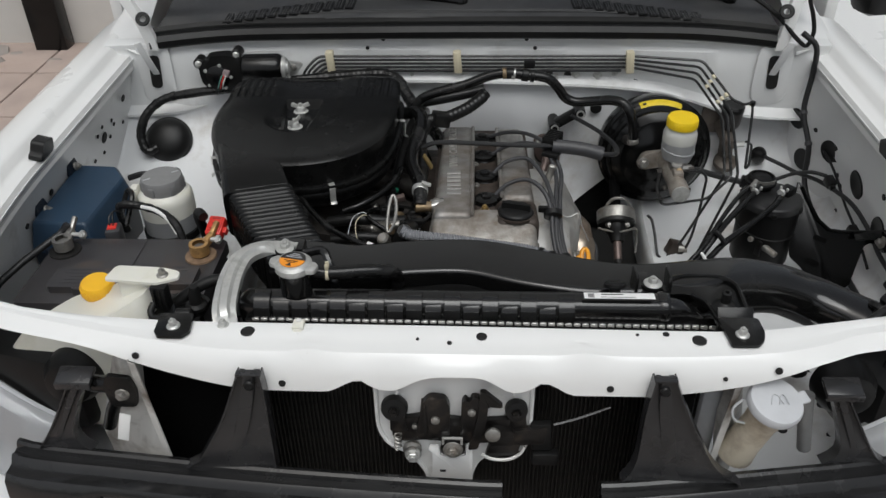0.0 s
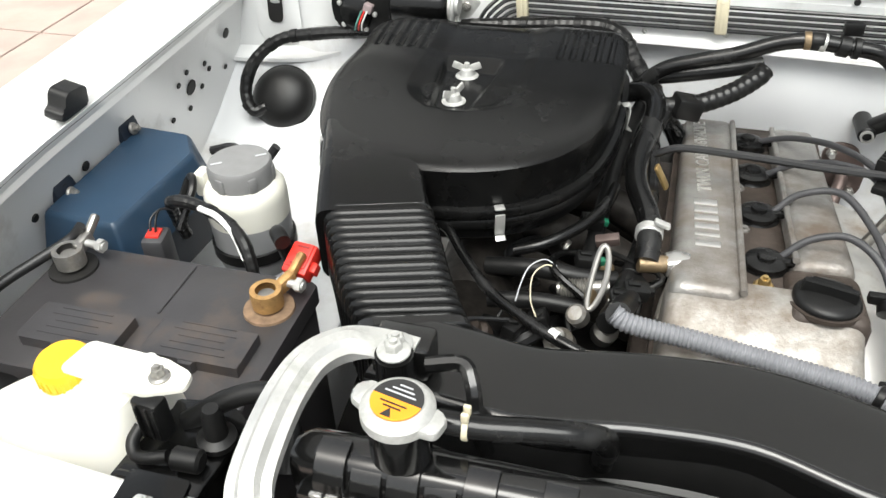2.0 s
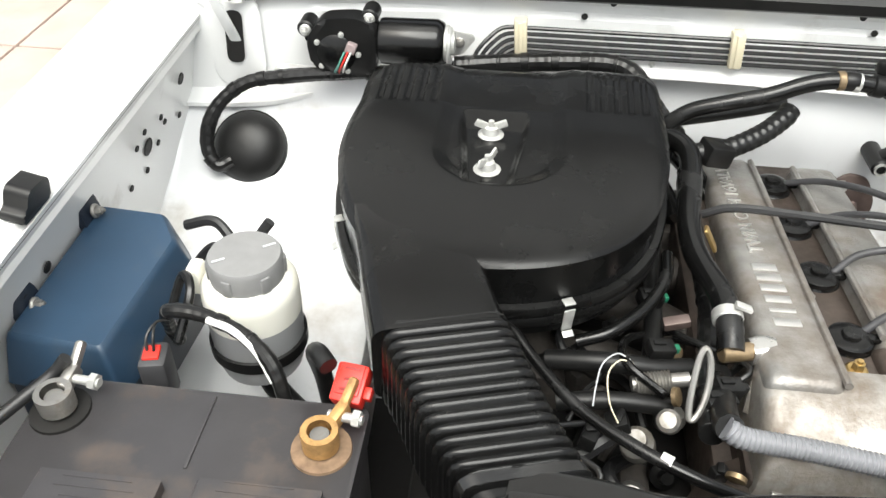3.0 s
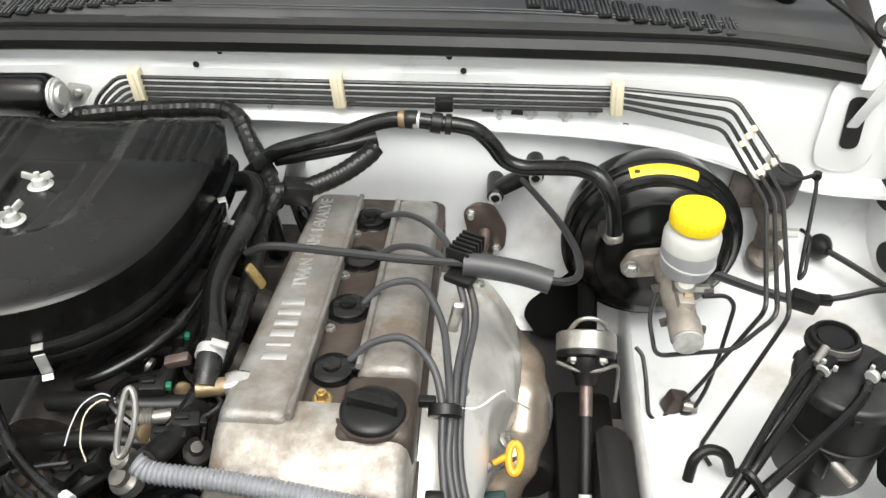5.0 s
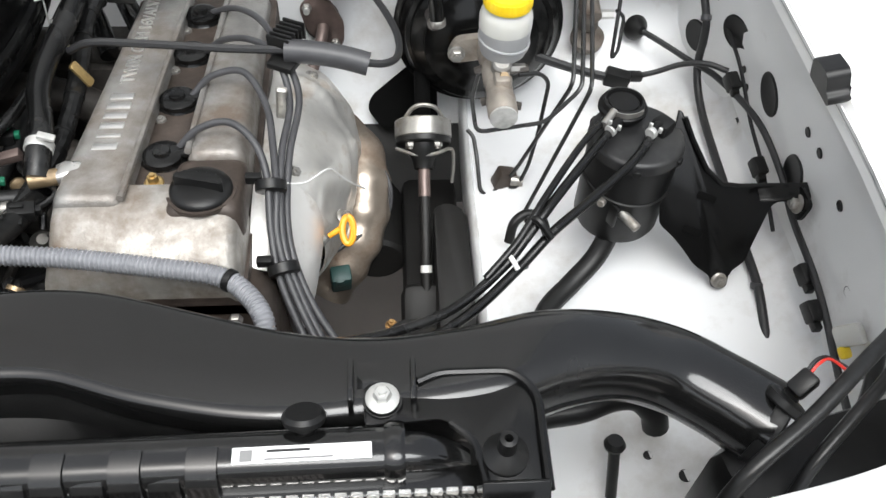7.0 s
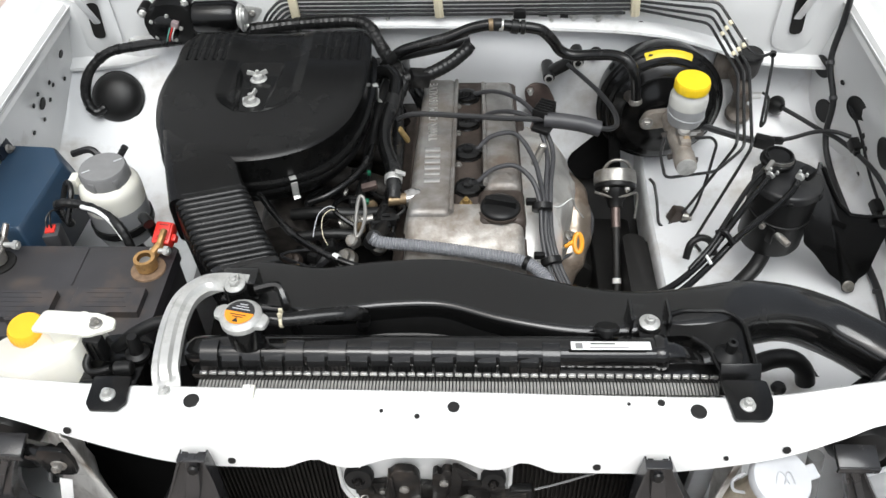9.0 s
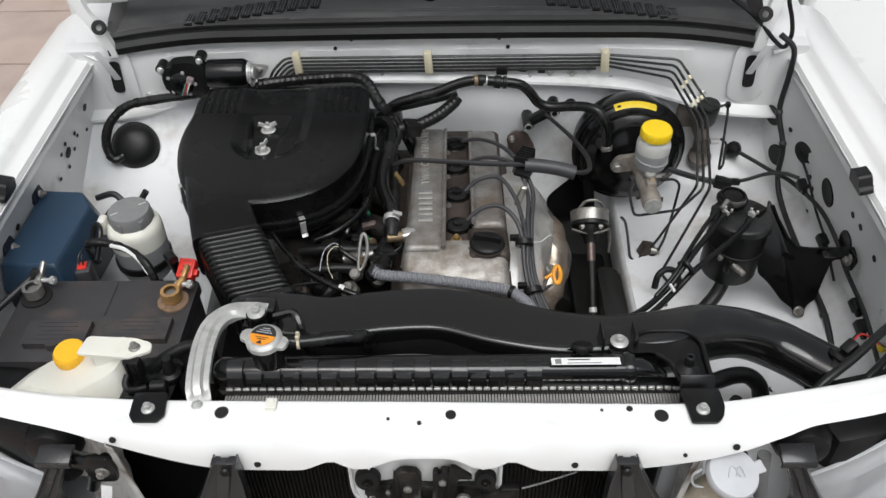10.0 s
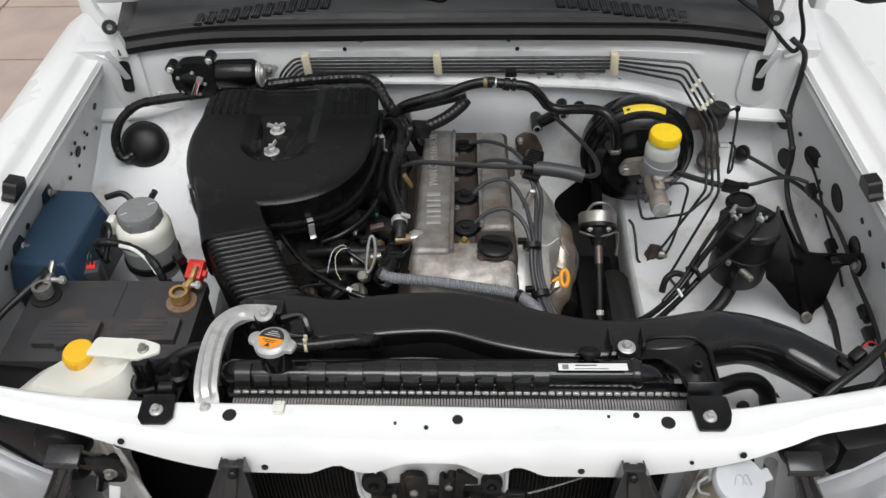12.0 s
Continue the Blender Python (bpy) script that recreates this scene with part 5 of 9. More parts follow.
rings = []
for i, c in enumerate(mid):
    w, h = bellows_size(i / 240)
    rings.append([c + side * x + up * z for x, z in fillet([(-w, -h), (w, -h), (w, h), (-w, h)], 0.016, 4)])
bellows = thing("intake_bellows", "black ribbed rubber bellows feeding the air cleaner", "air hose", (-0.25, 0.91, 0.87))
part("ribs", loft(B(), rings), LID, bellows, "", 70)
for i in (6, 204, 232):
    c = mid[i]
    t = (mid[i + 2] - mid[i - 2]).normalized()
    w, h = 0.0515 - 0.005 * i / 240, 0.0445 - 0.006 * i / 240
    part("collar", loft(B(), [[c + t * q + side * x + up * z for x, z in fillet([(-w + e, -h + e), (w - e, -h + e), (w - e, h - e), (-w + e, h - e)], 0.016, 4)] for q, e in ((-0.006, 0.002), (-0.004, 0), (0.004, 0), (0.006, 0.002))]), DUCT, bellows)

# ---- intake duct over the radiator ----
duct = thing("intake_duct", "long glossy black plastic intake duct across the radiator", "air duct", (0.15, 0.80, 0.88))
SPINE = [(-0.235, 0.836, 0.912, 0.040, 0.030), (-0.180, 0.828, 0.914, 0.041, 0.030), (-0.120, 0.820, 0.916, 0.040, 0.029), (-0.040, 0.832, 0.917, 0.040, 0.028), (0.040, 0.834, 0.917, 0.041, 0.028), (0.120, 0.812, 0.916, 0.043, 0.028), (0.200, 0.794, 0.913, 0.040, 0.030), (0.275, 0.793, 0.910, 0.035, 0.032), (0.350, 0.800, 0.908, 0.037, 0.037), (0.410, 0.820, 0.904, 0.036, 0.035), (0.465, 0.828, 0.895, 0.033, 0.033), (0.515, 0.824, 0.878, 0.033, 0.033), (0.555, 0.803, 0.870, 0.033, 0.033), (0.590, 0.776, 0.866, 0.034, 0.034)]
line = smooth_line([p[:3] for p in SPINE], 6)
size = smooth_line([(p[3], p[4], 0) for p in SPINE], 6)
rings = []
for i, (c, wh) in enumerate(zip(line, size)):
    t = (line[min(i + 1, len(line) - 1)] - line[max(i - 1, 0)]).normalized()
    side = Vector((0, 0, 1)).cross(t).normalized()
    up = t.cross(side)
    w, h = wh.x, wh.y
    r = between(c.x, [(0.10, 0.0095), (0.28, 0.016), (0.45, 0.029)])
    rings.append([c + side * x + up * z for x, z in fillet([(-w, -h), (w, -h), (w, h), (-w, h)], r, 6)])
part("channel", loft(B(), rings), DUCT, duct, "", 55)
end, tend = line[-1], (line[-1] - line[-3]).normalized()
part("mouth", lathe(B(), [(0.036, -0.008), (0.037, -0.006), (0.037, 0.004), (0.034, 0.006), (0.029, 0.004), (0.027, -0.006)], end, tend, 28), RUBBER, duct)
# raised front ridge of the duct, and the shroud that falls to the radiator
ridge = [(-0.195, 0.792), (-0.16, 0.786), (-0.12, 0.780), (-0.04, 0.794), (0.04, 0.792), (0.12, 0.768), (0.18, 0.757), (0.235, 0.756)]
rows = []
for p in smooth_line([(x, y, 0) for x, y in ridge], 4):
    rows.append([(p.x, p.y + 0.004, 0.924 - 0.05 * max(0, p.x)), (p.x, p.y - 0.002, 0.915 - 0.05 * max(0, p.x)), (p.x, p.y - 0.004, 0.895), (p.x, min(p.y - 0.006, 0.768), 0.880), (p.x, 0.752, 0.872), (p.x, 0.749, 0.83)])
part("shroud_face", sheet(B(), rows, 0.002), SEMI, duct)
seam = []
for c, wh, nx in zip(line, size, line[1:]):
    if c.x > 0.33:
        sd = Vector((0, 0, 1)).cross((nx - c).normalized()).normalized()
        seam.append(c - sd * (wh.x + 0.0005) - Vector((0, 0, 0.25 * wh.y)))
part("moulding_seam", tube(B(), seam, 0.0014, 6), DUCT, duct)
for x, y, z, h in ((-0.213, 0.792, 0.978, 0.05), (0.278, 0.767, 0.945, 0.03)):
    bm = lathe(B(), [(0.015, -h), (0.014, 0.0)], (x, y, z), (0, 0, 1), 20)
    box(bm, (x, y + 0.022, z - 0.018), (0.044, 0.03, 0.030), 0.004)
    boss = part("boss", bm, DUCT, duct)
    part("bolt", bolt(B(), (x, y, z + 0.002), (0, 0, 1), 0.0066, 0.0122), ZINC, boss)
for sgn in (-1, 1):
    part("boss_wall", box(B(), (0.278 + 0.022 * sgn, 0.776, 0.945), (0.004, 0.034, 0.032), 0.0015), DUCT, duct)
bm = tube(B(), smooth_line([(-0.190, 0.792, 0.972), (-0.165, 0.796, 0.975), (-0.155, 0.785, 0.968), (-0.148, 0.770, 0.945), (-0.14, 0.765, 0.925)], 5), 0.006, 8)
part("edge_lip", bm, DUCT, duct)

settle(duct, 0.005, 0.0, 0.0)

sensor = thing("temperature_sensor_plug", "small sensor plug in a rubber ring at the duct end", "sensor", (0.612, 0.775, 0.89))
part("ring", lathe(B(), [(0.016, 0), (0.018, 0.002), (0.018, 0.008), (0.012, 0.010)], (0.596, 0.778, 0.893), (0.6, 0.4, 0.7), 20), RUBBER, sensor)
part("plug", box(B(), (0.612, 0.790, 0.907), (0.022, 0.016, 0.016), 0.003, (0, -30, 30)), SEMI, sensor)
part("wire", tube(B(), smooth_line([(0.617, 0.795, 0.912), (0.626, 0.802, 0.918), (0.640, 0.808, 0.912), (0.66, 0.80, 0.90)], 5), 0.0013, 6), RED, sensor, "thin red wire")
part("wire", tube(B(), smooth_line([(0.615, 0.797, 0.910), (0.628, 0.808, 0.914), (0.645, 0.812, 0.906), (0.67, 0.80, 0.895)], 5), 0.0016, 6), WIRE, sensor)

# ---- radiator ----
rad = thing("radiator", "car radiator with a black plastic top tank and aluminium core", "radiator", (0.045, 0.70, 0.45))
sec = fillet([(0.706, 0.900), (0.742, 0.900), (0.742, 0.945), (0.732, 0.953), (0.712, 0.952), (0.705, 0.941)], 0.006, 4)
rings = []
for x, k in ((-0.262, 0.70), (-0.252, 0.93), (-0.20, 1.0), (0.03, 1.0), (0.20, 1.0), (0.274, 1.0), (0.280, 0.96)):
    dz = -0.012 * (x + 0.25) / 0.57
    dy = 0.012 * (x + 0.25) / 0.57
    rings.append([(x, 0.724 + (y - 0.724) * k + dy, 0.93 + (z - 0.93) * k + dz) for y, z in sec])
part("top_tank", loft(B(), rings), DUCT, rad, "glossy black plastic top tank")
for x0, x1, k0, k1, drop in ((0.276, 0.290, 1.12, 1.12, 0.0), (0.290, 0.336, 0.86, 0.52, 0.016)):
    rings = []
    for j in range(5):
        q = j / 4
        k, x = k0 + (k1 - k0) * q, x0 + (x1 - x0) * q
        k -= 0.06 * (j in (0, 4))
        rings.append([(x, 0.736 + (y - 0.724) * k, 0.918 + (z - 0.93) * k - drop * q * q) for y, z in sec])
    part("tank_flange" if drop == 0 else "tank_outlet", loft(B(), rings), DUCT, rad)
for i in range(17):
    x = -0.232 + 0.0243 * i
    k = (x + 0.25) / 0.57
    prof = [(0.698, 0.912), (0.698, 0.926), (0.700, 0.930), (0.701, 0.939), (0.704, 0.944), (0.708, 0.950), (0.714, 0.954), (0.726, 0.955), (0.726, 0.908)]
    rings = [[(x + dx, 0.712 + (y - 0.712) * q + 0.012 * k, 0.93 + (z - 0.93) * q - 0.014 * k - 0.003 * (i % 2)) for y, z in prof] for dx, q in ((-0.0108, 0.92), (-0.0100, 1.0), (0.0100, 1.0), (0.0108, 0.92))]
    part("tank_clip", loft(B(), rings), DUCT, rad)
tilt = math.degrees(math.atan2(-0.016, 0.59))
part("header_rail", box(B(), (0.048, 0.713, 0.906), (0.605, 0.020, 0.030), 0.003, (0, -tilt, 1.4)), DUCT, rad)
tab = box(B(), (0, 0, 0), (0.0088, 0.0040, 0.0058), 0.0006, (0, 0, 0), 1)
tab_mesh = finish("crimp_tab", tab, ALU)
for i in range(55):
    x = -0.240 + 0.0108 * i
    ob = new("crimp_tab", tab_mesh)
    ob.location = (x - 0.045, 0.6985 + 0.0235 * (x + 0.24) - 0.70, 0.9270 - 0.027 * (x + 0.24) - 0.45)
    ob.parent = rad
bm = box(B(), (0.048, 0.692, 0.655), (0.60, 0.030, 0.44), 0.002)
part("core", bm, FIN, rad, "dark fin core")
fin = finish("fin", box(B(), (0, 0, 0), (0.0027, 0.020, 0.052), 0), CORE)
for i in range(150):
    ob = new("fin", fin)
    x = -0.245 + 0.0040 * i
    ob.location = (x - 0.045, 0.690 + 0.0235 * (x + 0.24) - 0.70, 0.892 - 0.027 * (x + 0.24) - 0.45)
    ob.parent = rad
rib = finish("condenser_fin", box(B(), (0, 0, 0), (0.0016, 0.006, 0.40), 0), FIN)
for i in range(110):
    ob = new("condenser_fin", rib)
    ob.location = (-0.25 + 0.0054 * i - 0.045, 0.652 - 0.70, 0.72 - 0.45)
    ob.parent = rad
bm = lathe(B(), [(0.020, 0), (0.020, 0.022), (0.019, 0.032)], (-0.189, 0.727, 0.954), (0, 0, 1), 26)
part("filler_neck", bm, DUCT, rad)
bm = lathe(B(), [(0.021, 0), (0.0235, 0.003), (0.0235, 0.010), (0.021, 0.013), (0.018, 0.0145), (0.0, 0.015)], (-0.189, 0.727, 0.986), (0, 0, 1), 40, False)
for s in (1, -1):
    slab(bm, fillet([(-0.011, 0), (0.011, 0), (0.008, 0.014), (-0.008, 0.014)], 0.005), 0.006, pose(-0.189 + s * 0.017, 0.727 - s * 0.005, 0.990, 0, 0, -106 if s > 0 else 74), 0.002)
cap = part("cap", bm, ZINC, rad, "silver radiator cap with a warning sticker")
half = [(0.0165 * math.cos(a), 0.0165 * math.sin(a)) for a in [math.pi + math.pi * k / 20 for k in range(21)]]
part("sticker_lower", slab(B(), half, 0.0008, pose(-0.189, 0.727, 1.0012, 0, 0, -12)), ORANGE, cap, "orange half of the sticker")
part("sticker_upper", slab(B(), [(-x, -y) for x, y in half], 0.0008, pose(-0.189, 0.727, 1.0012, 0, 0, -12)), PRINT, cap, "black half of the sticker")
for k in range(3):
    part("print_bar", box(B(), (-0.188 + 0.001 * k, 0.731 + 0.0032 * k, 1.0024), (0.021 - 0.006 * k, 0.0010, 0.0005), 0, (0, 0, -12)), LTGREY, cap)
for k in range(2):
    part("print_bar", box(B(), (-0.190, 0.723 - 0.003 * k, 1.0024), (0.018 - 0.006 * k, 0.0009, 0.0005), 0, (0, 0, -12)), PRINT, cap)
slab_tri = slab(B(), [(-0.0035, -0.003), (0.0035, -0.003), (0, 0.0035)], 0.0005, pose(-0.1915, 0.716, 1.002, 0, 0, -12))
part("print_mark", slab_tri, PRINT, cap)
over = thing("overflow_hose", "black rubber hose with a pale clamp at the radiator neck", "hose", (-0.13, 0.735, 0.96))
part("tube", tube(B(), smooth_line([(-0.166, 0.722, 0.972), (-0.140, 0.724, 0.970), (-0.100, 0.732, 0.968), (-0.072, 0.740, 0.962), (-0.060, 0.752, 0.945), (-0.062, 0.76, 0.915)], 6), 0.0086, 14), HOSE, over)
part("clamp", lathe(B(), [(0.0088, 0), (0.0097, 0.001), (0.0097, 0.004), (0.0088, 0.005)], (-0.150, 0.7235, 0.970), (1, 0.08, 0), 18), CREAM, over, "pale clamp")
for q in (-0.003, 0.004):
    part("clamp_lug", box(B(), (-0.147, 0.722 + q, 0.9825), (0.005, 0.003, 0.008), 0.001), CREAM, over)
hose("reservoir_hose", [(-0.35, 0.735, 0.93), (-0.32, 0.748, 0.948), (-0.29, 0.755, 0.955), (-0.268, 0.738, 0.945), (-0.262, 0.715, 0.925)], 0.008, RUBBER, "black hose between reservoir and radiator")
sticker = thing("part_label", "white printed part label on the radiator tank", "label", (0.224, 0.729, 0.952))
part("paper", box(B(), (0.223, 0.725, 0.9508), (0.090, 0.0115, 0.001), 0.0004, (0, 1.3, 1.5)), LABEL, sticker)
part("print_bar", box(B(), (0.214, 0.7270, 0.9515), (0.028, 0.0018, 0.0005), 0, (0, 1.3, 1.5)), PRINT, sticker)
part("print_bar", box(B(), (0.221, 0.7215, 0.9515), (0.044, 0.0012, 0.0005), 0, (0, 1.3, 1.5)), GREYCAP, sticker)
part("print_block", box(B(), (0.187, 0.7235, 0.9521), (0.008, 0.008, 0.0005), 0, (0, 1.3, 1.5)), GREYCAP, sticker)
part("drain_knob", lathe(B(), [(0.007, 0), (0.007, 0.014), (0.0145, 0.016), (0.0150, 0.020), (0.0125, 0.023)], (0.222, 0.744, 0.930), (0, 0.5, 0.86), 22), SEMI, rad)

for ob in (rad, sticker):
    settle(ob, 0.008, -0.004, 0.011)
settle(over, 0.004, 0.018, 0.008)

# bright steel arm that ties the duct to the beam
arm = thing("duct_support_arm", "galvanised steel arm from the beam to the intake duct", "bracket", (-0.26, 0.70, 0.966))
line = smooth_line([(-0.258, 0.628, 0.969), (-0.262, 0.650, 0.969), (-0.267, 0.668, 0.978), (-0.270, 0.700, 0.984), (-0.271, 0.735, 0.986), (-0.266, 0.765, 0.987), (-0.250, 0.786, 0.986), (-0.228, 0.792, 0.984), (-0.200, 0.790, 0.983)], 6)
rings = []
for i, c in enumerate(line):
    t = (line[min(i + 1, len(line) - 1)] - line[max(i - 1, 0)]).normalized()
    side = t.cross(Vector((0, 0, 1))).normalized()
    up = side.cross(t)
    w = 0.0145
    s = i / (len(line) - 1)
    h = 0.006 * between(s, [(0.10, 0), (0.2, 1), (0.75, 1), (0.88, 0)])
    sec = [(-w, 0.0 - h), (-w, 0.002), (-w * 0.55, 0.002 + 0.2 * h), (-w * 0.3, 0.002 + 0.9 * h), (w * 0.3, 0.002 + 0.9 * h), (w * 0.55, 0.002 + 0.2 * h), (w, 0.002), (w, 0.0 - h), (w - 0.003, -0.001 - h), (w - 0.003, -0.001), (-w + 0.003, -0.001), (-w + 0.003, -0.001 - h)]
    rings.append([c + side * x + up * z for x, z in sec])
part("strip", loft(B(), rings), ZINC, arm)
part("bolt", bolt(B(), (-0.262, 0.641, 0.972), (0, 0, 1), 0.0052, 0.0082), ZINC, arm)
part("bolt", bolt(B(), (-0.213, 0.792, 0.9865), (0, 0, 1), 0.0066, 0.0122), ZINC, arm)

settle(arm, 0.004, 0.008, -0.008)

# black corner panel on the other side, with pin and foot
panel = thing("radiator_side_panel", "black steel panel with a rubber pin at the radiator's corner", "bracket", (0.33, 0.72, 0.93))
bm = slab(B(), fillet([(0.262, 0.785), (0.302, 0.783), (0.316, 0.790), (0.370, 0.790), (0.385, 0.772), (0.384, 0.700), (0.345, 0.695), (0.338, 0.740), (0.322, 0.756), (0.262, 0.752)], [0.004, 0.004, 0.006, 0.012, 0.012, 0.004, 0.004, 0.016, 0.012, 0.004]), 0.004, pose(0, 0, 0.938), 0.001)
part("plate", bm, BLACKSTEEL, panel)
bm = tube(B(), bent_line([(0.300, 0.784, 0.944), (0.316, 0.791, 0.944), (0.370, 0.791, 0.944), (0.386, 0.773, 0.944), (0.385, 0.700, 0.944)], 0.012), 0.0035, 8)
tube(bm, bent_line([(0.322, 0.752, 0.943), (0.338, 0.738, 0.943), (0.345, 0.700, 0.943)], 0.012), 0.003, 8)
part("rolled_edge", bm, BLACKSTEEL, panel)
bm = box(B(), (0.360, 0.686, 0.953), (0.044, 0.004, 0.036), 0.001, (-38, 0, 0))
part("step", bm, BLACKSTEEL, panel)
bm = slab(B(), fillet([(0.337, 0.622), (0.332, 0.672), (0.380, 0.672), (0.381, 0.646), (0.376, 0.630), (0.368, 0.622)], 0.004), 0.004, pose(0, 0, 0.9675), 0.001)
part("foot", bm, BLACKSTEEL, panel)
part("bolt", bolt(B(), (0.353, 0.640, 0.9715), (0, 0, 1), 0.0052, 0.0082), ZINC, panel)
part("pin", lathe(B(), [(0.016, 0), (0.016, 0.004), (0.011, 0.008), (0.0065, 0.012), (0.006, 0.026), (0.003, 0.027), (0.003, 0.018)], (0.358, 0.726, 0.941), (0, 0, 1), 20, False), RUBBER, panel)



settle(panel, 0.008, -0.003, 0.0)

# ---- engine ----
engine = thing("engine", "four cylinder engine with a stained cast aluminium cam cover", "engine", (0.06, 1.18, 0.45))


def cover_z(y):
    return 0.8925 - 0.115 * (y - 1.08)


rings = []
for y, dz, inset in [(0.945, -0.090, 0.0), (0.946, -0.062, 0.001), (0.950, -0.048, 0.003), (0.960, -0.038, 0.005), (0.978, -0.026, 0.006), (0.998, -0.012, 0.006), (1.018, -0.005, 0.006), (1.034, -0.005, 0.006)]:
    z = cover_z(y)
    sec = fillet([(-0.032, z - 0.105), (0.156, z - 0.105), (0.152 - inset, z + dz), (-0.028 + inset, z + dz)], [0.002, 0.002, 0.014, 0.014], 4)
    rings.append([(x, y, zz) for x, zz in sec])
part("cover_front", loft(B(), rings), CASTFRONT, engine, "pale cast aluminium cover front")
front_skirt = slab(B(), fillet([(-0.032, 0.950), (0.155, 0.950), (0.150, 1.43), (-0.024, 1.43)], 0.012), 0.06, pose(0, 0, 0.778), 0.004)
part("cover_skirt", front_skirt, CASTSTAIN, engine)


def lobe(name, outline, y_shift=0.0, depth=0.055, round_=0.012, mat=None):
    lo = fillet(outline, 0.012, 5)
    cx = sum(p[0] for p in lo) / len(lo)
    cy = sum(p[1] for p in lo) / len(lo)
    rings = []
    for dz, k in ((-depth, 0.0), (-0.012, 0.0), (-0.006, 0.002), (-0.002, 0.005), (0.0, 0.010)):
        ring = []
        for x, y in lo:
            d = Vector((x - cx, y - cy))
            kx = max(0, abs(d.x) - k) / max(abs(d.x), 1e-6)
            ky = max(0, abs(d.y) - k) / max(abs(d.y), 1e-6)
            ring.append((cx + d.x * kx, cy + d.y * ky, cover_z(y) + dz + y_shift))
        rings.append(ring)
    return part(name, loft(B(), rings), mat or CASTAL, engine)


lobe("inlet_bank", [(-0.022, 1.006), (0.045, 1.006), (0.045, 1.425), (-0.017, 1.425)])
lobe("exhaust_bank", [(0.091, 1.072), (0.148, 1.074), (0.143, 1.415), (0.089, 1.415)])
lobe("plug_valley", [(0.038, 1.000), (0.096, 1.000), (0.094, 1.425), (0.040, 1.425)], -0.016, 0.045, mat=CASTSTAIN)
lobe("filler_pad", [(0.080, 0.994), (0.152, 0.996), (0.151, 1.080), (0.082, 1.080)], -0.006, 0.04, mat=CASTSTAIN)
bm = tube(B(), [Vector((0.043, 1.010, cover_z(1.01) - 0.001)), Vector((0.043, 1.415, cover_z(1.415) - 0.001))], 0.0035, 8)
tube(bm, [Vector((0.093, 1.080, cover_z(1.08) - 0.001)), Vector((0.091, 1.405, cover_z(1.405) - 0.001))], 0.0035, 8)
part("valley_edge", bm, CASTAL, engine)
# raised lettering along the inlet bank; the maker's name stays plain bars
slope = math.degrees(math.atan(-0.115))
tilt_m = pose(0.012, 1.080, cover_z(1.080) + 0.0006, 0, 0, 91.5) @ pose(0, 0, 0, 0, -slope, 0)
for k in range(6):
    w = 0.011 if k != 1 else 0.005
    bm = box(B(), (0, 0, 0), (w, 0.024, 0.0018), 0.0006)
    bmesh.ops.transform(bm, matrix=tilt_m @ Matrix.Translation((0.008 + 0.0178 * k, 0, 0)), verts=bm.verts[:])
    part("name_bar", bm, LETTER, engine)
letters("TWIN CAM 16VALVE", 0.0215, pose(0.009, 1.203, cover_z(1.203) + 0.0008, 0, 0, 92) @ pose(0, 0, 0, 0, -slope, 0), 0.0008, LETTER, "raised_lettering", engine)

for k, y in enumerate((1.083, 1.182, 1.279, 1.371)):
    x = 0.067 - 0.02 * (y - 1.08)
    z = cover_z(y) - 0.019
    bm = lathe(B(), [(0.0225, 0), (0.0225, 0.004), (0.0205, 0.006), (0.0195, 0.008), (0.0200, 0.009), (0.0195, 0.013), (0.015, 0.0150), (0.009, 0.0155), (0.008, 0.019), (0.004, 0.0195)], (x, y, z), (0, 0, 1), 26)
    box(bm, (x + 0.020, y + 0.002, z + 0.011), (0.028, 0.010, 0.008), 0.004, (0, 0, 5))
    part("plug_boot", bm, HOSE, engine, "black rubber spark plug boot")
    if k:
        part("valley_bolt", bolt(B(), (x - 0.014, y - 0.030, z + 0.001), (0, 0, 1), 0.006, 0.009), STEEL, engine)
part("valley_bolt", bolt(B(), (0.064, 1.047, cover_z(1.047) - 0.015), (0, 0, 1), 0.0055, 0.0095, 0.007), BRASS, engine, "gold plated bolt")
oil = thing("oil_filler_cap", "black plastic oil filler cap with a raised grip bar", "oil cap", (0.114, 1.024, 0.888))
bm = lathe(B(), [(0.028, 0), (0.0293, 0.002), (0.0293, 0.007), (0.027, 0.010), (0.019, 0.0125), (0.0, 0.014)], (0.114, 1.024, 0.890), (0.04, 0.04, 1), 40, False)
part("disc", bm, SEMI, oil)
bm = slab(B(), fillet([(-0.025, -0.005), (0.025, -0.005), (0.020, 0.006), (-0.020, 0.006)], 0.004), 0.012, pose(0.114, 1.024, 0.900, -3, 2, -12), 0.003)
part("grip", bm, SEMI, oil)
for k in range(4):
    part("grip_rib", box(B(), (0.100 + 0.009 * k, 1.036 - 0.002 * k, 0.9025), (0.002, 0.014, 0.003), 0.0008, (0, 0, -12), 1), SEMI, oil)
bm = lathe(B(), [(0.0295, 0), (0.0325, 0.0), (0.0325, 0.004), (0.0295, 0.004)], (0.114, 1.024, 0.8895), (0, 0.08, 1), 36, False)
part("filler_rim", bm, CASTSTAIN, engine)
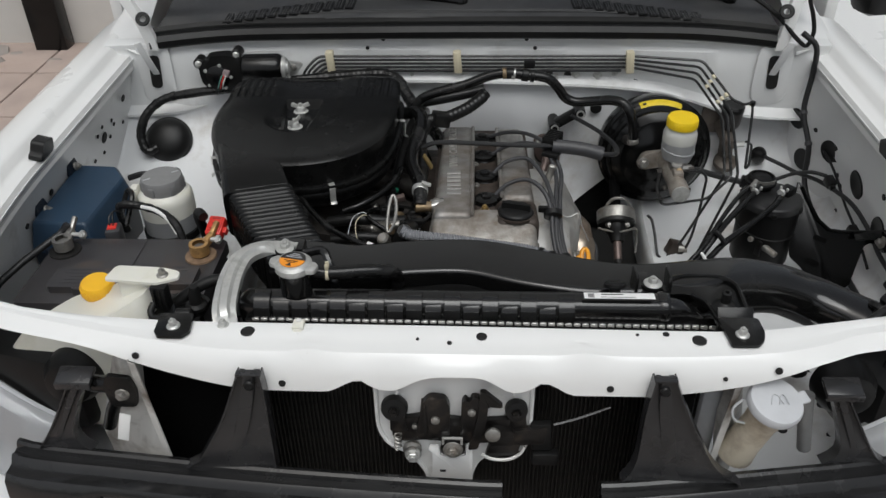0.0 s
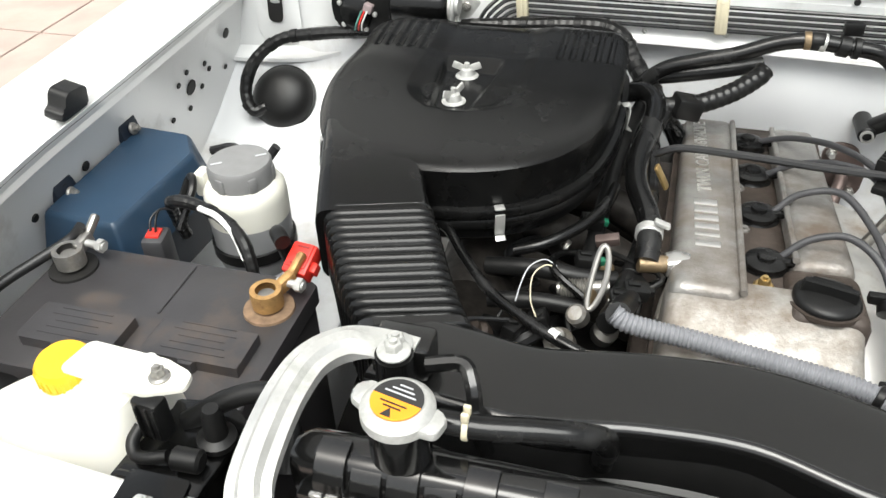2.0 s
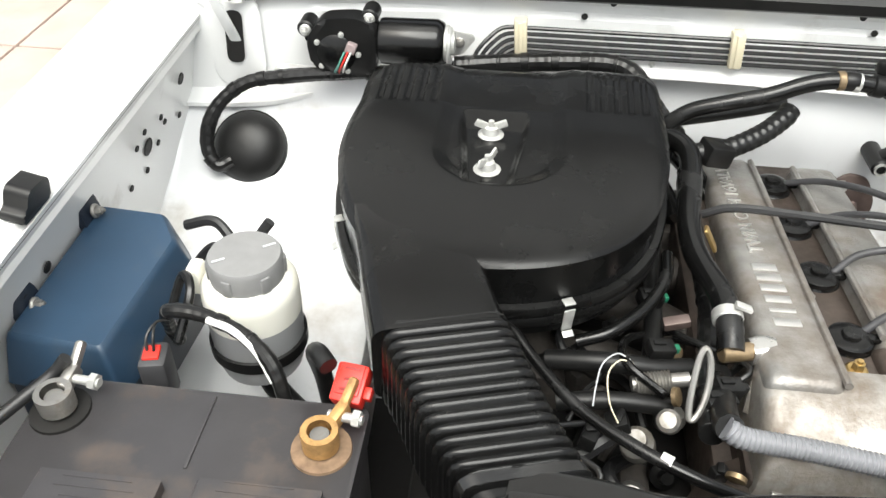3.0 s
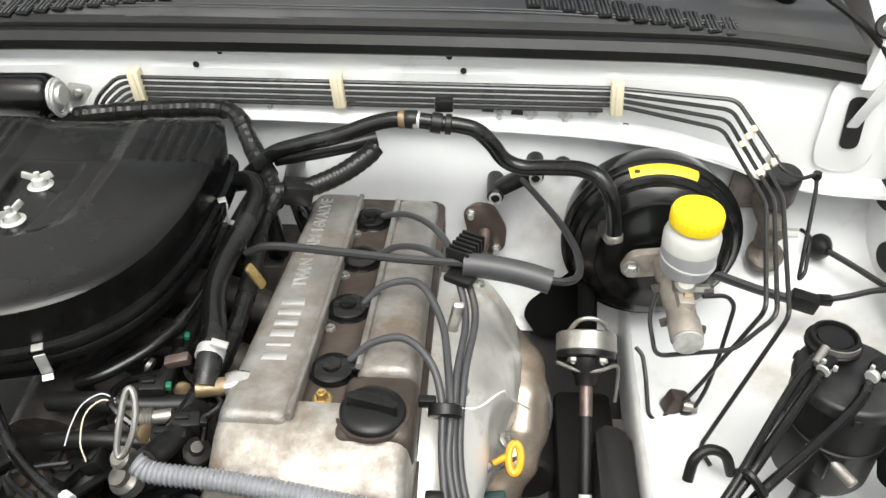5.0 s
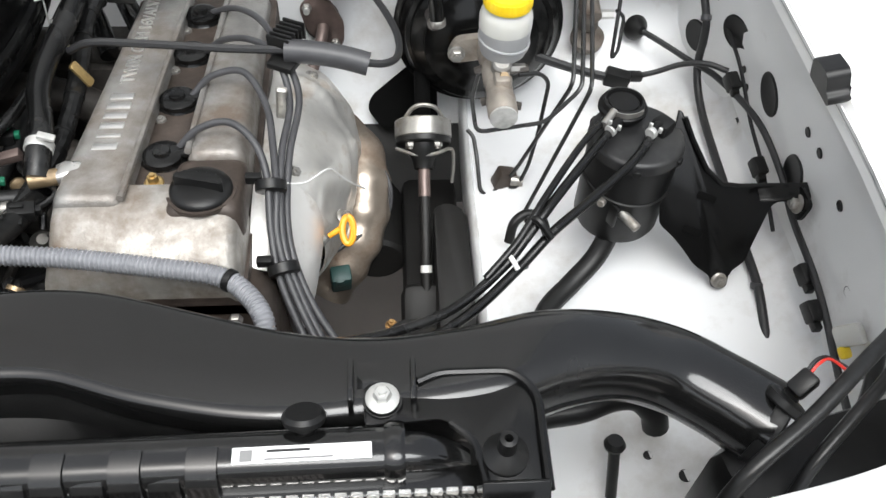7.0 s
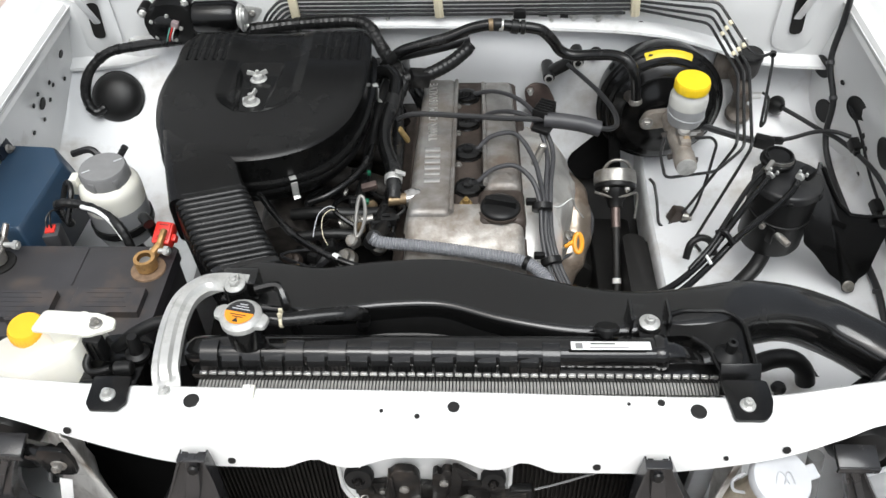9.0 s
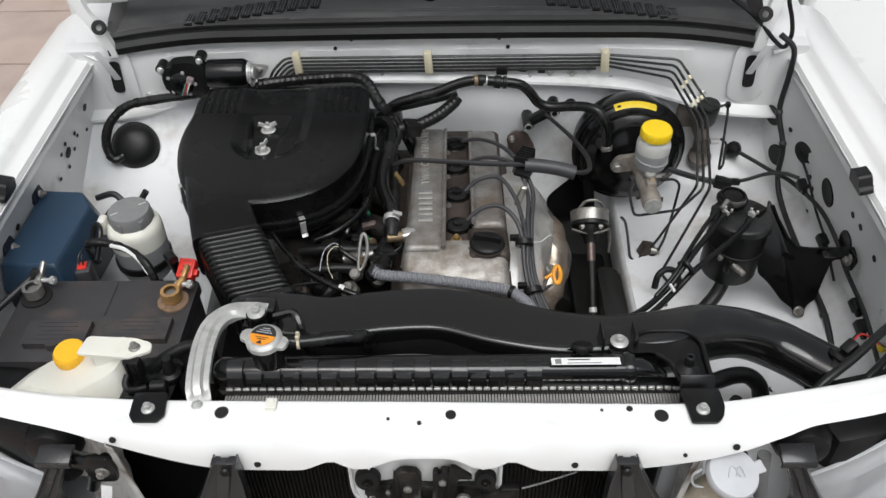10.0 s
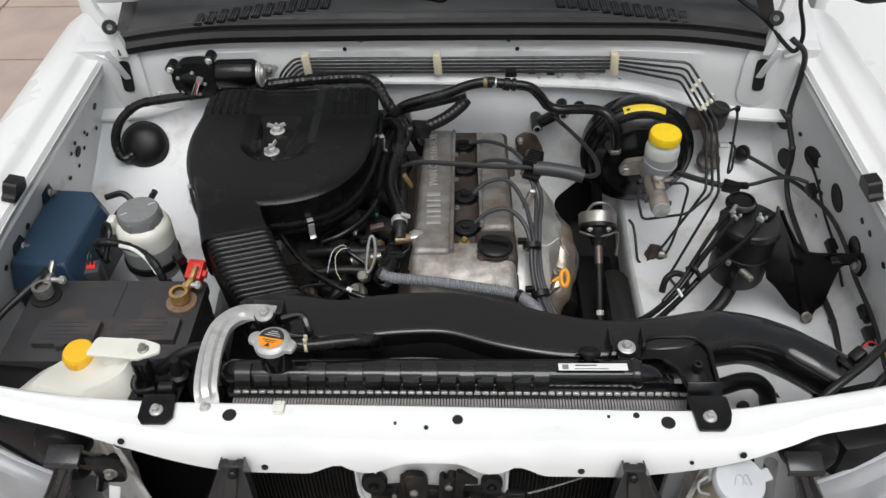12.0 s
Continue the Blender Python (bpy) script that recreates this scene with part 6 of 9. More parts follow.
# breather pipe stub and its hose
bm = cyl(B(), (-0.052, 1.046, 0.888), (-0.020, 1.054, 0.887), 0.0085, 0.0085, 18, 0.001)
part("breather_stub", bm, BRONZE, engine, "tarnished breather pipe stub")
rings = []
for t, w, h in ((0, 0.010, 0.009), (0.3, 0.011, 0.010), (0.7, 0.009, 0.007), (1.0, 0.005, 0.002)):
    c = Vector((-0.026, 1.053, 0.886)).lerp(Vector((0.003, 1.060, 0.891)), t)
    rings.append([c + Vector((-0.22 * y, y, z)) for y, z in fillet([(-w, -h), (w, -h), (w, h), (-w, h)], 0.005, 3)])
part("stub_boss", loft(B(), rings), ALU, engine)
part("stub_gusset", tube(B(), smooth_line([(-0.014, 1.048, 0.886), (-0.022, 1.030, 0.868), (-0.026, 1.015, 0.850)], 4), 0.004, 8), CASTAL, engine)
breather = thing("crankcase_hose", "thick black crankcase breather hose with a metal clip", "hose", (-0.06, 1.2, 0.90))
part("tube", tube(B(), smooth_line([(-0.100, 1.345, 0.925), (-0.078, 1.338, 0.932), (-0.063, 1.315, 0.930), (-0.064, 1.27, 0.924), (-0.072, 1.21, 0.918), (-0.070, 1.16, 0.915), (-0.054, 1.105, 0.914), (-0.050, 1.075, 0.910), (-0.050, 1.050, 0.898)], 6), 0.0120, 14), HOSE, breather)
part("clip", lathe(B(), [(0.0128, 0), (0.0136, 0.001), (0.0136, 0.010), (0.0128, 0.011)], (-0.051, 1.086, 0.911), (0.0, -1, -0.15), 22), ZINC, breather, "bright hose clip")
part("clip_ear", box(B(), (-0.040, 1.080, 0.924), (0.016, 0.008, 0.004), 0.001, (0, 20, 0)), ZINC, breather)

settle(breather, 0.006, -0.003, -0.008)

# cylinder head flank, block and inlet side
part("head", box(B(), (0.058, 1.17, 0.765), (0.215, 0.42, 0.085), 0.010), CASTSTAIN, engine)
part("block", box(B(), (0.06, 1.17, 0.60), (0.20, 0.42, 0.26), 0.02), GRIME, engine)
part("timing_cover", slab(B(), fillet([(-0.09, 0.50), (0.20, 0.50), (0.175, 0.80), (0.155, 0.83), (-0.035, 0.83), (-0.06, 0.78)], 0.02), 0.04, pose(0, 0.985, 0, 90, 0, 0), 0.006), CASTSTAIN, engine)
for x, z in ((-0.02, 0.80), (0.06, 0.79), (0.14, 0.80), (-0.05, 0.70), (0.165, 0.70)):
    part("cover_bolt", bolt(B(), (x, 0.943, z), (0, -1, 0), 0.007, 0.0), STEEL, engine)
for k in range(4):
    y = 1.085 + 0.093 * k
    bm = tube(B(), smooth_line([(-0.045, y, 0.775), (-0.10, y + 0.005, 0.80), (-0.16, y + 0.01 * (1.5 - k), 0.815), (-0.215, 1.20 + (y - 1.22) * 0.6, 0.80)], 6), 0.022, 14)
    part("inlet_runner", bm, GRIME, engine)
part("plenum", tube(B(), smooth_line([(-0.22, 1.05, 0.79), (-0.225, 1.2, 0.80), (-0.22, 1.34, 0.79)], 6), 0.045, 16), GRIME, engine)
part("throttle_body", lathe(B(), [(0.05, 0), (0.05, 0.04), (0.045, 0.045), (0.045, 0.09)], (-0.25, 1.20, 0.80), (0, 0, 1), 28), GRIME, engine)
# added dark block that hides the pale firewall so the gap stays dark
part("gap_filler", box(B(), (-0.13, 1.385, 0.66), (0.27, 0.11, 0.28), 0.03), GRIME, engine)
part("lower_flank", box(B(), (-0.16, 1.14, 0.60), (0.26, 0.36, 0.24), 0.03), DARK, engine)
rnd = random.Random(7)
for k in range(26):
    x, y = rnd.uniform(-0.24, -0.07), rnd.uniform(0.93, 1.12)
    z = rnd.uniform(0.72, 0.82)
    if k % 3 == 0:
        bm = lathe(B(), [(0.012, 0), (0.014, 0.004), (0.014, 0.018), (0.008, 0.022), (0.006, 0.03)], (x, y, z), (rnd.uniform(-1, 1), rnd.uniform(-1, 0), 0.8), 14)
        part("fitting", bm, rnd.choice([STEEL, GRIME, SEMI]), engine)
    elif k % 3 == 1:
        part("casting_lug", box(B(), (x, y, z - 0.02), (rnd.uniform(0.02, 0.045), rnd.uniform(0.02, 0.05), rnd.uniform(0.02, 0.04)), 0.005, (rnd.uniform(-20, 20), rnd.uniform(-20, 20), rnd.uniform(0, 90))), rnd.choice([GRIME, CASTSTAIN, SEMI]), engine)
    else:
        a = Vector((x, y, z))
        part("small_pipe", tube(B(), smooth_line([a, a + Vector((rnd.uniform(-0.05, 0.05), 0.03, 0.02)), a + Vector((rnd.uniform(-0.08, 0.08), 0.09, -0.02))], 5), rnd.uniform(0.004, 0.009), 8), rnd.choice([RUBBER, WIRE, GRIME]), engine)
part("front_boss", lathe(B(), [(0.022, 0), (0.022, 0.02), (0.015, 0.024), (0.014, 0.036)], (-0.160, 0.905, 0.80), (0.1, -0.5, 0.8), 20), GRIME, engine)
part("front_boss_bolt", bolt(B(), (-0.158, 0.888, 0.83), (0.1, -0.5, 0.8), 0.010, 0.0), STEEL, engine)
for x, y, z, mm in ((-0.100, 1.058, 0.874, GREEN), (-0.104, 1.125, 0.874, GREEN), (-0.062, 0.992, 0.886, SEMI), (-0.050, 1.010, 0.884, SEMI)):
    p = thing("sensor_connector", "black engine sensor connector" if mm is SEMI else "small black engine sensor connector with a green insert", "connector", (x, y, z - 0.01))
    part("body", box(B(), (x, y, z), (0.024, 0.016, 0.014), 0.002, (5, 10, 15)), SEMI, p)
    part("collar", box(B(), (x + 0.014, y + 0.003, z - 0.001), (0.006, 0.007, 0.007), 0.001, (5, 10, 15)), mm, p)
    part("latch", box(B(), (x - 0.002, y, z + 0.008), (0.012, 0.005, 0.004), 0.001, (5, 10, 15)), SEMI, p)
for k in range(3):
    part("plug_pin", box(B(), (-0.071 - 0.001 * k, 0.978 + 0.009 * k, 0.888), (0.003, 0.003, 0.003), 0.0008), GREYTIE, engine)
rnd = random.Random(21)
for k in range(22):
    x, y, z = rnd.uniform(-0.20, -0.045), rnd.uniform(0.915, 1.13), rnd.uniform(0.825, 0.868)
    kind = k % 4
    if kind == 0:
        bm = box(B(), (x, y, z), (rnd.uniform(0.012, 0.03), rnd.uniform(0.010, 0.02), 0.014), 0.002, (rnd.uniform(-25, 25), rnd.uniform(-25, 25), rnd.uniform(0, 90)))
        box(bm, (x, y, z + 0.008), (0.010, 0.006, 0.005), 0.001, (0, 0, rnd.uniform(0, 90)))
        part("loom_connector", bm, SEMI, engine)
    elif kind == 1:
        a = Vector((x, y, z))
        part("loom_wire", tube(B(), smooth_line([a, a + Vector((rnd.uniform(-0.04, 0.04), 0.02, 0.015)), a + Vector((rnd.uniform(-0.05, 0.05), 0.06, 0.004)), a + Vector((rnd.uniform(-0.05, 0.05), 0.10, -0.02))], 5), rnd.uniform(0.002, 0.0045), 8), rnd.choice([WIRE, TAPE, HOSE]), engine)
    elif kind == 2:
        bm = lathe(B(), [(0.006, 0), (0.0085, 0.001), (0.0085, 0.005), (0.006, 0.006)], (x, y, z), (rnd.uniform(-1, 1), rnd.uniform(-1, 1), 0.3), 14)
        part("small_clamp", bm, rnd.choice([STEEL, BRONZE, ZINC]), engine)
    else:
        part("casting_boss", lathe(B(), [(0.016, 0), (0.015, 0.012), (0.010, 0.016), (0.009, 0.022)], (x, y, z - 0.03), (rnd.uniform(-0.4, 0.4), -0.4, 1), 16), rnd.choice([GRIME, CASTSTAIN, STEEL]), engine)
# throttle wheel and its arm
lever_top, lever_low = Vector((-0.085, 1.001, 0.946)), Vector((-0.093, 0.959, 0.891))
ey = (lever_top - lever_low).normalized()
ex = Vector((0.95, 0.10, 0.0))
ex = (ex - ey * ex.dot(ey)).normalized()
ez = ex.cross(ey)
lc = (lever_top + lever_low) / 2
LEV = Matrix(((ex.x, ey.x, ez.x, lc.x), (ex.y, ey.y, ez.y, lc.y), (ex.z, ey.z, ez.z, lc.z), (0, 0, 0, 1)))
loop = [LEV @ Vector((0.006 + 0.0062 * math.cos(a) - 0.002 * math.sin(a) ** 2, 0.029 * math.sin(a), 0.0)) for a in [2 * math.pi * k / 28 for k in range(29)]]
part("throttle_lever", tube(B(), loop, 0.0028, 8), STEEL, engine, "dull metal throttle lever")
part("throttle_pivot", cyl(B(), (-0.125, 1.028, 0.858), (-0.075, 1.036, 0.862), 0.007, None, 12), STEEL, engine)
part("pivot_spring", tube(B(), densify([Vector((-0.122, 1.028, 0.858)), Vector((-0.092, 1.033, 0.860))], 80), ribbed(10, 0.0012, 0.010), 10), STEEL, engine)
part("lever_plate", box(B(), (-0.084, 1.088, 0.880), (0.024, 0.010, 0.010), 0.001, (10, -12, 8)), MAUVE, engine, "stained brown bracket plate")
part("spring_cap", lathe(B(), [(0.008, 0), (0.010, 0.002), (0.010, 0.014), (0.007, 0.017)], (-0.096, 0.985, 0.862), (-0.3, -0.5, 0.8), 16), STEEL, engine)
hose("throttle_cable", [(-0.247, 1.040, 0.908), (-0.232, 1.025, 0.912), (-0.212, 1.000, 0.905), (-0.175, 0.958, 0.900), (-0.130, 0.925, 0.900), (-0.09, 0.908, 0.895), (-0.05, 0.905, 0.88), (-0.02, 0.91, 0.86)], 0.0052, HOSE, "black throttle cable across the inlet side", "cable")
hose("white_cable_band", [(-0.116, 0.9195, 0.8995), (-0.108, 0.9155, 0.899)], 0.0058, GREYTIE, "white tape band on the cable", "cable", 10, 2)
hose("white_sensor_wire", [(-0.128, 1.040, 0.876), (-0.140, 1.040, 0.882), (-0.153, 1.028, 0.880), (-0.158, 1.010, 0.872), (-0.160, 0.995, 0.862)], 0.0007, LTGREY, "thin white sensor wire", "wire", 5)
hose("cream_sensor_wire", [(-0.126, 1.036, 0.876), (-0.138, 1.034, 0.880), (-0.148, 1.020, 0.876), (-0.146, 0.998, 0.865), (-0.138, 0.985, 0.855)], 0.0007, CREAM, "thin cream sensor wire", "wire", 5)
hose("vacuum_hose", [(-0.175, 1.060, 0.872), (-0.145, 1.068, 0.880), (-0.112, 1.098, 0.886), (-0.092, 1.135, 0.890), (-0.086, 1.175, 0.888)], 0.0062, HOSE, "black rubber vacuum hose under the air cleaner")
hose("injector_rail", [(-0.20, 1.050, 0.856), (-0.150, 1.044, 0.866), (-0.105, 1.046, 0.862), (-0.070, 1.055, 0.856)], 0.0095, RUBBER, "black fuel hose along the inlet side")
hose("injector_hose", [(-0.19, 1.010, 0.846), (-0.14, 1.012, 0.852), (-0.09, 1.014, 0.848)], 0.0085, RUBBER, "black coolant hose along the inlet side")
bm = slab(B(), fillet([(-0.006, -0.015), (0.006, -0.015), (0.006, 0.015), (-0.006, 0.015)], 0.003), 0.003, pose(-0.040, 1.210, 0.885, 60, 0, 80), 0.0008)
part("gold_bracket", bm, BRASS, engine, "gold plated bracket")
part("pale_bracket", box(B(), (-0.062, 1.240, 0.905), (0.014, 0.005, 0.014), 0.001, (0, 0, 10)), CREAM, engine)
part("cable_carrier", tube(B(), smooth_line([(-0.050, 1.040, 0.866), (-0.054, 1.015, 0.876), (-0.058, 0.985, 0.886), (-0.062, 0.960, 0.898), (-0.062, 0.950, 0.905)], 5), 0.0115, 10), TAPE, engine)
conduit = thing("wiring_conduit", "grey corrugated wiring conduit in front of the engine", "conduit", (0.06, 0.94, 0.87))
line = densify(smooth_line([(-0.066, 0.948, 0.908), (-0.050, 0.944, 0.902), (0.005, 0.946, 0.893), (0.084, 0.938, 0.887), (0.140, 0.930, 0.882), (0.165, 0.912, 0.880), (0.180, 0.890, 0.876), (0.184, 0.872, 0.868)], 10), 720)
part("sleeve", tube(B(), line, ribbed(72, 0.0007, 0.0088), 12), CONDUIT, conduit, "", 60)
for i in (540,):
    p, q = line[i], line[i + 10]
    part("tie", lathe(B(), [(0.0098, 0), (0.0106, 0.001), (0.0106, 0.006), (0.0098, 0.007)], p, q - p, 16), SEMI, conduit)
hose("duct_edge_pipe", [(-0.025, 0.925, 0.86), (0.03, 0.918, 0.855), (0.09, 0.912, 0.85)], 0.004, STEEL, "thin bright pipe under the conduit", "pipe", 8)

# ignition leads, their clips and the long vacuum pipe
LEADS = [
    [(0.080, 1.093, 0.883), (0.103, 1.100, 0.903), (0.135, 1.098, 0.913), (0.161, 1.075, 0.906), (0.173, 1.045, 0.887), (0.176, 1.005, 0.858), (0.186, 0.960, 0.830), (0.215, 0.900, 0.800), (0.235, 0.860, 0.800)],
    [(0.079, 1.186, 0.873), (0.103, 1.194, 0.894), (0.140, 1.185, 0.906), (0.166, 1.140, 0.897), (0.176, 1.085, 0.890), (0.181, 1.040, 0.877), (0.182, 1.000, 0.855), (0.196, 0.955, 0.830), (0.225, 0.900, 0.800), (0.250, 0.860, 0.790)],
    [(0.079, 1.279, 0.863), (0.107, 1.270, 0.886), (0.143, 1.235, 0.911), (0.173, 1.200, 0.916), (0.189, 1.150, 0.894), (0.184, 1.075, 0.884), (0.187, 1.000, 0.852), (0.205, 0.950, 0.820), (0.240, 0.890, 0.790), (0.270, 0.860, 0.780)],
    [(0.076, 1.371, 0.854), (0.109, 1.345, 0.877), (0.146, 1.285, 0.904), (0.175, 1.215, 0.918), (0.198, 1.160, 0.895), (0.191, 1.080, 0.880), (0.192, 1.005, 0.848), (0.213, 0.950, 0.815), (0.250, 0.900, 0.790), (0.285, 0.870, 0.770)],
]
for pts in LEADS:
    tagged(hose("ignition_lead", pts, 0.0038, GREYRUB, "grey black ignition lead over the cam cover", "cable"), group="ignition leads")
hose("coil_lead_sleeve", [(0.185, 1.195, 0.926), (0.215, 1.192, 0.925), (0.245, 1.188, 0.922), (0.272, 1.184, 0.916)], 0.0125, GREYRUB, "thick grey rubber sleeve on the wiring", "cable", 14)
hose("coil_lead", [(0.266, 1.186, 0.917), (0.288, 1.190, 0.912), (0.303, 1.212, 0.905), (0.304, 1.260, 0.897), (0.288, 1.330, 0.886), (0.266, 1.400, 0.872), (0.248, 1.455, 0.860)], 0.0042, WIRE, "thin black lead to the bulkhead sensor", "cable", 8)
hose("long_vacuum_pipe", [(-0.050, 1.225, 0.905), (-0.02, 1.222, 0.918), (0.05, 1.212, 0.922), (0.12, 1.202, 0.924), (0.185, 1.196, 0.926)], 0.0045, WIRE, "thin black pipe crossing the cam cover", "pipe", 8)
comb = thing("lead_comb", "black plastic comb holding the ignition leads", "cable clip", (0.180, 1.20, 0.90))
for k in range(6):
    part("tooth", box(B(), (0.178 + 0.003 * k, 1.212 + 0.006 * k - 0.015, 0.931), (0.026, 0.0030, 0.020), 0.001, (0, 0, -25)), SEMI, comb)
part("back", box(B(), (0.186, 1.196, 0.915), (0.030, 0.040, 0.008), 0.002, (0, 0, -25)), SEMI, comb)
part("stay", box(B(), (0.178, 1.165, 0.880), (0.012, 0.008, 0.07), 0.003, (25, 8, 0)), STEEL, comb)
for p, d in (((0.176, 1.045, 0.884), (0.05, -1, -0.6)), ((0.187, 0.975, 0.842), (0.3, -1, -0.6))):
    clip = thing("lead_clip", "small black clip round the ignition leads", "cable clip", p)
    part("band", lathe(B(), [(0.014, 0), (0.0155, 0.001), (0.0155, 0.010), (0.014, 0.011)], p, d, 18), SEMI, clip)
    part("latch", box(B(), (p[0] - 0.016, p[1], p[2] + 0.004), (0.016, 0.009, 0.010), 0.002), SEMI, clip)
# exhaust side: shields, oxygen sensor, dipstick
def shield_skin(y0, y1, n, reach, top, low, dents):
    """A bulging skin that starts at the head and curls under; reach, top and low are tables along y."""
    rows = []
    for i in range(n + 1):
        y = y0 + (y1 - y0) * i / n
        xm, zt, zl = between(y, reach), between(y, top), between(y, low)
        row = []
        for k in range(25):
            a = math.pi * (0.5 - k / 24)
            x = 0.152 + (xm - 0.152) * max(0.0, math.cos(a)) ** 0.75
            z = (zt + zl) / 2 + (zt - zl) / 2 * math.sin(a)
            w = dents * (math.sin(31 * y + 5.1 * a) * 0.5 + (1 - 2 * abs(math.sin(27 * y - 2.3 * a))) * 0.45 + (1 - 2 * abs(math.sin(44 * y + 3.1 * a + 1))) * 0.3) * math.cos(a)
            crease = dents * 1.2 * math.exp(-((y - 1.215 - 0.05 * a) / 0.010) ** 2)
            row.append((x + w + crease * math.cos(a), y, z + w * 0.7 + crease * math.sin(a)))
        rows.append(row)
    return sheet(B(), rows, 0.0014)


shield = thing("exhaust_heat_shield", "crumpled stained steel heat shield over the exhaust", "heat shield", (0.21, 1.18, 0.62))
part("shell", shield_skin(1.075, 1.365, 87, [(1.07, 0.216), (1.14, 0.236), (1.22, 0.248), (1.30, 0.250), (1.365, 0.205)], [(1.07, 0.825), (1.2, 0.832), (1.30, 0.815), (1.365, 0.79)], [(1.07, 0.66), (1.2, 0.60), (1.365, 0.62)], 0.006), SHIELD, shield)
bm = tube(B(), smooth_line([(0.215, 1.320, 0.690), (0.243, 1.295, 0.680), (0.254, 1.250, 0.658), (0.248, 1.210, 0.628), (0.228, 1.180, 0.596), (0.20, 1.160, 0.56)], 7), lambda s: 0.040 - 0.004 * s + 0.002 * math.sin(40 * s), 20)
part("downpipe_cover", bm, BURNT, shield, "heat stained steel downpipe elbow")
for p in ((0.196, 1.305, 0.802), (0.186, 1.12, 0.818), (0.236, 1.13, 0.735)):
    part("shield_bolt", bolt(B(), p, (0.6, -0.2, 0.8), 0.006, 0.010), STEEL, shield)
small = thing("front_heat_shield", "pale galvanised shield at the engine's front corner", "heat shield", (0.18, 1.02, 0.75))
part("shell", shield_skin(0.985, 1.082, 20, [(0.985, 0.196), (1.03, 0.212), (1.082, 0.218)], [(0.985, 0.822), (1.04, 0.846), (1.082, 0.852)], [(0.98, 0.66), (1.09, 0.70)], 0.0008), GALV, small)
o2 = thing("oxygen_sensor", "brass coloured oxygen sensor with a dark lead", "sensor", (0.255, 1.305, 0.655))
bm = cyl(B(), (0.262, 1.246, 0.704), (0.304, 1.234, 0.706), 0.0068, 0.006, 12)
lathe(bm, [(0.011, 0), (0.011, 0.007)], (0.270, 1.244, 0.7045), (1, -0.35, -0.04), 6)
for k in range(3):
    lathe(bm, [(0.0066, 0), (0.0082, 0.001), (0.0066, 0.002)], (0.282 + 0.006 * k, 1.240 - 0.002 * k, 0.705), (1, -0.35, -0.04), 12)
part("body", bm, BRONZE, o2)
part("flange", lathe(B(), [(0.024, 0), (0.024, 0.003)], (0.266, 1.245, 0.7035), (1, -0.45, 0.30), 26), VOIDBLACK, o2)
part("flange_ring", lathe(B(), [(0.023, 0), (0.026, 0.001), (0.026, 0.004), (0.023, 0.004)], (0.2655, 1.245, 0.7035), (1, -0.45, 0.30), 26, False), ZINC, o2)
part("lead", tube(B(), smooth_line([(0.304, 1.234, 0.706), (0.316, 1.228, 0.704), (0.324, 1.210, 0.685), (0.318, 1.19, 0.66), (0.295, 1.16, 0.665), (0.262, 1.135, 0.665), (0.232, 1.122, 0.650)], 6), 0.0036, 8), GREYRUB, o2)
settle(o2, -0.032, 0.028, -0.022)
hose("bright_wire", [(0.182, 1.045, 0.882), (0.205, 1.065, 0.86), (0.228, 1.10, 0.845), (0.240, 1.13, 0.80), (0.262, 1.17, 0.74)], 0.0012, WHITEWIRE, "thin bright wire tied to the leads", "wire", 5)
dip = thing("dipstick", "orange ring handled engine dipstick", "dipstick", (0.235, 1.07, 0.74))
line = [Vector((0.2435, 1.083, 0.765)) + Vector((0.0062 * math.sin(a), 0.0112 * math.cos(a), 0.0098 * math.cos(a))) for a in [2 * math.pi * k / 24 for k in range(25)]]
part("ring_handle", tube(B(), line, 0.0040, 8, False), DIPORANGE, dip)
part("collar", cyl(B(), (0.235, 1.084, 0.766), (0.222, 1.079, 0.760), 0.0036, 0.003, 10), DIPORANGE, dip)
part("tube", tube(B(), smooth_line([(0.220, 1.079, 0.759), (0.195, 1.06, 0.735), (0.175, 1.04, 0.69), (0.17, 1.04, 0.62)], 5), 0.0045, 8), STEEL, dip)
grn = thing("green_connector", "dark green electrical connector beside the exhaust", "connector", (0.225, 1.12, 0.60))
part("housing", box(B(), (0.226, 1.125, 0.622), (0.026, 0.022, 0.045), 0.003, (20, 0, 10)), DKGREEN, grn)
part("tab", box(B(), (0.226, 1.112, 0.63), (0.010, 0.006, 0.02), 0.001, (20, 0, 10)), DKGREEN, grn)
mountp = thing("engine_mount", "grimy engine mount and starter beside the chassis rail", "engine mount", (0.29, 1.10, 0.45))
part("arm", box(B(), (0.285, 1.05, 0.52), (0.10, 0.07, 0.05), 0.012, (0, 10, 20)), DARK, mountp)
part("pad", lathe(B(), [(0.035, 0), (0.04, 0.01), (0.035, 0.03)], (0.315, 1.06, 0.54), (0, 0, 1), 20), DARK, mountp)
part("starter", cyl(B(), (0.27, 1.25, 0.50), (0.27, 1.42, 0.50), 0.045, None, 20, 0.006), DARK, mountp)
part("rust_spot", bolt(B(), (0.29, 1.10, 0.548), (0, 0, 1), 0.006, 0.009), COPPER, mountp)
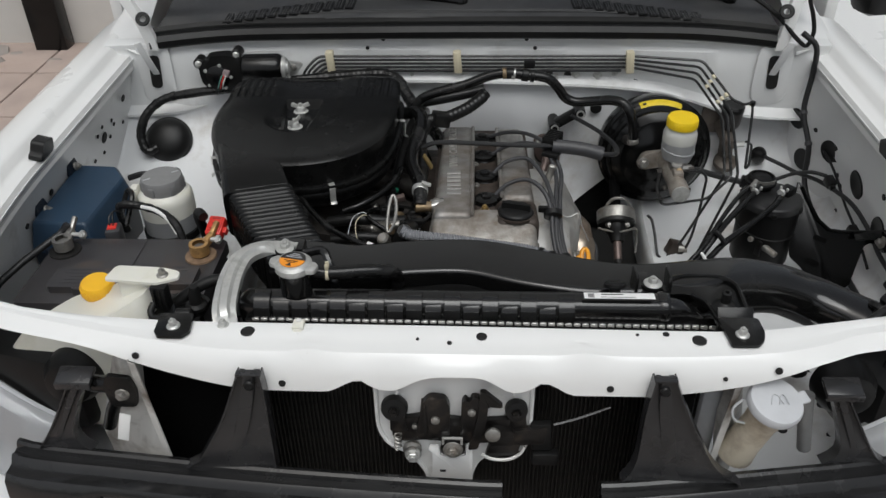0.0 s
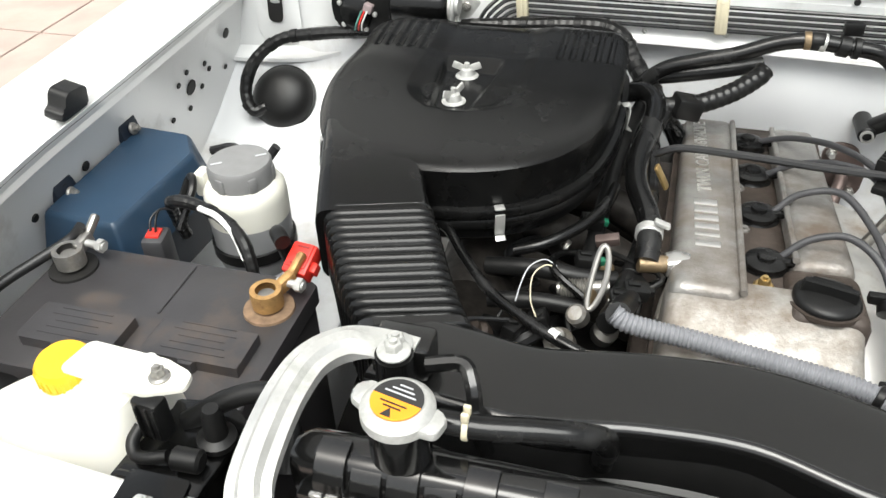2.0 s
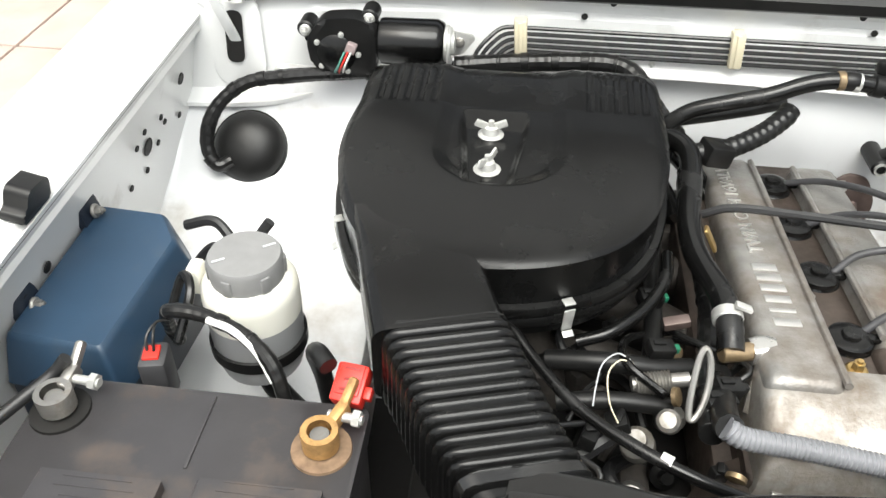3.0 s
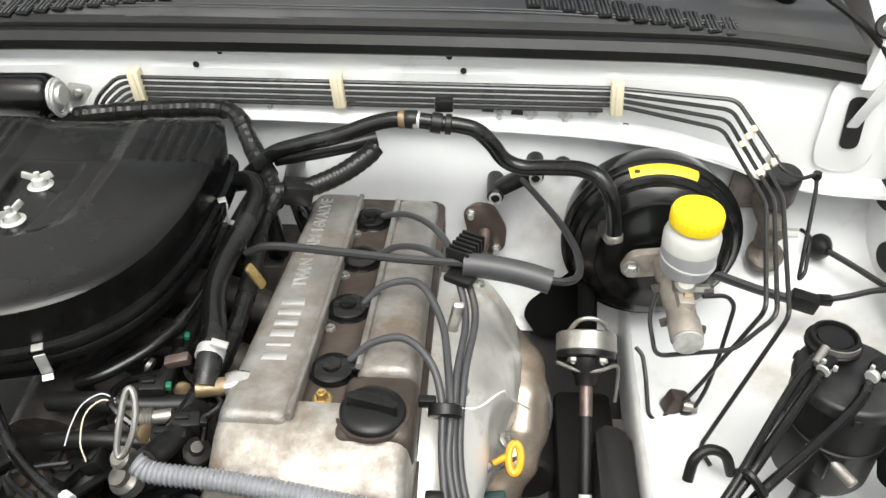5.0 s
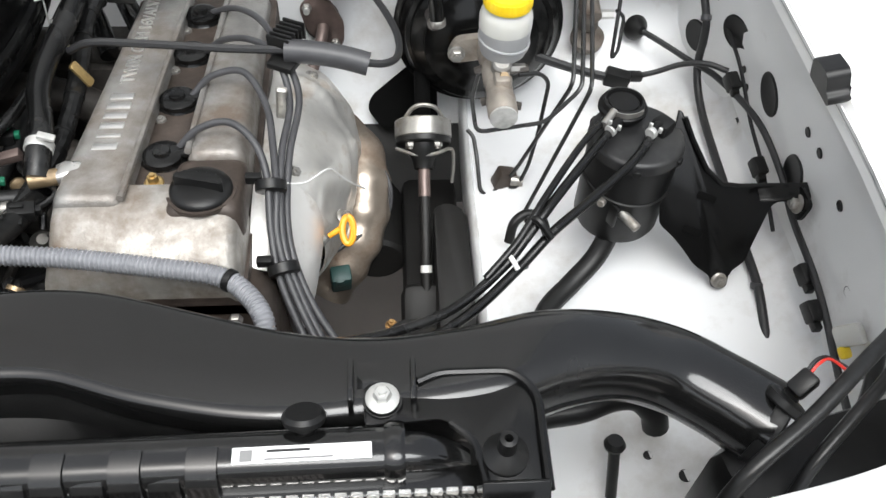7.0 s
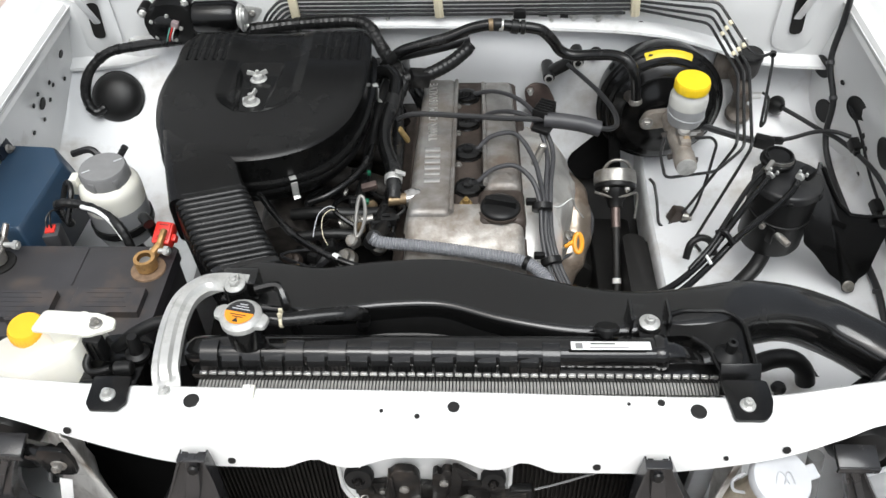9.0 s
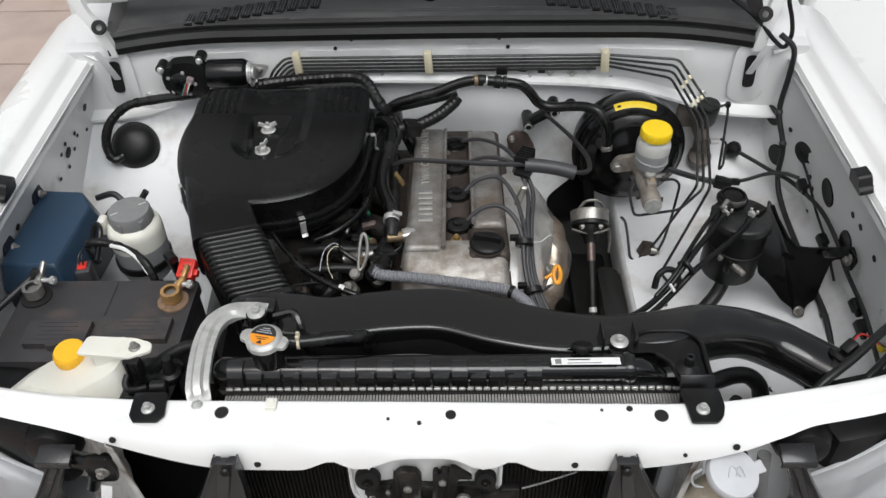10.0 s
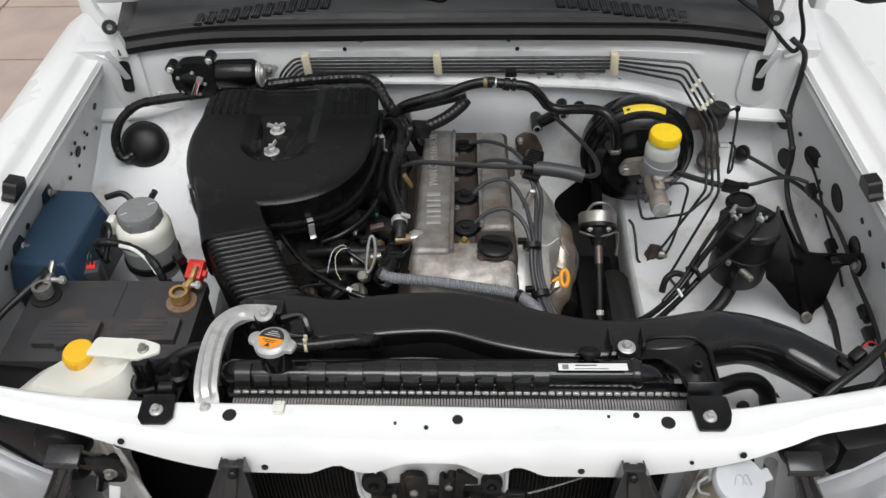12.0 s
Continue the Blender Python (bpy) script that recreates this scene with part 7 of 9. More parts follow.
# steering coupling
steer = thing("steering_coupling", "steel and rubber steering shaft coupling at the bulkhead", "steering joint", (0.347, 1.33, 0.66))
d = Vector((0.0, -0.80, -0.60)).normalized()
o = Vector((0.339, 1.322, 0.694))
part("disc", lathe(B(), [(0.036, 0), (0.038, 0.002), (0.038, 0.016), (0.036, 0.018)], o, d, 30), RUBBER, steer)
part("upper_yoke", lathe(B(), [(0.036, -0.016), (0.039, -0.014), (0.0395, 0.008), (0.037, 0.010)], o, d, 30), STEEL, steer, "steel coupling band")
part("wire_clip", tube(B(), smooth_line([o + Vector((-0.030, -0.005, 0.018)), o + Vector((-0.012, 0.0, 0.045)), o + Vector((0.016, 0.0, 0.043)), o + Vector((0.032, -0.005, 0.012))], 6), 0.0030, 8), STEEL, steer)
for a in (40, 140, 220, 320):
    u, w, _ = frame_of(d)
    p = o + d * 0.018 + (u * math.cos(radians(a)) + w * math.sin(radians(a))) * 0.024
    part("bolt", bolt(B(), p, d, 0.007, 0.0), STEEL, steer)
part("shaft", tube(B(), [o, o + d * 0.10, o + d * 0.34], 0.0075, 14), DARK, steer)
part("boot", lathe(B(), [(0.024, 0), (0.022, 0.012), (0.016, 0.020), (0.013, 0.034)], o + d * 0.018, d, 20), RUBBER, steer)
part("steering_box", box(B(), o + d * 0.25 + Vector((0, 0.01, -0.03)), (0.07, 0.10, 0.08), 0.015, (35, 0, 0)), DARK, steer)
part("upper_shaft", cyl(B(), o - d * 0.01, o - d * 0.13, 0.011, None, 12), VOIDBLACK, steer)
part("hub", cyl(B(), o + d * 0.015, o + d * 0.05, 0.017, 0.013, 14), RUBBER, steer)
part("collar", cyl(B(), o + d * 0.05, o + d * 0.09, 0.0085, None, 14), MAUVE, steer)
part("lower_clip", tube(B(), smooth_line([o + Vector((-0.038, -0.02, -0.012)), o + Vector((-0.010, -0.035, -0.010)), o + Vector((0.016, -0.035, -0.008)), o + Vector((0.038, -0.022, -0.012)), o + Vector((0.042, -0.025, -0.035)), o + Vector((0.040, -0.04, -0.06))], 6), 0.0026, 8), STEEL, steer)
part("shaft_band", cyl(B(), o + d * 0.185, o + d * 0.195, 0.0082, None, 14), GREYTIE, steer, "pale paint band")
# flat near-black plate; its colour gives the darkness of the opening
bm = slab(B(), fillet([(-0.052, -0.020), (-0.045, 0.000), (0.025, 0.055), (0.052, 0.045), (0.055, -0.045), (-0.030, -0.050)], 0.010), 0.003, pose(0.312, 1.442, 0.660, 49, 0, 0))
part("column_opening", bm, VOIDBLACK, truck, "dark opening round the steering column")

# ---- hoses and harness at the back of the engine ----
hose("heater_hose", [(-0.010, 1.350, 0.830), (-0.030, 1.385, 0.850), (-0.050, 1.430, 0.852), (-0.060, 1.480, 0.848), (-0.062, 1.520, 0.846)], 0.0125, HOSE, "black rubber heater hose into the bulkhead")
hose("heater_hose", [(-0.050, 1.330, 0.820), (-0.072, 1.380, 0.838), (-0.098, 1.430, 0.840), (-0.108, 1.480, 0.838), (-0.110, 1.520, 0.836)], 0.0125, HOSE, "black rubber heater hose into the bulkhead")
vac = thing("brake_servo_hose", "thick black vacuum hose to the brake servo with metal clips", "hose", (0.12, 1.38, 0.95))
VLINE = [(-0.085, 1.375, 0.908), (-0.053, 1.378, 0.936), (-0.015, 1.378, 0.950), (0.029, 1.380, 0.962), (0.068, 1.385, 0.976), (0.099, 1.385, 0.983), (0.125, 1.385, 0.982), (0.147, 1.385, 0.979), (0.170, 1.385, 0.977), (0.190, 1.385, 0.971), (0.208, 1.385, 0.953), (0.223, 1.385, 0.933), (0.245, 1.382, 0.925), (0.275, 1.375, 0.930), (0.308, 1.360, 0.939), (0.330, 1.346, 0.938), (0.344, 1.337, 0.922), (0.351, 1.330, 0.895), (0.354, 1.326, 0.866)]
line = smooth_line(VLINE, 8)
part("tube", tube(B(), line, 0.0095, 16), HOSE, vac)
for i, m in ((40, BRONZE), (45, ZINC)):
    part("clip", lathe(B(), [(0.0098, 0), (0.0108, 0.001), (0.0108, 0.007), (0.0098, 0.008)], line[i], line[i + 1] - line[i], 18), m, vac, "metal hose clip")
part("check_valve", lathe(B(), [(0.0098, 0), (0.0108, 0.002), (0.0108, 0.014), (0.0098, 0.016)], line[42], line[43] - line[42], 18), SEMI, vac)
bm = B()
for i in (52, 54, 58):
    lathe(bm, [(0.0100, 0), (0.0122, 0.001), (0.0122, 0.007), (0.0100, 0.008)], line[i], line[i + 1] - line[i], 18)
box(bm, line[56] + Vector((0.004, 0.012, 0.018)), (0.022, 0.012, 0.016), 0.003)
part("holder", bm, SEMI, vac)
part("end_clip", lathe(B(), [(0.0098, 0), (0.0105, 0.001), (0.0105, 0.008), (0.0098, 0.009)], line[-3], line[-2] - line[-3], 18), STEEL, vac)
wrapped("engine_harness", [(-0.33, 1.455, 0.935), (-0.27, 1.462, 0.940), (-0.20, 1.462, 0.946), (-0.140, 1.458, 0.950), (-0.112, 1.445, 0.946), (-0.095, 1.42, 0.930), (-0.078, 1.395, 0.915), (-0.06, 1.37, 0.905), (-0.045, 1.33, 0.895)], 0.0115, "thick taped engine wiring harness", 10, 7)
line = densify(smooth_line([(-0.045, 1.345, 0.902), (-0.010, 1.352, 0.905), (0.030, 1.372, 0.915), (0.058, 1.392, 0.928), (0.066, 1.402, 0.934)], 10), 90)
solo("corrugated_branch", tube(B(), line, ribbed(14, 0.0004, 0.0120), 12), TAPE, "black corrugated harness branch with faded printing", "cable", sharp=60)
hose("lower_harness_branch", [(-0.06, 1.40, 0.915), (-0.02, 1.41, 0.918), (0.03, 1.42, 0.925), (0.065, 1.43, 0.93)], 0.010, TAPE, "black taped harness branch behind the engine", "cable")
part("harness_connector", box(B(), (-0.020, 1.345, 0.905), (0.034, 0.03, 0.026), 0.004, (0, 15, 20)), SEMI, engine)
wrapped("harness_drop", [(-0.045, 1.34, 0.90), (-0.055, 1.30, 0.885), (-0.050, 1.22, 0.87), (-0.048, 1.12, 0.865), (-0.062, 1.02, 0.87), (-0.070, 0.96, 0.885)], 0.0100, "taped harness running down the inlet side", 9, 9)
hose("harness_to_plenum", [(-0.07, 1.37, 0.90), (-0.085, 1.30, 0.885), (-0.095, 1.20, 0.865), (-0.10, 1.10, 0.855), (-0.11, 1.03, 0.855)], 0.009, RUBBER, "black coolant hose beside the air cleaner")
knock = thing("bulkhead_sensor", "black two post sensor on the bulkhead", "sensor", (0.24, 1.49, 0.83))
part("body", box(B(), (0.240, 1.467, 0.851), (0.060, 0.022, 0.020), 0.006, (0, -32, 0)), SEMI, knock)
for x, z in ((0.214, 0.834), (0.265, 0.867)):
    part("post", cyl(B(), (x, 1.505, z), (x, 1.449, z), 0.012, 0.011, 18, 0.002), SEMI, knock)
    part("post_ring", lathe(B(), [(0.006, 0), (0.0085, 0.0), (0.0085, 0.003), (0.006, 0.003)], (x, 1.449, z), (0, -1, 0), 18, False), ZINC, knock)
part("plug", lathe(B(), [(0.012, 0), (0.012, 0.006)], (0.302, 1.494, 0.862), (0, -1, 0), 16), RUBBER, knock)
flange = thing("heater_pipe_flange", "brown stained heater pipe flange on the bulkhead", "pipe flange", (0.200, 1.49, 0.766))
part("plate", slab(B(), fillet([(-0.030, 0.030), (-0.012, 0.046), (0.014, 0.040), (0.032, 0.004), (0.030, -0.032), (0.010, -0.044), (-0.022, -0.006)], 0.010), 0.005, pose(0.200, 1.472, 0.766, 90, 0, 0), 0.001), MAUVE, flange)
part("spacer", lathe(B(), [(0.024, 0), (0.024, 0.030)], (0.200, 1.502, 0.762), (0, -1, 0), 20), GRIME, flange)
for x, z in ((0.182, 0.796), (0.218, 0.738)):
    part("stud", cyl(B(), (x, 1.470, z), (x, 1.454, z), 0.0042, None, 10), ZINC, flange)
    part("nut", bolt(B(), (x, 1.467, z), (0, -1, 0), 0.007, 0.0), STEEL, flange)
part("pipe", tube(B(), smooth_line([(0.202, 1.466, 0.766), (0.200, 1.45, 0.758), (0.190, 1.42, 0.738), (0.178, 1.38, 0.728), (0.170, 1.32, 0.735), (0.170, 1.26, 0.76)], 6), 0.0085, 14), MAUVE, flange)

# ---- brake servo and master cylinder ----
servo = thing("brake_servo", "round black brake servo with a yellow warning label", "brake servo", (0.425, 1.45, 0.72))
o, ax = (0.415, 1.452, 0.802), (0.0, -1, 0.12)
part("shell", lathe(B(), [(0.100, 0), (0.108, 0.004), (0.112, 0.030), (0.112, 0.045), (0.1145, 0.0455), (0.1145, 0.0490), (0.109, 0.0500), (0.1068, 0.0520), (0.1060, 0.0590), (0.1000, 0.0640), (0.0985, 0.0670), (0.0930, 0.0690), (0.0915, 0.0790), (0.0860, 0.0830), (0.0760, 0.0880), (0.0745, 0.0915), (0.060, 0.094), (0.050, 0.100), (0.030, 0.104)], o, ax, 56), BLACKSTEEL, servo)
u, w, dd = frame_of(ax)
rows = []
for k in range(13):
    a = radians(66 + 46 * k / 12)
    v = u * math.cos(a) + w * math.sin(a)
    rows.append([Vector(o) + dd * 0.0500 + v * 0.1088, Vector(o) + dd * 0.0585 + v * 0.1068, Vector(o) + dd * 0.0640 + v * 0.1012])
lab = part("warning_label", sheet(B(), rows, 0.0008), YLABEL, servo, "yellow label")
a = radians(107)
v = u * math.cos(a) + w * math.sin(a)
part("label_mark", box(B(), Vector(o) + dd * 0.060 + v * 0.1065, (0.006, 0.003, 0.006), 0.0005, (40, 0, 0)), PRINT, servo)
part("hose_stub", cyl(B(), (0.350, 1.370, 0.850), (0.350, 1.322, 0.870), 0.010, 0.009, 12), GRIME, servo)
master = thing("brake_master_cylinder", "cast brake master cylinder with a clear reservoir and yellow cap", "brake cylinder", (0.428, 1.30, 0.80))
part("bore", lathe(B(), [(0.020, 0), (0.020, 0.03), (0.018, 0.035), (0.018, 0.075), (0.0165, 0.079), (0.0165, 0.105), (0.018, 0.108), (0.018, 0.132), (0.0165, 0.136), (0.014, 0.137)], (0.425, 1.340, 0.828), (0.01, -1, -0.03), 26), MASTERCAST, master)
part("end_plug", lathe(B(), [(0.0165, 0), (0.0165, 0.003), (0.014, 0.004)], (0.4264, 1.203, 0.8240), (0.01, -1, -0.03), 26), ZINC, master)
part("bore_lug", box(B(), (0.428, 1.262, 0.838), (0.020, 0.05, 0.022), 0.005), MASTERCAST, master)
bm = slab(B(), fillet([(-0.052, -0.016), (-0.040, -0.024), (0.040, -0.012), (0.050, 0.012), (0.040, 0.022), (-0.042, 0.010)], 0.010), 0.012, pose(0.420, 1.345, 0.826, 90, 0, 0), 0.002)
fl = part("flange", bm, MASTERCAST, master)
for x in (-0.040, 0.040):
    part("nut", bolt(B(), (0.420 + x, 1.332, 0.822 + 0.10 * x), (0, -1, 0), 0.009, 0.0115), STEEL, fl)
part("reservoir_lower", lathe(B(), [(0.018, 0), (0.027, 0.006), (0.030, 0.016), (0.031, 0.042)], (0.431, 1.287, 0.850), (0, 0, 1), 30), MILKY_LOW, master, "lower reservoir with fluid")
part("reservoir_upper", lathe(B(), [(0.0313, 0), (0.0315, 0.014), (0.029, 0.022), (0.025, 0.028), (0.025, 0.036)], (0.431, 1.287, 0.892), (0, 0, 1), 30), CLEARISH, master)
part("reservoir_band", lathe(B(), [(0.0312, 0), (0.0320, 0.001), (0.0320, 0.003), (0.0312, 0.004)], (0.431, 1.287, 0.872), (0.12, -0.05, 1), 30), MILKY_LOW, master)
bm = lathe(B(), [(0.0265, 0), (0.0285, 0.001), (0.0285, 0.014), (0.0270, 0.0175), (0.0, 0.0185)], (0.431, 1.286, 0.922), (0, -0.05, 1), 44, False)
capb = part("reservoir_cap", bm, YELLOW, master, "yellow ribbed cap")
for k in range(30):
    a = 2 * math.pi * k / 30
    part("cap_rib", box(B(), (0.431 + 0.0280 * math.cos(a), 1.2855 + 0.0280 * math.sin(a), 0.930), (0.0016, 0.004, 0.011), 0.0004, (0, 0, math.degrees(a)), 1), YELLOW, capb)
for p, q in (((0.414, 1.29, 0.828), (0.400, 1.290, 0.822)), ((0.436, 1.268, 0.838), (0.462, 1.270, 0.842)), ((0.438, 1.235, 0.815), (0.452, 1.233, 0.814)), ((0.418, 1.245, 0.816), (0.404, 1.243, 0.812))):
    part("union", cyl(B(), p, q, 0.0055, 0.0050, 6), GRIME, master)
part("plunger_cover", lathe(B(), [(0.012, 0), (0.012, 0.014), (0.009, 0.017)], (0.428, 1.268, 0.842), (0.0, -0.4, 1), 16), STEEL, master)


def pipe(pts, r=0.0032, label="thin dark steel brake pipe", mat=None, bend=0.014):
    return tagged(solo("brake_pipe", tube(B(), bent_line(pts, bend), r, 8), mat or LINE, label, "pipe"), group="brake pipes")


pipe([(0.450, 1.262, 0.838), (0.478, 1.268, 0.836), (0.490, 1.268, 0.822), (0.484, 1.256, 0.752), (0.476, 1.248, 0.698), (0.464, 1.243, 0.664), (0.454, 1.246, 0.658)], 0.0027)
pipe([(0.398, 1.305, 0.712), (0.406, 1.296, 0.708), (0.410, 1.275, 0.690), (0.414, 1.244, 0.656), (0.426, 1.240, 0.648), (0.442, 1.250, 0.660)], 0.0028, bend=0.008)
part("union", cyl(B(), (0.428, 1.262, 0.836), (0.430, 1.246, 0.848), 0.008, 0.0065, 6), BRONZE, master)
part("union_nut", cyl(B(), (0.440, 1.270, 0.842), (0.458, 1.271, 0.842), 0.006, 0.0055, 6), STEEL, master)
prop = thing("brake_proportioning_valve", "small brown stained brake proportioning valve", "brake valve", (0.457, 1.262, 0.675))
part("block", box(B(), (0.457, 1.262, 0.686), (0.026, 0.020, 0.030), 0.004, (0, 20, 12)), CASTSTAIN, prop)
part("plunger", cyl(B(), (0.466, 1.256, 0.688), (0.482, 1.252, 0.688), 0.008, 0.0065, 14), STEEL, prop)
part("foot", lathe(B(), [(0.010, 0), (0.010, 0.010)], (0.450, 1.268, 0.668), (0, 0, 1), 12), STEEL, prop)
settle(prop, -0.010, -0.006, -0.018)

# five brake and fuel pipes along the bulkhead
for k in range(5):
    z = 0.978 - 0.0078 * k
    pts = [(-0.320 + 0.008 * k, 1.462, 0.915), (-0.301 + 0.006 * k, 1.468, 0.957 - 0.005 * k), (-0.276 + 0.004 * k, 1.484, z), (0.36, 1.487, z)]
    if k < 4:
        pts += [(0.503 - 0.004 * k, 1.472 - 0.003 * k, z - 0.004 - 0.004 * k), (0.553 - 0.009 * k, 1.362 - 0.002 * k, 0.916 - 0.004 * k)]
        if k == 0:
            pts = pts[:-1] + [(0.548, 1.390, 0.928), (0.570, 1.386, 0.918), (0.594, 1.405, 0.914)]
        elif k == 1:
            pts += [(0.528, 1.214, 0.857), (0.465, 1.190, 0.664), (0.474, 1.166, 0.664)]
        elif k == 2:
            pts += [(0.519, 1.222, 0.850), (0.478, 1.206, 0.812), (0.396, 1.205, 0.798), (0.394, 1.255, 0.808), (0.404, 1.285, 0.820)]
        else:
            pts += [(0.510, 1.232, 0.848), (0.462, 1.246, 0.700), (0.454, 1.248, 0.680)]
    else:
        pts = pts[:3] + [(0.345, 1.487, z)]
    pipe(pts, 0.0027, "thin dark steel pipe clipped along the bulkhead", None, 0.012)
for x in (-0.251, 0.010, 0.360):
    clip = thing("pipe_clip", "cream nylon clip holding the pipes to the bulkhead", "pipe clip", (x, 1.484, 0.945), "pipe clips")
    part("body", box(B(), (x, 1.484, 0.967), (0.016, 0.018, 0.046), 0.003, (0, -4, 0)), CREAM, clip)
    part("rib", box(B(), (x, 1.4745, 0.967), (0.005, 0.003, 0.042), 0.001, (0, -4, 0)), CREAM, clip)
for k in range(3):
    for t in (0.30, 0.66):
        a, b = Vector((0.503 - 0.004 * k, 1.472 - 0.003 * k, 0.974 - 0.0118 * k)), Vector((0.553 - 0.009 * k, 1.362 - 0.002 * k, 0.916 - 0.004 * k))
        p = a.lerp(b, t)
        part("sleeve", cyl(B(), p, p + (b - a).normalized() * 0.008, 0.0037, None, 8), CREAM, clip)
pipe([(0.594, 1.405, 0.914), (0.596, 1.398, 0.900), (0.591, 1.365, 0.830), (0.588, 1.348, 0.795), (0.598, 1.358, 0.800), (0.612, 1.405, 0.822), (0.606, 1.424, 0.818)], 0.0026, "thin steel clutch pipe with a loop", None, 0.012)
part("knot", lathe(B(), [(0.005, 0), (0.006, 0.003), (0.005, 0.009)], (0.595, 1.404, 0.908), (0, 0, 1), 12), SEMI, clip)

# clutch master cylinder
clutch = thing("clutch_master_cylinder", "weathered clutch master cylinder on the bulkhead", "clutch cylinder", (0.57, 1.45, 0.76))
part("reservoir", lathe(B(), [(0.018, 0), (0.021, 0.008), (0.022, 0.040)], (0.572, 1.445, 0.845), (0, -0.1, 1), 22), DARKRES, clutch)
part("cap", lathe(B(), [(0.021, 0), (0.0225, 0.002), (0.0225, 0.011), (0.020, 0.014)], (0.572, 1.441, 0.880), (0, -0.1, 1), 24), SEMI, clutch)
part("bore", cyl(B(), (0.565, 1.49, 0.835), (0.570, 1.41, 0.815), 0.016, 0.014, 18, 0.002), WEATHERED, clutch)
part("bracket", slab(B(), fillet([(-0.03, -0.03), (0.02, -0.03), (0.025, 0.03), (-0.025, 0.035)], 0.008), 0.004, pose(0.548, 1.478, 0.845, 90, 0, 0), 0.001), WEATHERED, clutch)
part("body", cyl(B(), (0.570, 1.448, 0.850), (0.578, 1.452, 0.775), 0.012, 0.015, 16), WEATHERED, clutch)
part("damper", lathe(B(), [(0.020, 0), (0.024, 0.004), (0.024, 0.014), (0.015, 0.020)], (0.578, 1.446, 0.752), (0, -0.4, 1), 22), WEATHERED, clutch)
part("union", cyl(B(), (0.578, 1.43, 0.808), (0.604, 1.425, 0.812), 0.007, 0.006, 6), ZINC, clutch)

# ---- charcoal canister and its hoses ----
can = thing("charcoal_canister", "black charcoal canister on a steel bracket", "canister", (0.553, 1.118, 0.74))
cxy = (0.563, 1.127)
part("body", lathe(B(), [(0.036, 0), (0.046, 0.003), (0.0490, 0.010), (0.0495, 0.075), (0.0500, 0.117)], (*cxy, 0.738), (0, 0, 1), 44), CANBLACK, can)
part("seam", lathe(B(), [(0.0496, 0), (0.0512, 0.001), (0.0512, 0.004), (0.0496, 0.005)], (*cxy, 0.808), (0.06, -0.10, 1), 44), CANBLACK, can)
lid = part("lid", lathe(B(), [(0.0500, 0), (0.0525, 0.001), (0.0525, 0.004), (0.0515, 0.006), (0.0515, 0.010), (0.0495, 0.013), (0.046, 0.0145), (0.030, 0.0155), (0.0, 0.016)], (*cxy, 0.854), (0, 0, 1), 48, False), CANLID, can, "dusty grey-black domed lid")
for k in range(6):
    a = radians(20 + 60 * k)
    part("lid_notch", box(B(), (cxy[0] + 0.0525 * math.cos(a), cxy[1] + 0.0525 * math.sin(a), 0.857), (0.004, 0.009, 0.008), 0.001, (0, 0, math.degrees(a)), 1), CANBLACK, lid)
valve = part("valve", lathe(B(), [(0.021, 0), (0.021, 0.007), (0.0265, 0.009), (0.0265, 0.013), (0.0235, 0.015), (0.0225, 0.0205), (0.0195, 0.0215), (0.0180, 0.0165), (0.0165, 0.0165), (0.0160, 0.019), (0.010, 0.020), (0.0, 0.0205)], (0.550, 1.156, 0.869), (0, 0, 1), 34, False), CANBLACK, can, "round black purge valve")
part("spring_clip", sheet(B(), [[Vector((0.550 + 0.0240 * math.cos(radians(a)), 1.156 + 0.0240 * math.sin(radians(a)), 0.8845 + h)) for a in range(-125, -44, 8)] for h in (0.0, 0.0065)], 0.0012), STEEL, valve, "bright spring clip")
part("valve_port", cyl(B(), (0.536, 1.140, 0.888), (0.522, 1.122, 0.885), 0.0044, 0.0040, 12), STEEL, valve)
part("port_block", box(B(), (0.588, 1.128, 0.877), (0.020, 0.020, 0.016), 0.003, (0, 0, 40)), CANBLACK, can)
for x, y, z, dx, dy in ((0.540, 1.128, 0.884, -0.012, -0.014), (0.582, 1.124, 0.882, -0.010, -0.012)):
    part("port", cyl(B(), (x, y, z), (x + dx, y + dy, z + 0.002), 0.0052, 0.0048, 12), CANBLACK, can)
part("drain_port", cyl(B(), (0.552, 1.082, 0.792), (0.566, 1.060, 0.789), 0.0062, 0.0055, 14, 0.001), STEEL, can, "dull grey pipe stub")
part("stub_plate", box(B(), (0.541, 1.083, 0.790), (0.004, 0.018, 0.030), 0.001, (0, 0, 25)), CANBLACK, can)
part("side_port", cyl(B(), (0.532, 1.092, 0.804), (0.526, 1.082, 0.806), 0.0052, 0.0045, 12, 0.001), STEEL, can, "dull grey pipe stub")
for x, y in ((0.531, 1.118), (0.573, 1.113)):
    clip_m = part("hose_clip", lathe(B(), [(0.0056, 0), (0.0066, 0.001), (0.0066, 0.005), (0.0056, 0.006)], (x, y, 0.883), (-0.7, -0.7, 0), 16), ZINC, can, "bright spring hose clip")
    for q in (-0.004, 0.004):
        part("clip_ear", box(B(), (x + q, y - q - 0.004, 0.8915), (0.003, 0.004, 0.007), 0.0008, (0, 0, 45), 1), ZINC, clip_m)
settle(can, -0.006, -0.010, 0.006)
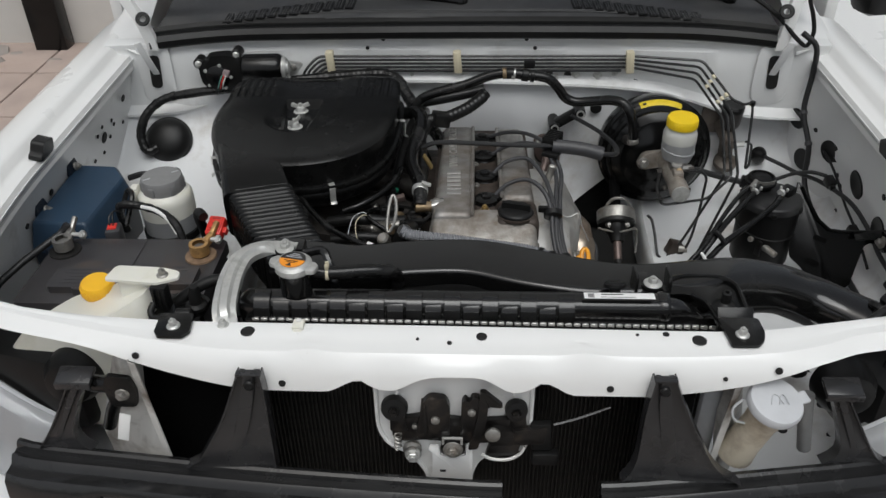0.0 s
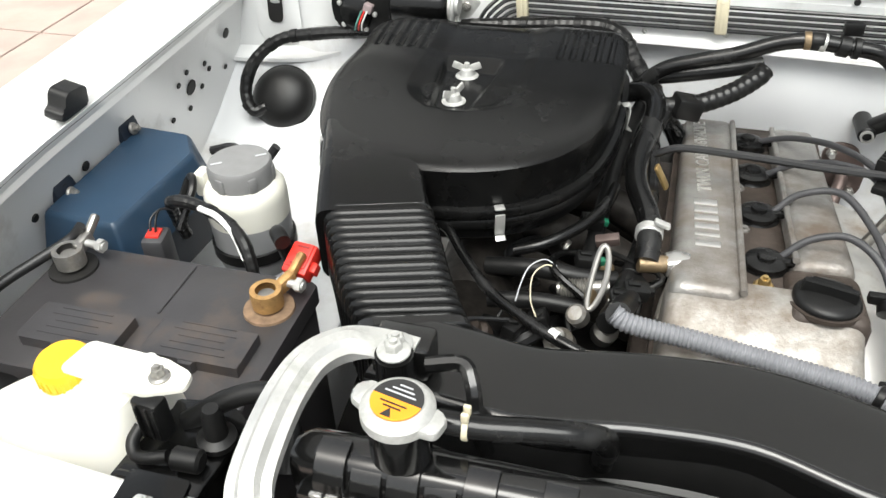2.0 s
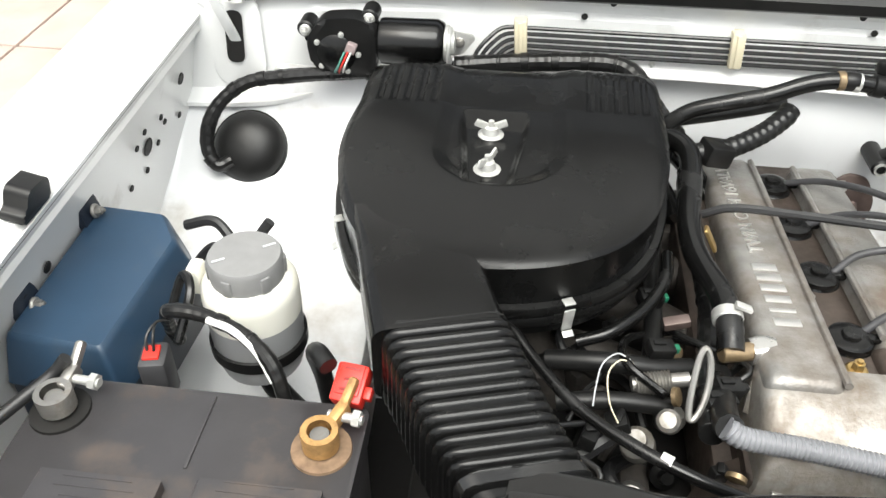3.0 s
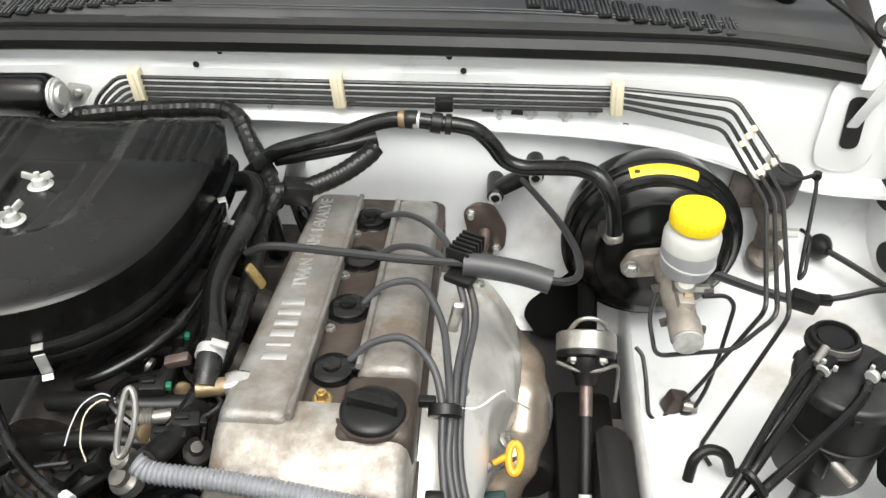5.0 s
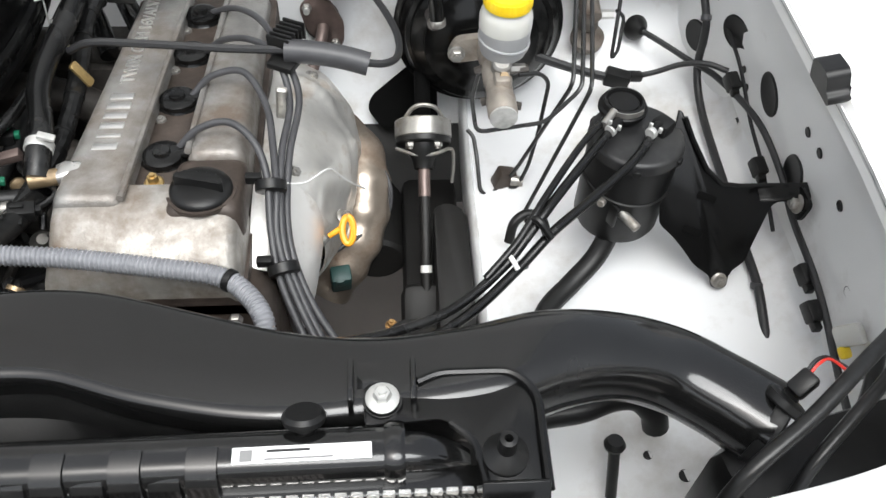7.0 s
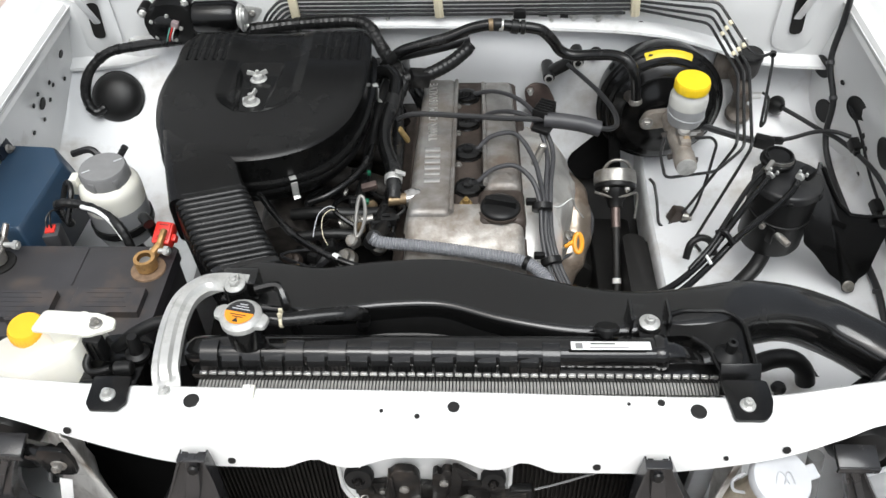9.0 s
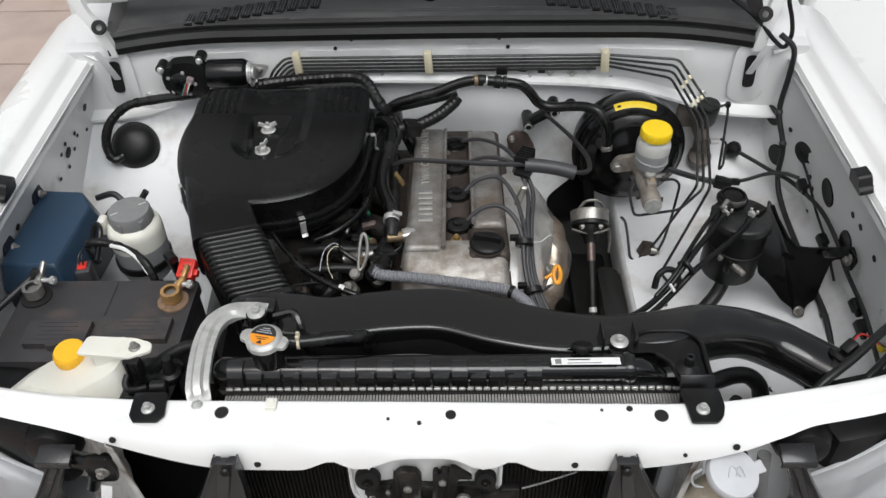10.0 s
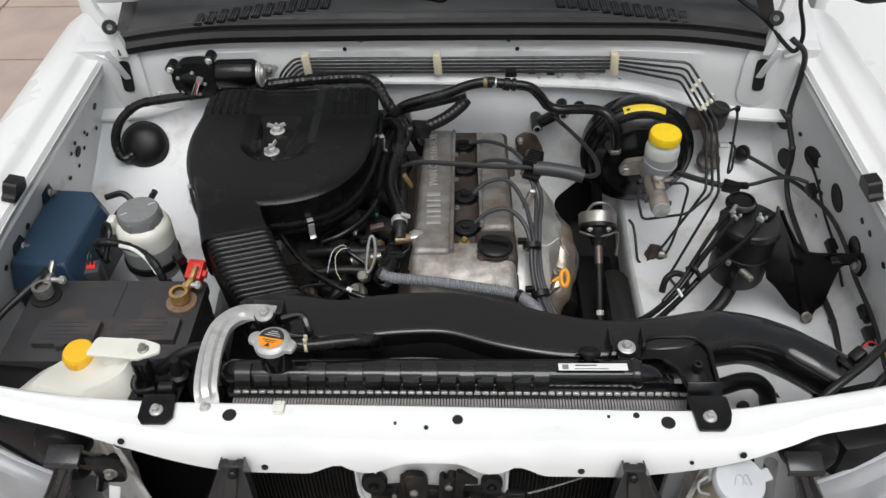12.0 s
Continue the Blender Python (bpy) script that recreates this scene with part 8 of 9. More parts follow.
hose("canister_hose", [(0.530, 1.117, 0.884), (0.500, 1.078, 0.886), (0.455, 1.020, 0.882), (0.425, 0.985, 0.868), (0.395, 0.955, 0.850), (0.345, 0.915, 0.842), (0.285, 0.885, 0.850), (0.225, 0.868, 0.862), (0.19, 0.862, 0.865)], 0.0050, HOSE, "shiny black canister hose sweeping across the bay")
hose("canister_hose", [(0.573, 1.113, 0.883), (0.545, 1.074, 0.878), (0.495, 1.030, 0.868), (0.450, 0.992, 0.862), (0.415, 0.960, 0.848), (0.365, 0.915, 0.838), (0.315, 0.880, 0.842), (0.26, 0.855, 0.855)], 0.0050, HOSE, "shiny black canister hose sweeping across the bay")
hose("canister_hose", [(0.533, 1.140, 0.886), (0.490, 1.085, 0.892), (0.445, 1.020, 0.886), (0.412, 0.975, 0.868), (0.38, 0.945, 0.850)], 0.0038, HOSE, "thin black hose beside the canister hoses")
hose("hose_tie", [(0.399, 0.970, 0.853), (0.404, 0.962, 0.8605), (0.411, 0.953, 0.853)], 0.0026, GREYTIE, "white tie round the canister hoses", "cable tie", 8)
hose("hose_tie", [(0.424, 0.998, 0.872), (0.432, 0.990, 0.880), (0.445, 0.980, 0.866)], 0.004, SEMI, "black tie round the canister hoses", "cable tie", 8)
hose("fuel_return_hose", [(0.438, 1.128, 0.684), (0.444, 1.140, 0.706), (0.460, 1.148, 0.714), (0.478, 1.146, 0.708), (0.488, 1.140, 0.684)], 0.0062, RUBBER, "short black hose on the wheel housing")
hose("elbow_hose", [(0.40, 0.862, 0.715), (0.44, 0.864, 0.728), (0.477, 0.866, 0.735), (0.51, 0.876, 0.737), (0.535, 0.877, 0.735), (0.553, 0.868, 0.722), (0.560, 0.862, 0.700)], 0.0140, RUBBER, "thick black hose elbow entering the wheel housing")
hose("drain_hose", [(0.548, 1.090, 0.750), (0.530, 1.070, 0.722), (0.500, 1.045, 0.705), (0.470, 1.015, 0.700), (0.452, 0.975, 0.698), (0.448, 0.93, 0.692), (0.448, 0.88, 0.685)], 0.0125, RUBBER, "thick black drain hose below the canister")
brk = thing("canister_bracket", "black pressed steel canister bracket bolted to the wing", "bracket", (0.66, 1.07, 0.70))
BP = pose(0, 1.04, 0.707, 61.2, 0, 0)
outline = fillet([(0.609, 0.21), (0.614, 0.206), (0.624, 0.18), (0.645, 0.145), (0.663, 0.128), (0.685, 0.124), (0.752, 0.125), (0.758, 0.105), (0.728, 0.103), (0.721, 0.081), (0.712, 0.054), (0.706, 0.032), (0.689, 0.018), (0.688, -0.002), (0.67, -0.001), (0.667, 0.014), (0.646, 0.029), (0.63, 0.05), (0.617, 0.065), (0.601, 0.079), (0.597, 0.132), (0.606, 0.186)], 0.006)
plate = part("plate", slab(B(), outline, 0.003, BP, 0.001), BLACKSTEEL, brk)
part("plate_lip", tube(B(), [BP @ Vector((x, y, 0.006)) for x, y in ((0.615, 0.202), (0.626, 0.178), (0.646, 0.144), (0.665, 0.127), (0.686, 0.124), (0.75, 0.124))], 0.003, 8), BLACKSTEEL, brk)
part("wing_strap", box(B(), (0.733, 1.085, 0.818), (0.055, 0.020, 0.004), 0.001, (10, -8, -4)), BLACKSTEEL, brk)
part("strap_tab", slab(B(), fillet([(-0.014, -0.016), (0.014, -0.016), (0.014, 0.016), (-0.014, 0.016)], 0.008), 0.004, pose(0.752, 1.072, 0.812, 0, -80, 0)), BLACKSTEEL, brk)
part("bolt", bolt(B(), (0.747, 1.072, 0.812), (-1, 0, 0.2), 0.007, 0.011), STEEL, brk)
part("bolt", bolt(B(), BP @ Vector((0.678, 0.009, 0.003)), (0, -0.87, 0.48), 0.0065, 0.0095), STEEL, brk)
for x, y in ((0.651, 0.111), (0.64, 0.071)):
    part("slot", slab(B(), fillet([(-0.012, -0.004), (0.012, -0.004), (0.012, 0.004), (-0.012, 0.004)], 0.004), 0.0008, BP @ pose(x, y, 0.0028, 0, 0, -22)), VOIDBLACK, plate)
    part("slot_lip", tube(B(), [BP @ pose(x, y, 0.0035, 0, 0, -22) @ Vector((k, -0.005, 0)) for k in (-0.011, 0.0, 0.011)], 0.0016, 6), BLACKSTEEL, plate)

settle(brk, -0.007, -0.005, 0.0)

# wiring along the inner wing
boot = thing("rubber_boot", "round black rubber boot where wiring leaves the bulkhead", "grommet", (0.66, 1.46, 0.79))
part("dome", lathe(B(), [(0.018, 0), (0.018, 0.004), (0.012, 0.014), (0.006, 0.022)], (0.645, 1.446, 0.776), (0.2, -0.8, 0.3), 20), RUBBER, boot)
hose("wing_wire", [(0.648, 1.432, 0.782), (0.676, 1.405, 0.778), (0.706, 1.376, 0.772), (0.728, 1.320, 0.785), (0.745, 1.22, 0.800), (0.752, 1.14, 0.790), (0.752, 1.08, 0.775), (0.748, 1.00, 0.775), (0.745, 0.95, 0.77), (0.735, 0.88, 0.765), (0.72, 0.80, 0.77)], 0.0042, WIRE, "black wire along the inner wing", "wire", 8)
hose("wing_loom", [(0.672, 1.435, 1.045), (0.700, 1.425, 1.02), (0.706, 1.425, 0.965), (0.702, 1.412, 0.892), (0.714, 1.375, 0.832), (0.717, 1.362, 0.766), (0.719, 1.306, 0.733), (0.719, 1.186, 0.721), (0.718, 1.09, 0.715), (0.716, 1.02, 0.712), (0.71, 0.94, 0.69), (0.70, 0.86, 0.69)], 0.0055, WIRE, "black wiring loom down the inner wing", "cable", 10)
hose("wing_wire", [(0.742, 1.37, 0.83), (0.748, 1.31, 0.81), (0.750, 1.24, 0.78), (0.752, 1.19, 0.765), (0.750, 1.15, 0.755), (0.745, 1.09, 0.74)], 0.0028, WIRE, "thin black wire along the inner wing", "wire", 6)
hose("red_wire", [(0.738, 1.155, 0.742), (0.735, 1.140, 0.728), (0.738, 1.12, 0.735)], 0.0016, RED, "thin red wire by the bracket", "wire", 5)
for p in ((0.746, 1.175, 0.762), (0.745, 1.005, 0.765), (0.735, 0.955, 0.765), (0.735, 1.292, 0.800)):
    c = thing("wire_clip", "small black wire connector on the inner wing", "connector", p)
    part("body", box(B(), p, (0.016, 0.024, 0.018), 0.003, (20, 0, 10)), SEMI, c)
    part("tail", box(B(), (p[0], p[1] - 0.015, p[2] - 0.004), (0.010, 0.012, 0.010), 0.002), SEMI, c)
for p in ((0.702, 1.411, 0.890), (0.713, 1.378, 0.838), (0.716, 1.03, 0.712)):
    c = thing("loom_clip", "pale nylon loom clip", "cable clip", p)
    part("band", lathe(B(), [(0.0062, -0.004), (0.0072, -0.003), (0.0072, 0.003), (0.0062, 0.004)], p, (0.0, -0.6, -0.7), 14), GREYRUB, c)
hose("servo_wire", [(0.470, 1.375, 0.790), (0.510, 1.362, 0.782), (0.550, 1.352, 0.774), (0.588, 1.344, 0.768)], 0.0062, WIRE, "black wire with a connector below the servo", "wire", 8)
c = thing("wire_connector", "black wiring connector by the brake pipes", "connector", (0.597, 1.342, 0.760))
part("body", box(B(), (0.600, 1.342, 0.768), (0.034, 0.020, 0.022), 0.003, (0, 10, -12)), SEMI, c)
part("tail", box(B(), (0.626, 1.346, 0.768), (0.020, 0.012, 0.012), 0.002, (0, 10, 10)), SEMI, c)
hose("connector_tail", [(0.634, 1.348, 0.768), (0.655, 1.350, 0.772), (0.685, 1.345, 0.788), (0.712, 1.330, 0.800), (0.735, 1.312, 0.802)], 0.0038, WIRE, "thin black wire to the inner wing", "wire", 8)
hose("washer_hose", [(0.44, 1.50, 1.165), (0.50, 1.49, 1.140), (0.559, 1.475, 1.112), (0.619, 1.452, 1.076), (0.662, 1.436, 1.034), (0.684, 1.434, 1.020), (0.692, 1.436, 1.045), (0.684, 1.438, 1.078), (0.672, 1.442, 1.110), (0.668, 1.447, 1.150)], 0.0042, RUBBER, "black washer hose looping past the bonnet hinge", "hose", 8)
# loom bundle and tagged connector in the front corner
hose("corner_loom", [(0.735, 0.86, 0.945), (0.690, 0.822, 0.936), (0.643, 0.785, 0.945), (0.595, 0.748, 0.935), (0.545, 0.716, 0.918), (0.525, 0.70, 0.885), (0.52, 0.69, 0.84)], 0.0062, TAPE, "black loom in the front corner", "cable")
hose("corner_loom", [(0.735, 0.85, 0.90), (0.690, 0.80, 0.905), (0.648, 0.765, 0.90), (0.612, 0.735, 0.885), (0.59, 0.71, 0.85)], 0.0055, TAPE, "black loom in the front corner", "cable")
hose("corner_loom", [(0.74, 0.865, 0.83), (0.71, 0.82, 0.84), (0.68, 0.78, 0.84), (0.65, 0.745, 0.82)], 0.0075, TAPE, "black loom in the front corner", "cable")
tagc = thing("tagged_connector", "clear bagged connector with yellow tape in the corner", "connector", (0.715, 0.88, 0.79))
part("bag", box(B(), (0.740, 0.902, 0.800), (0.010, 0.022, 0.034), 0.004, (30, 10, 20)), CLEARISH, tagc)
part("tape", box(B(), (0.739, 0.893, 0.783), (0.011, 0.013, 0.010), 0.003, (30, 10, 20)), YLABEL, tagc)
stud = thing("rubber_post", "small black rubber post on the wheel housing", "rubber stop", (0.517, 0.803, 0.67))
part("stem", cyl(B(), (0.517, 0.800, 0.665), (0.512, 0.823, 0.734), 0.006, None, 10), RUBBER, stud)
part("head", lathe(B(), [(0.010, 0), (0.011, 0.004), (0.008, 0.010)], (0.512, 0.823, 0.730), (0, 0.2, 1), 14), RUBBER, stud)
settle(stud, -0.008, 0.004, 0.0)


# ---- front end: latch, grille, lamps, washer bottle ----
latch = thing("bonnet_latch", "greasy black bonnet latch mechanism on its white plate", "bonnet latch", (0.022, 0.60, 0.82))


def latch_plate(name, pts, depth, x, y, z, round_=0.006, mat=None, label="", parent=None):
    return part(name, slab(B(), fillet(pts, round_), depth, pose(x, y, z, 90, 0, 0), min(0.002, depth * 0.3)), mat or GREASE, parent or latch, label)


for x, r in ((-0.049, 0.0165), (0.099, 0.0140)):
    s_ = 1 if x > 0 else -1
    boss = part("rubber_buffer", lathe(B(), [(r * 0.8, 0), (r, 0.003), (r, 0.009), (r * 0.9, 0.013), (r * 0.45, 0.014), (r * 0.4, 0.012), (0.0, 0.012)], (x, 0.606, 0.879), (0, -1, 0.25), 26, False), RUBBER, latch)
    part("screw", bolt(B(), (x, 0.593, 0.881), (0, -1, 0.25), 0.005, 0.0), GREASE, boss)
    latch_plate("stay", [(-0.010, -0.034), (0.012, -0.034), (0.009, 0.0), (-0.009, 0.0)], 0.006, x + 0.003, 0.606, 0.872, 0.003)
latch_plate("base_plate", [(-0.072, -0.014), (-0.058, 0.016), (-0.030, 0.022), (0.030, 0.014), (0.078, 0.018), (0.090, -0.004), (0.074, -0.022), (0.026, -0.026), (-0.030, -0.020), (-0.058, -0.024)], 0.007, 0.016, 0.608, 0.844)
jaw = latch_plate("striker_jaw", [(-0.024, -0.038), (0.018, -0.034), (0.019, 0.018), (0.013, 0.032), (-0.006, 0.034), (-0.015, 0.022)], 0.010, 0.000, 0.602, 0.872)
part("rivet", lathe(B(), [(0.0055, 0), (0.0055, 0.003), (0.003, 0.0045), (0.0, 0.0045)], (0.001, 0.592, 0.869), (0, -1, 0.1), 16, False), STEEL, jaw)
latch_plate("jaw_ridge", [(-0.004, -0.024), (0.003, -0.024), (0.001, 0.024), (-0.004, 0.026)], 0.012, -0.012, 0.602, 0.870, 0.002)
lever = latch_plate("spring_lever", [(-0.014, -0.046), (0.014, -0.040), (0.014, 0.014), (0.010, 0.029), (0.0, 0.030), (-0.003, 0.020), (-0.007, 0.028), (-0.012, 0.022)], 0.009, 0.045, 0.602, 0.876, 0.004)
part("rivet", lathe(B(), [(0.0050, 0), (0.0050, 0.003), (0.003, 0.0045), (0.0, 0.0045)], (0.045, 0.593, 0.882), (0, -1, 0.1), 16, False), STEEL, lever)
latch_plate("safety_hook", [(-0.016, -0.062), (-0.004, -0.060), (0.006, -0.010), (0.008, 0.014), (0.024, 0.012), (0.025, 0.016), (0.004, 0.038), (-0.002, 0.038), (-0.004, 0.0)], 0.006, 0.057, 0.596, 0.880, 0.0015)
latch_plate("hook_spring_box", [(-0.016, -0.014), (0.016, -0.014), (0.014, 0.012), (-0.012, 0.014)], 0.010, 0.082, 0.602, 0.838, 0.003)
part("pivot", lathe(B(), [(0.0095, 0), (0.0095, 0.004), (0.006, 0.006), (0.0, 0.006)], (0.071, 0.591, 0.847), (0, -1, 0.2), 18, False), STEEL, latch)
part("pivot", lathe(B(), [(0.0035, 0), (0.0035, 0.004), (0.0, 0.005)], (-0.025, 0.600, 0.850), (0, -1, 0.2), 12, False), STEEL, latch)
latch_plate("pale_bracket", [(-0.026, -0.066), (0.027, -0.066), (0.027, -0.010), (0.026, 0.006), (0.019, 0.006), (0.018, -0.014), (-0.014, -0.014), (-0.016, 0.002), (-0.027, 0.002), (-0.030, -0.004), (-0.024, -0.010)], 0.004, 0.020, 0.600, 0.814, 0.002, WHITE, "pale painted bracket")
part("slot", box(B(), (0.009, 0.5955, 0.772), (0.0075, 0.0014, 0.0035), 0.0005), DARK, latch)
drum = part("spring_disc", lathe(B(), [(0.015, 0), (0.0155, 0.002), (0.0155, 0.008), (0.011, 0.010), (0.0, 0.010)], (0.022, 0.602, 0.816), (0, -1, 0.1), 26, False), GREASE, latch)
part("centre_nut", bolt(B(), (0.022, 0.592, 0.817), (0, -1, 0.1), 0.0075, 0.010), STEEL, drum)
part("disc_ring", lathe(B(), [(0.0118, 0), (0.0128, 0.0008), (0.0118, 0.0016)], (0.022, 0.5915, 0.817), (0, -1, 0.1), 26), STEEL, drum)
for xx, zz, ww, hh in ((0.0215, 0.839, 0.026, 0.003), (0.0100, 0.834, 0.003, 0.012), (0.0330, 0.834, 0.003, 0.012)):
    part("clip_edge", box(B(), (xx, 0.590, zz), (ww, 0.003, hh), 0.0008), ZINC, latch)
nutb = part("adjuster", lathe(B(), [(0.012, 0), (0.012, 0.004), (0.008, 0.006), (0.008, 0.010)], (-0.030, 0.606, 0.803), (0, -1, 0.1), 20), STEEL, latch)
part("side_nut", bolt(B(), (-0.029, 0.598, 0.800), (0, -1, 0.1), 0.0082, 0.0105), ZINC, nutb, "bright nut")
part("spring", tube(B(), [Vector((-0.047 + 0.004 * math.cos(a), 0.598 + 0.004 * math.sin(a), 0.836 - 0.0011 * a)) for a in [k * 0.6 for k in range(40)]], 0.0014, 6), STEEL, latch)
part("lower_arm", tube(B(), smooth_line([(0.058, 0.594, 0.806), (0.072, 0.592, 0.800), (0.092, 0.592, 0.800), (0.106, 0.596, 0.806), (0.112, 0.600, 0.815)], 5), 0.0022, 8), GALV, latch, "pale bent wire arm")
latch_plate("cover_flap", [(-0.018, -0.010), (0.022, -0.006), (0.026, 0.012), (-0.012, 0.014)], 0.006, 0.080, 0.600, 0.812, 0.003)
latch_plate("cable_guide", [(-0.026, -0.016), (0.024, -0.012), (0.026, 0.016), (-0.024, 0.010)], 0.008, 0.112, 0.604, 0.836, 0.004)
guide = part("cable_box", box(B(), (0.132, 0.604, 0.832), (0.026, 0.012, 0.046), 0.003, (0, -4, 0)), SEMI, latch)
part("box_step", box(B(), (0.138, 0.600, 0.797), (0.034, 0.014, 0.020), 0.003), SEMI, guide)
part("release_cable", tube(B(), smooth_line([(0.146, 0.602, 0.853), (0.170, 0.606, 0.858), (0.195, 0.610, 0.866), (0.215, 0.612, 0.875)], 5), 0.0014, 6), GREYCAP, latch, "thin pale release cable")

grille = thing("front_grille", "black plastic front grille with upright fixing legs", "grille", (0.02, 0.57, 0.60))
GY = [(-0.62, 0.630), (-0.56, 0.606), (-0.516, 0.593), (-0.412, 0.582), (-0.262, 0.567), (-0.16, 0.559), (-0.048, 0.552), (0.083, 0.546), (0.203, 0.548), (0.297, 0.557), (0.403, 0.571), (0.551, 0.593), (0.62, 0.610)]
for x0, x1 in ((-0.545, 0.083), (0.203, 0.575)):
    rows = []
    n = 30
    for i in range(n + 1):
        x = x0 + (x1 - x0) * i / n
        y = between(x, GY)
        rows.append([(x, y + 0.012, 0.770), (x, y + 0.012, 0.801), (x, y + 0.006, 0.803), (x, y + 0.002, 0.801), (x, y, 0.795), (x, y - 0.008, 0.795), (x, y - 0.012, 0.797), (x, y - 0.016, 0.794), (x, y - 0.020, 0.788), (x, y - 0.028, 0.787), (x, y - 0.036, 0.788)] + ([(x, y - 0.041, 0.782), (x, y - 0.0415, 0.777), (x, y - 0.038, 0.774), (x, y - 0.028, 0.773)] if -0.44 < x < 0.06 else [(x, y - 0.044, 0.780), (x, y - 0.047, 0.762), (x, y - 0.05, 0.72), (x, y - 0.052, 0.62)]))
    part("top_moulding", sheet(B(), rows, 0.0025), MOULD, grille)
for k in range(20):
    x = -0.430 + 0.0245 * k
    y = between(x, GY) - 0.036
    part("slat", slab(B(), [(-0.010, 0.0), (-0.004, -0.016), (-0.0025, -0.05), (0.0025, -0.05), (0.004, -0.016), (0.010, 0.0)], 0.010, pose(x, y + 0.008, 0.772, 90, 0, 0), 0.001), GRILLE, grille)
for k in range(3):
    part("bar", tube(B(), smooth_line([(x, between(x, GY) - 0.040, 0.722 - 0.05 * k) for x in (-0.43, -0.25, -0.05, 0.07)], 5), 0.006, 8), GRILLE, grille)


def leg(name, left, right, z0, z1, y0, y1, dip, proud):
    """A moulded fixing leg: rimmed sides, a raised middle rib and sunk facets beside it near the top."""
    rows = []
    for i in range(13):
        t = i / 12
        z, y = z0 + (z1 - z0) * t, y0 + (y1 - y0) * t
        xl, xr = between(t, left), between(t, right)
        w = xr - xl
        sink_l, sink_r = 0.008 * max(0, (t - dip[0]) / (1 - dip[0])) ** 0.6, 0.008 * max(0, (t - dip[1]) / (1 - dip[1])) ** 0.6
        rib_l, rib_r = xl + w * (0.30 + 0.08 * (1 - t)), xl + w * (0.70 - 0.22 * (1 - t))
        rows.append([(xl - 0.001, y + 0.012, z), (xl, y - 0.003, z), (xl + 0.0022, y - 0.003, z), (xl + 0.003, y + sink_l, z), (rib_l - 0.001, y + sink_l, z), (rib_l, y - proud * t, z),
                     (rib_r, y - proud * t, z), (rib_r + 0.001, y + sink_r, z), (xr - 0.003, y + sink_r, z), (xr - 0.0022, y - 0.003, z), (xr, y - 0.003, z), (xr + 0.001, y + 0.012, z)])
    p = part(name, sheet(B(), rows, 0.0018), LEGBLACK, grille)
    xt, wt = (left[-1][1] + right[-1][1]) / 2, right[-1][1] - left[-1][1]
    part("leg_cap", box(B(), (xt, y1 + 0.002, z1), (wt + 0.003, 0.010, 0.003), 0.0012), LEGBLACK, p)
    return p, xt


for left, right, dip in (([(0, -0.312), (0.07, -0.294), (0.18, -0.284), (0.50, -0.256), (1, -0.2235)], [(0, -0.197), (0.45, -0.196), (0.8, -0.195), (1, -0.1965)], (0.55, 0.35)),
                         ([(0, 0.228), (0.10, 0.237), (0.25, 0.243), (0.70, 0.245), (1, 0.250)], [(0, 0.372), (0.08, 0.352), (0.20, 0.334), (0.40, 0.317), (0.78, 0.288), (1, 0.274)], (0.60, 0.30))):
    p, xt = leg("fixing_leg", left, right, 0.800, 0.960, between(left[0][1] / 2 + right[0][1] / 2, GY) + 0.004, 0.571, dip, 0.002)
    part("clip_head", lathe(B(), [(0.0055, 0), (0.006, 0.002), (0.004, 0.004), (0.0, 0.004)], (xt, 0.567, 0.947), (0, -1, 0.3), 14, False), SEMI, p)
for left, right, tab in (([(0, -0.512), (0.15, -0.500), (0.5, -0.478), (1, -0.450)], [(0, -0.440), (0.10, -0.452), (0.25, -0.458), (0.6, -0.447), (1, -0.428)], -0.441),
                         ([(0, 0.480), (0.08, 0.491), (0.20, 0.497), (0.6, 0.486), (1, 0.470)], [(0, 0.560), (0.10, 0.546), (0.5, 0.520), (1, 0.491)], 0.484)):
    p, xt = leg("side_leg", left, right, 0.800, 0.905, 0.596, 0.604, (0.25, 0.25), 0.001)
    part("leg_tab", box(B(), (tab, 0.614, 0.912), (0.044, 0.026, 0.007), 0.002, (16, 0, 0)), LEGBLACK, p)
    part("tab_lip", box(B(), (tab, 0.601, 0.907), (0.044, 0.003, 0.010), 0.001), LEGBLACK, p)

bottle = thing("washer_bottle", "windscreen washer bottle neck with a grey flip cap", "washer bottle", (0.39, 0.60, 0.70))
part("neck", lathe(B(), [(0.024, 0), (0.021, 0.03), (0.020, 0.075), (0.0215, 0.10), (0.022, 0.112)], (0.368, 0.612, 0.796), (0.14, -0.27, 1), 26), NECKSTAIN, bottle, "yellowed milky filler neck")
part("tank", box(B(), (0.335, 0.66, 0.78), (0.03, 0.05, 0.28), 0.012), LTGREY, bottle)
bm = lathe(B(), [(0.028, -0.006), (0.0315, -0.004), (0.0322, 0.004), (0.030, 0.008), (0.0, 0.011)], (0.384, 0.582, 0.912), (0.12, -0.28, 1), 36, False)
capw = part("cap", bm, LTGREY, bottle, "light grey flip cap")
part("cap_tab", box(B(), (0.418, 0.590, 0.914), (0.014, 0.016, 0.005), 0.002, (15, 0, 20)), LTGREY, capw)
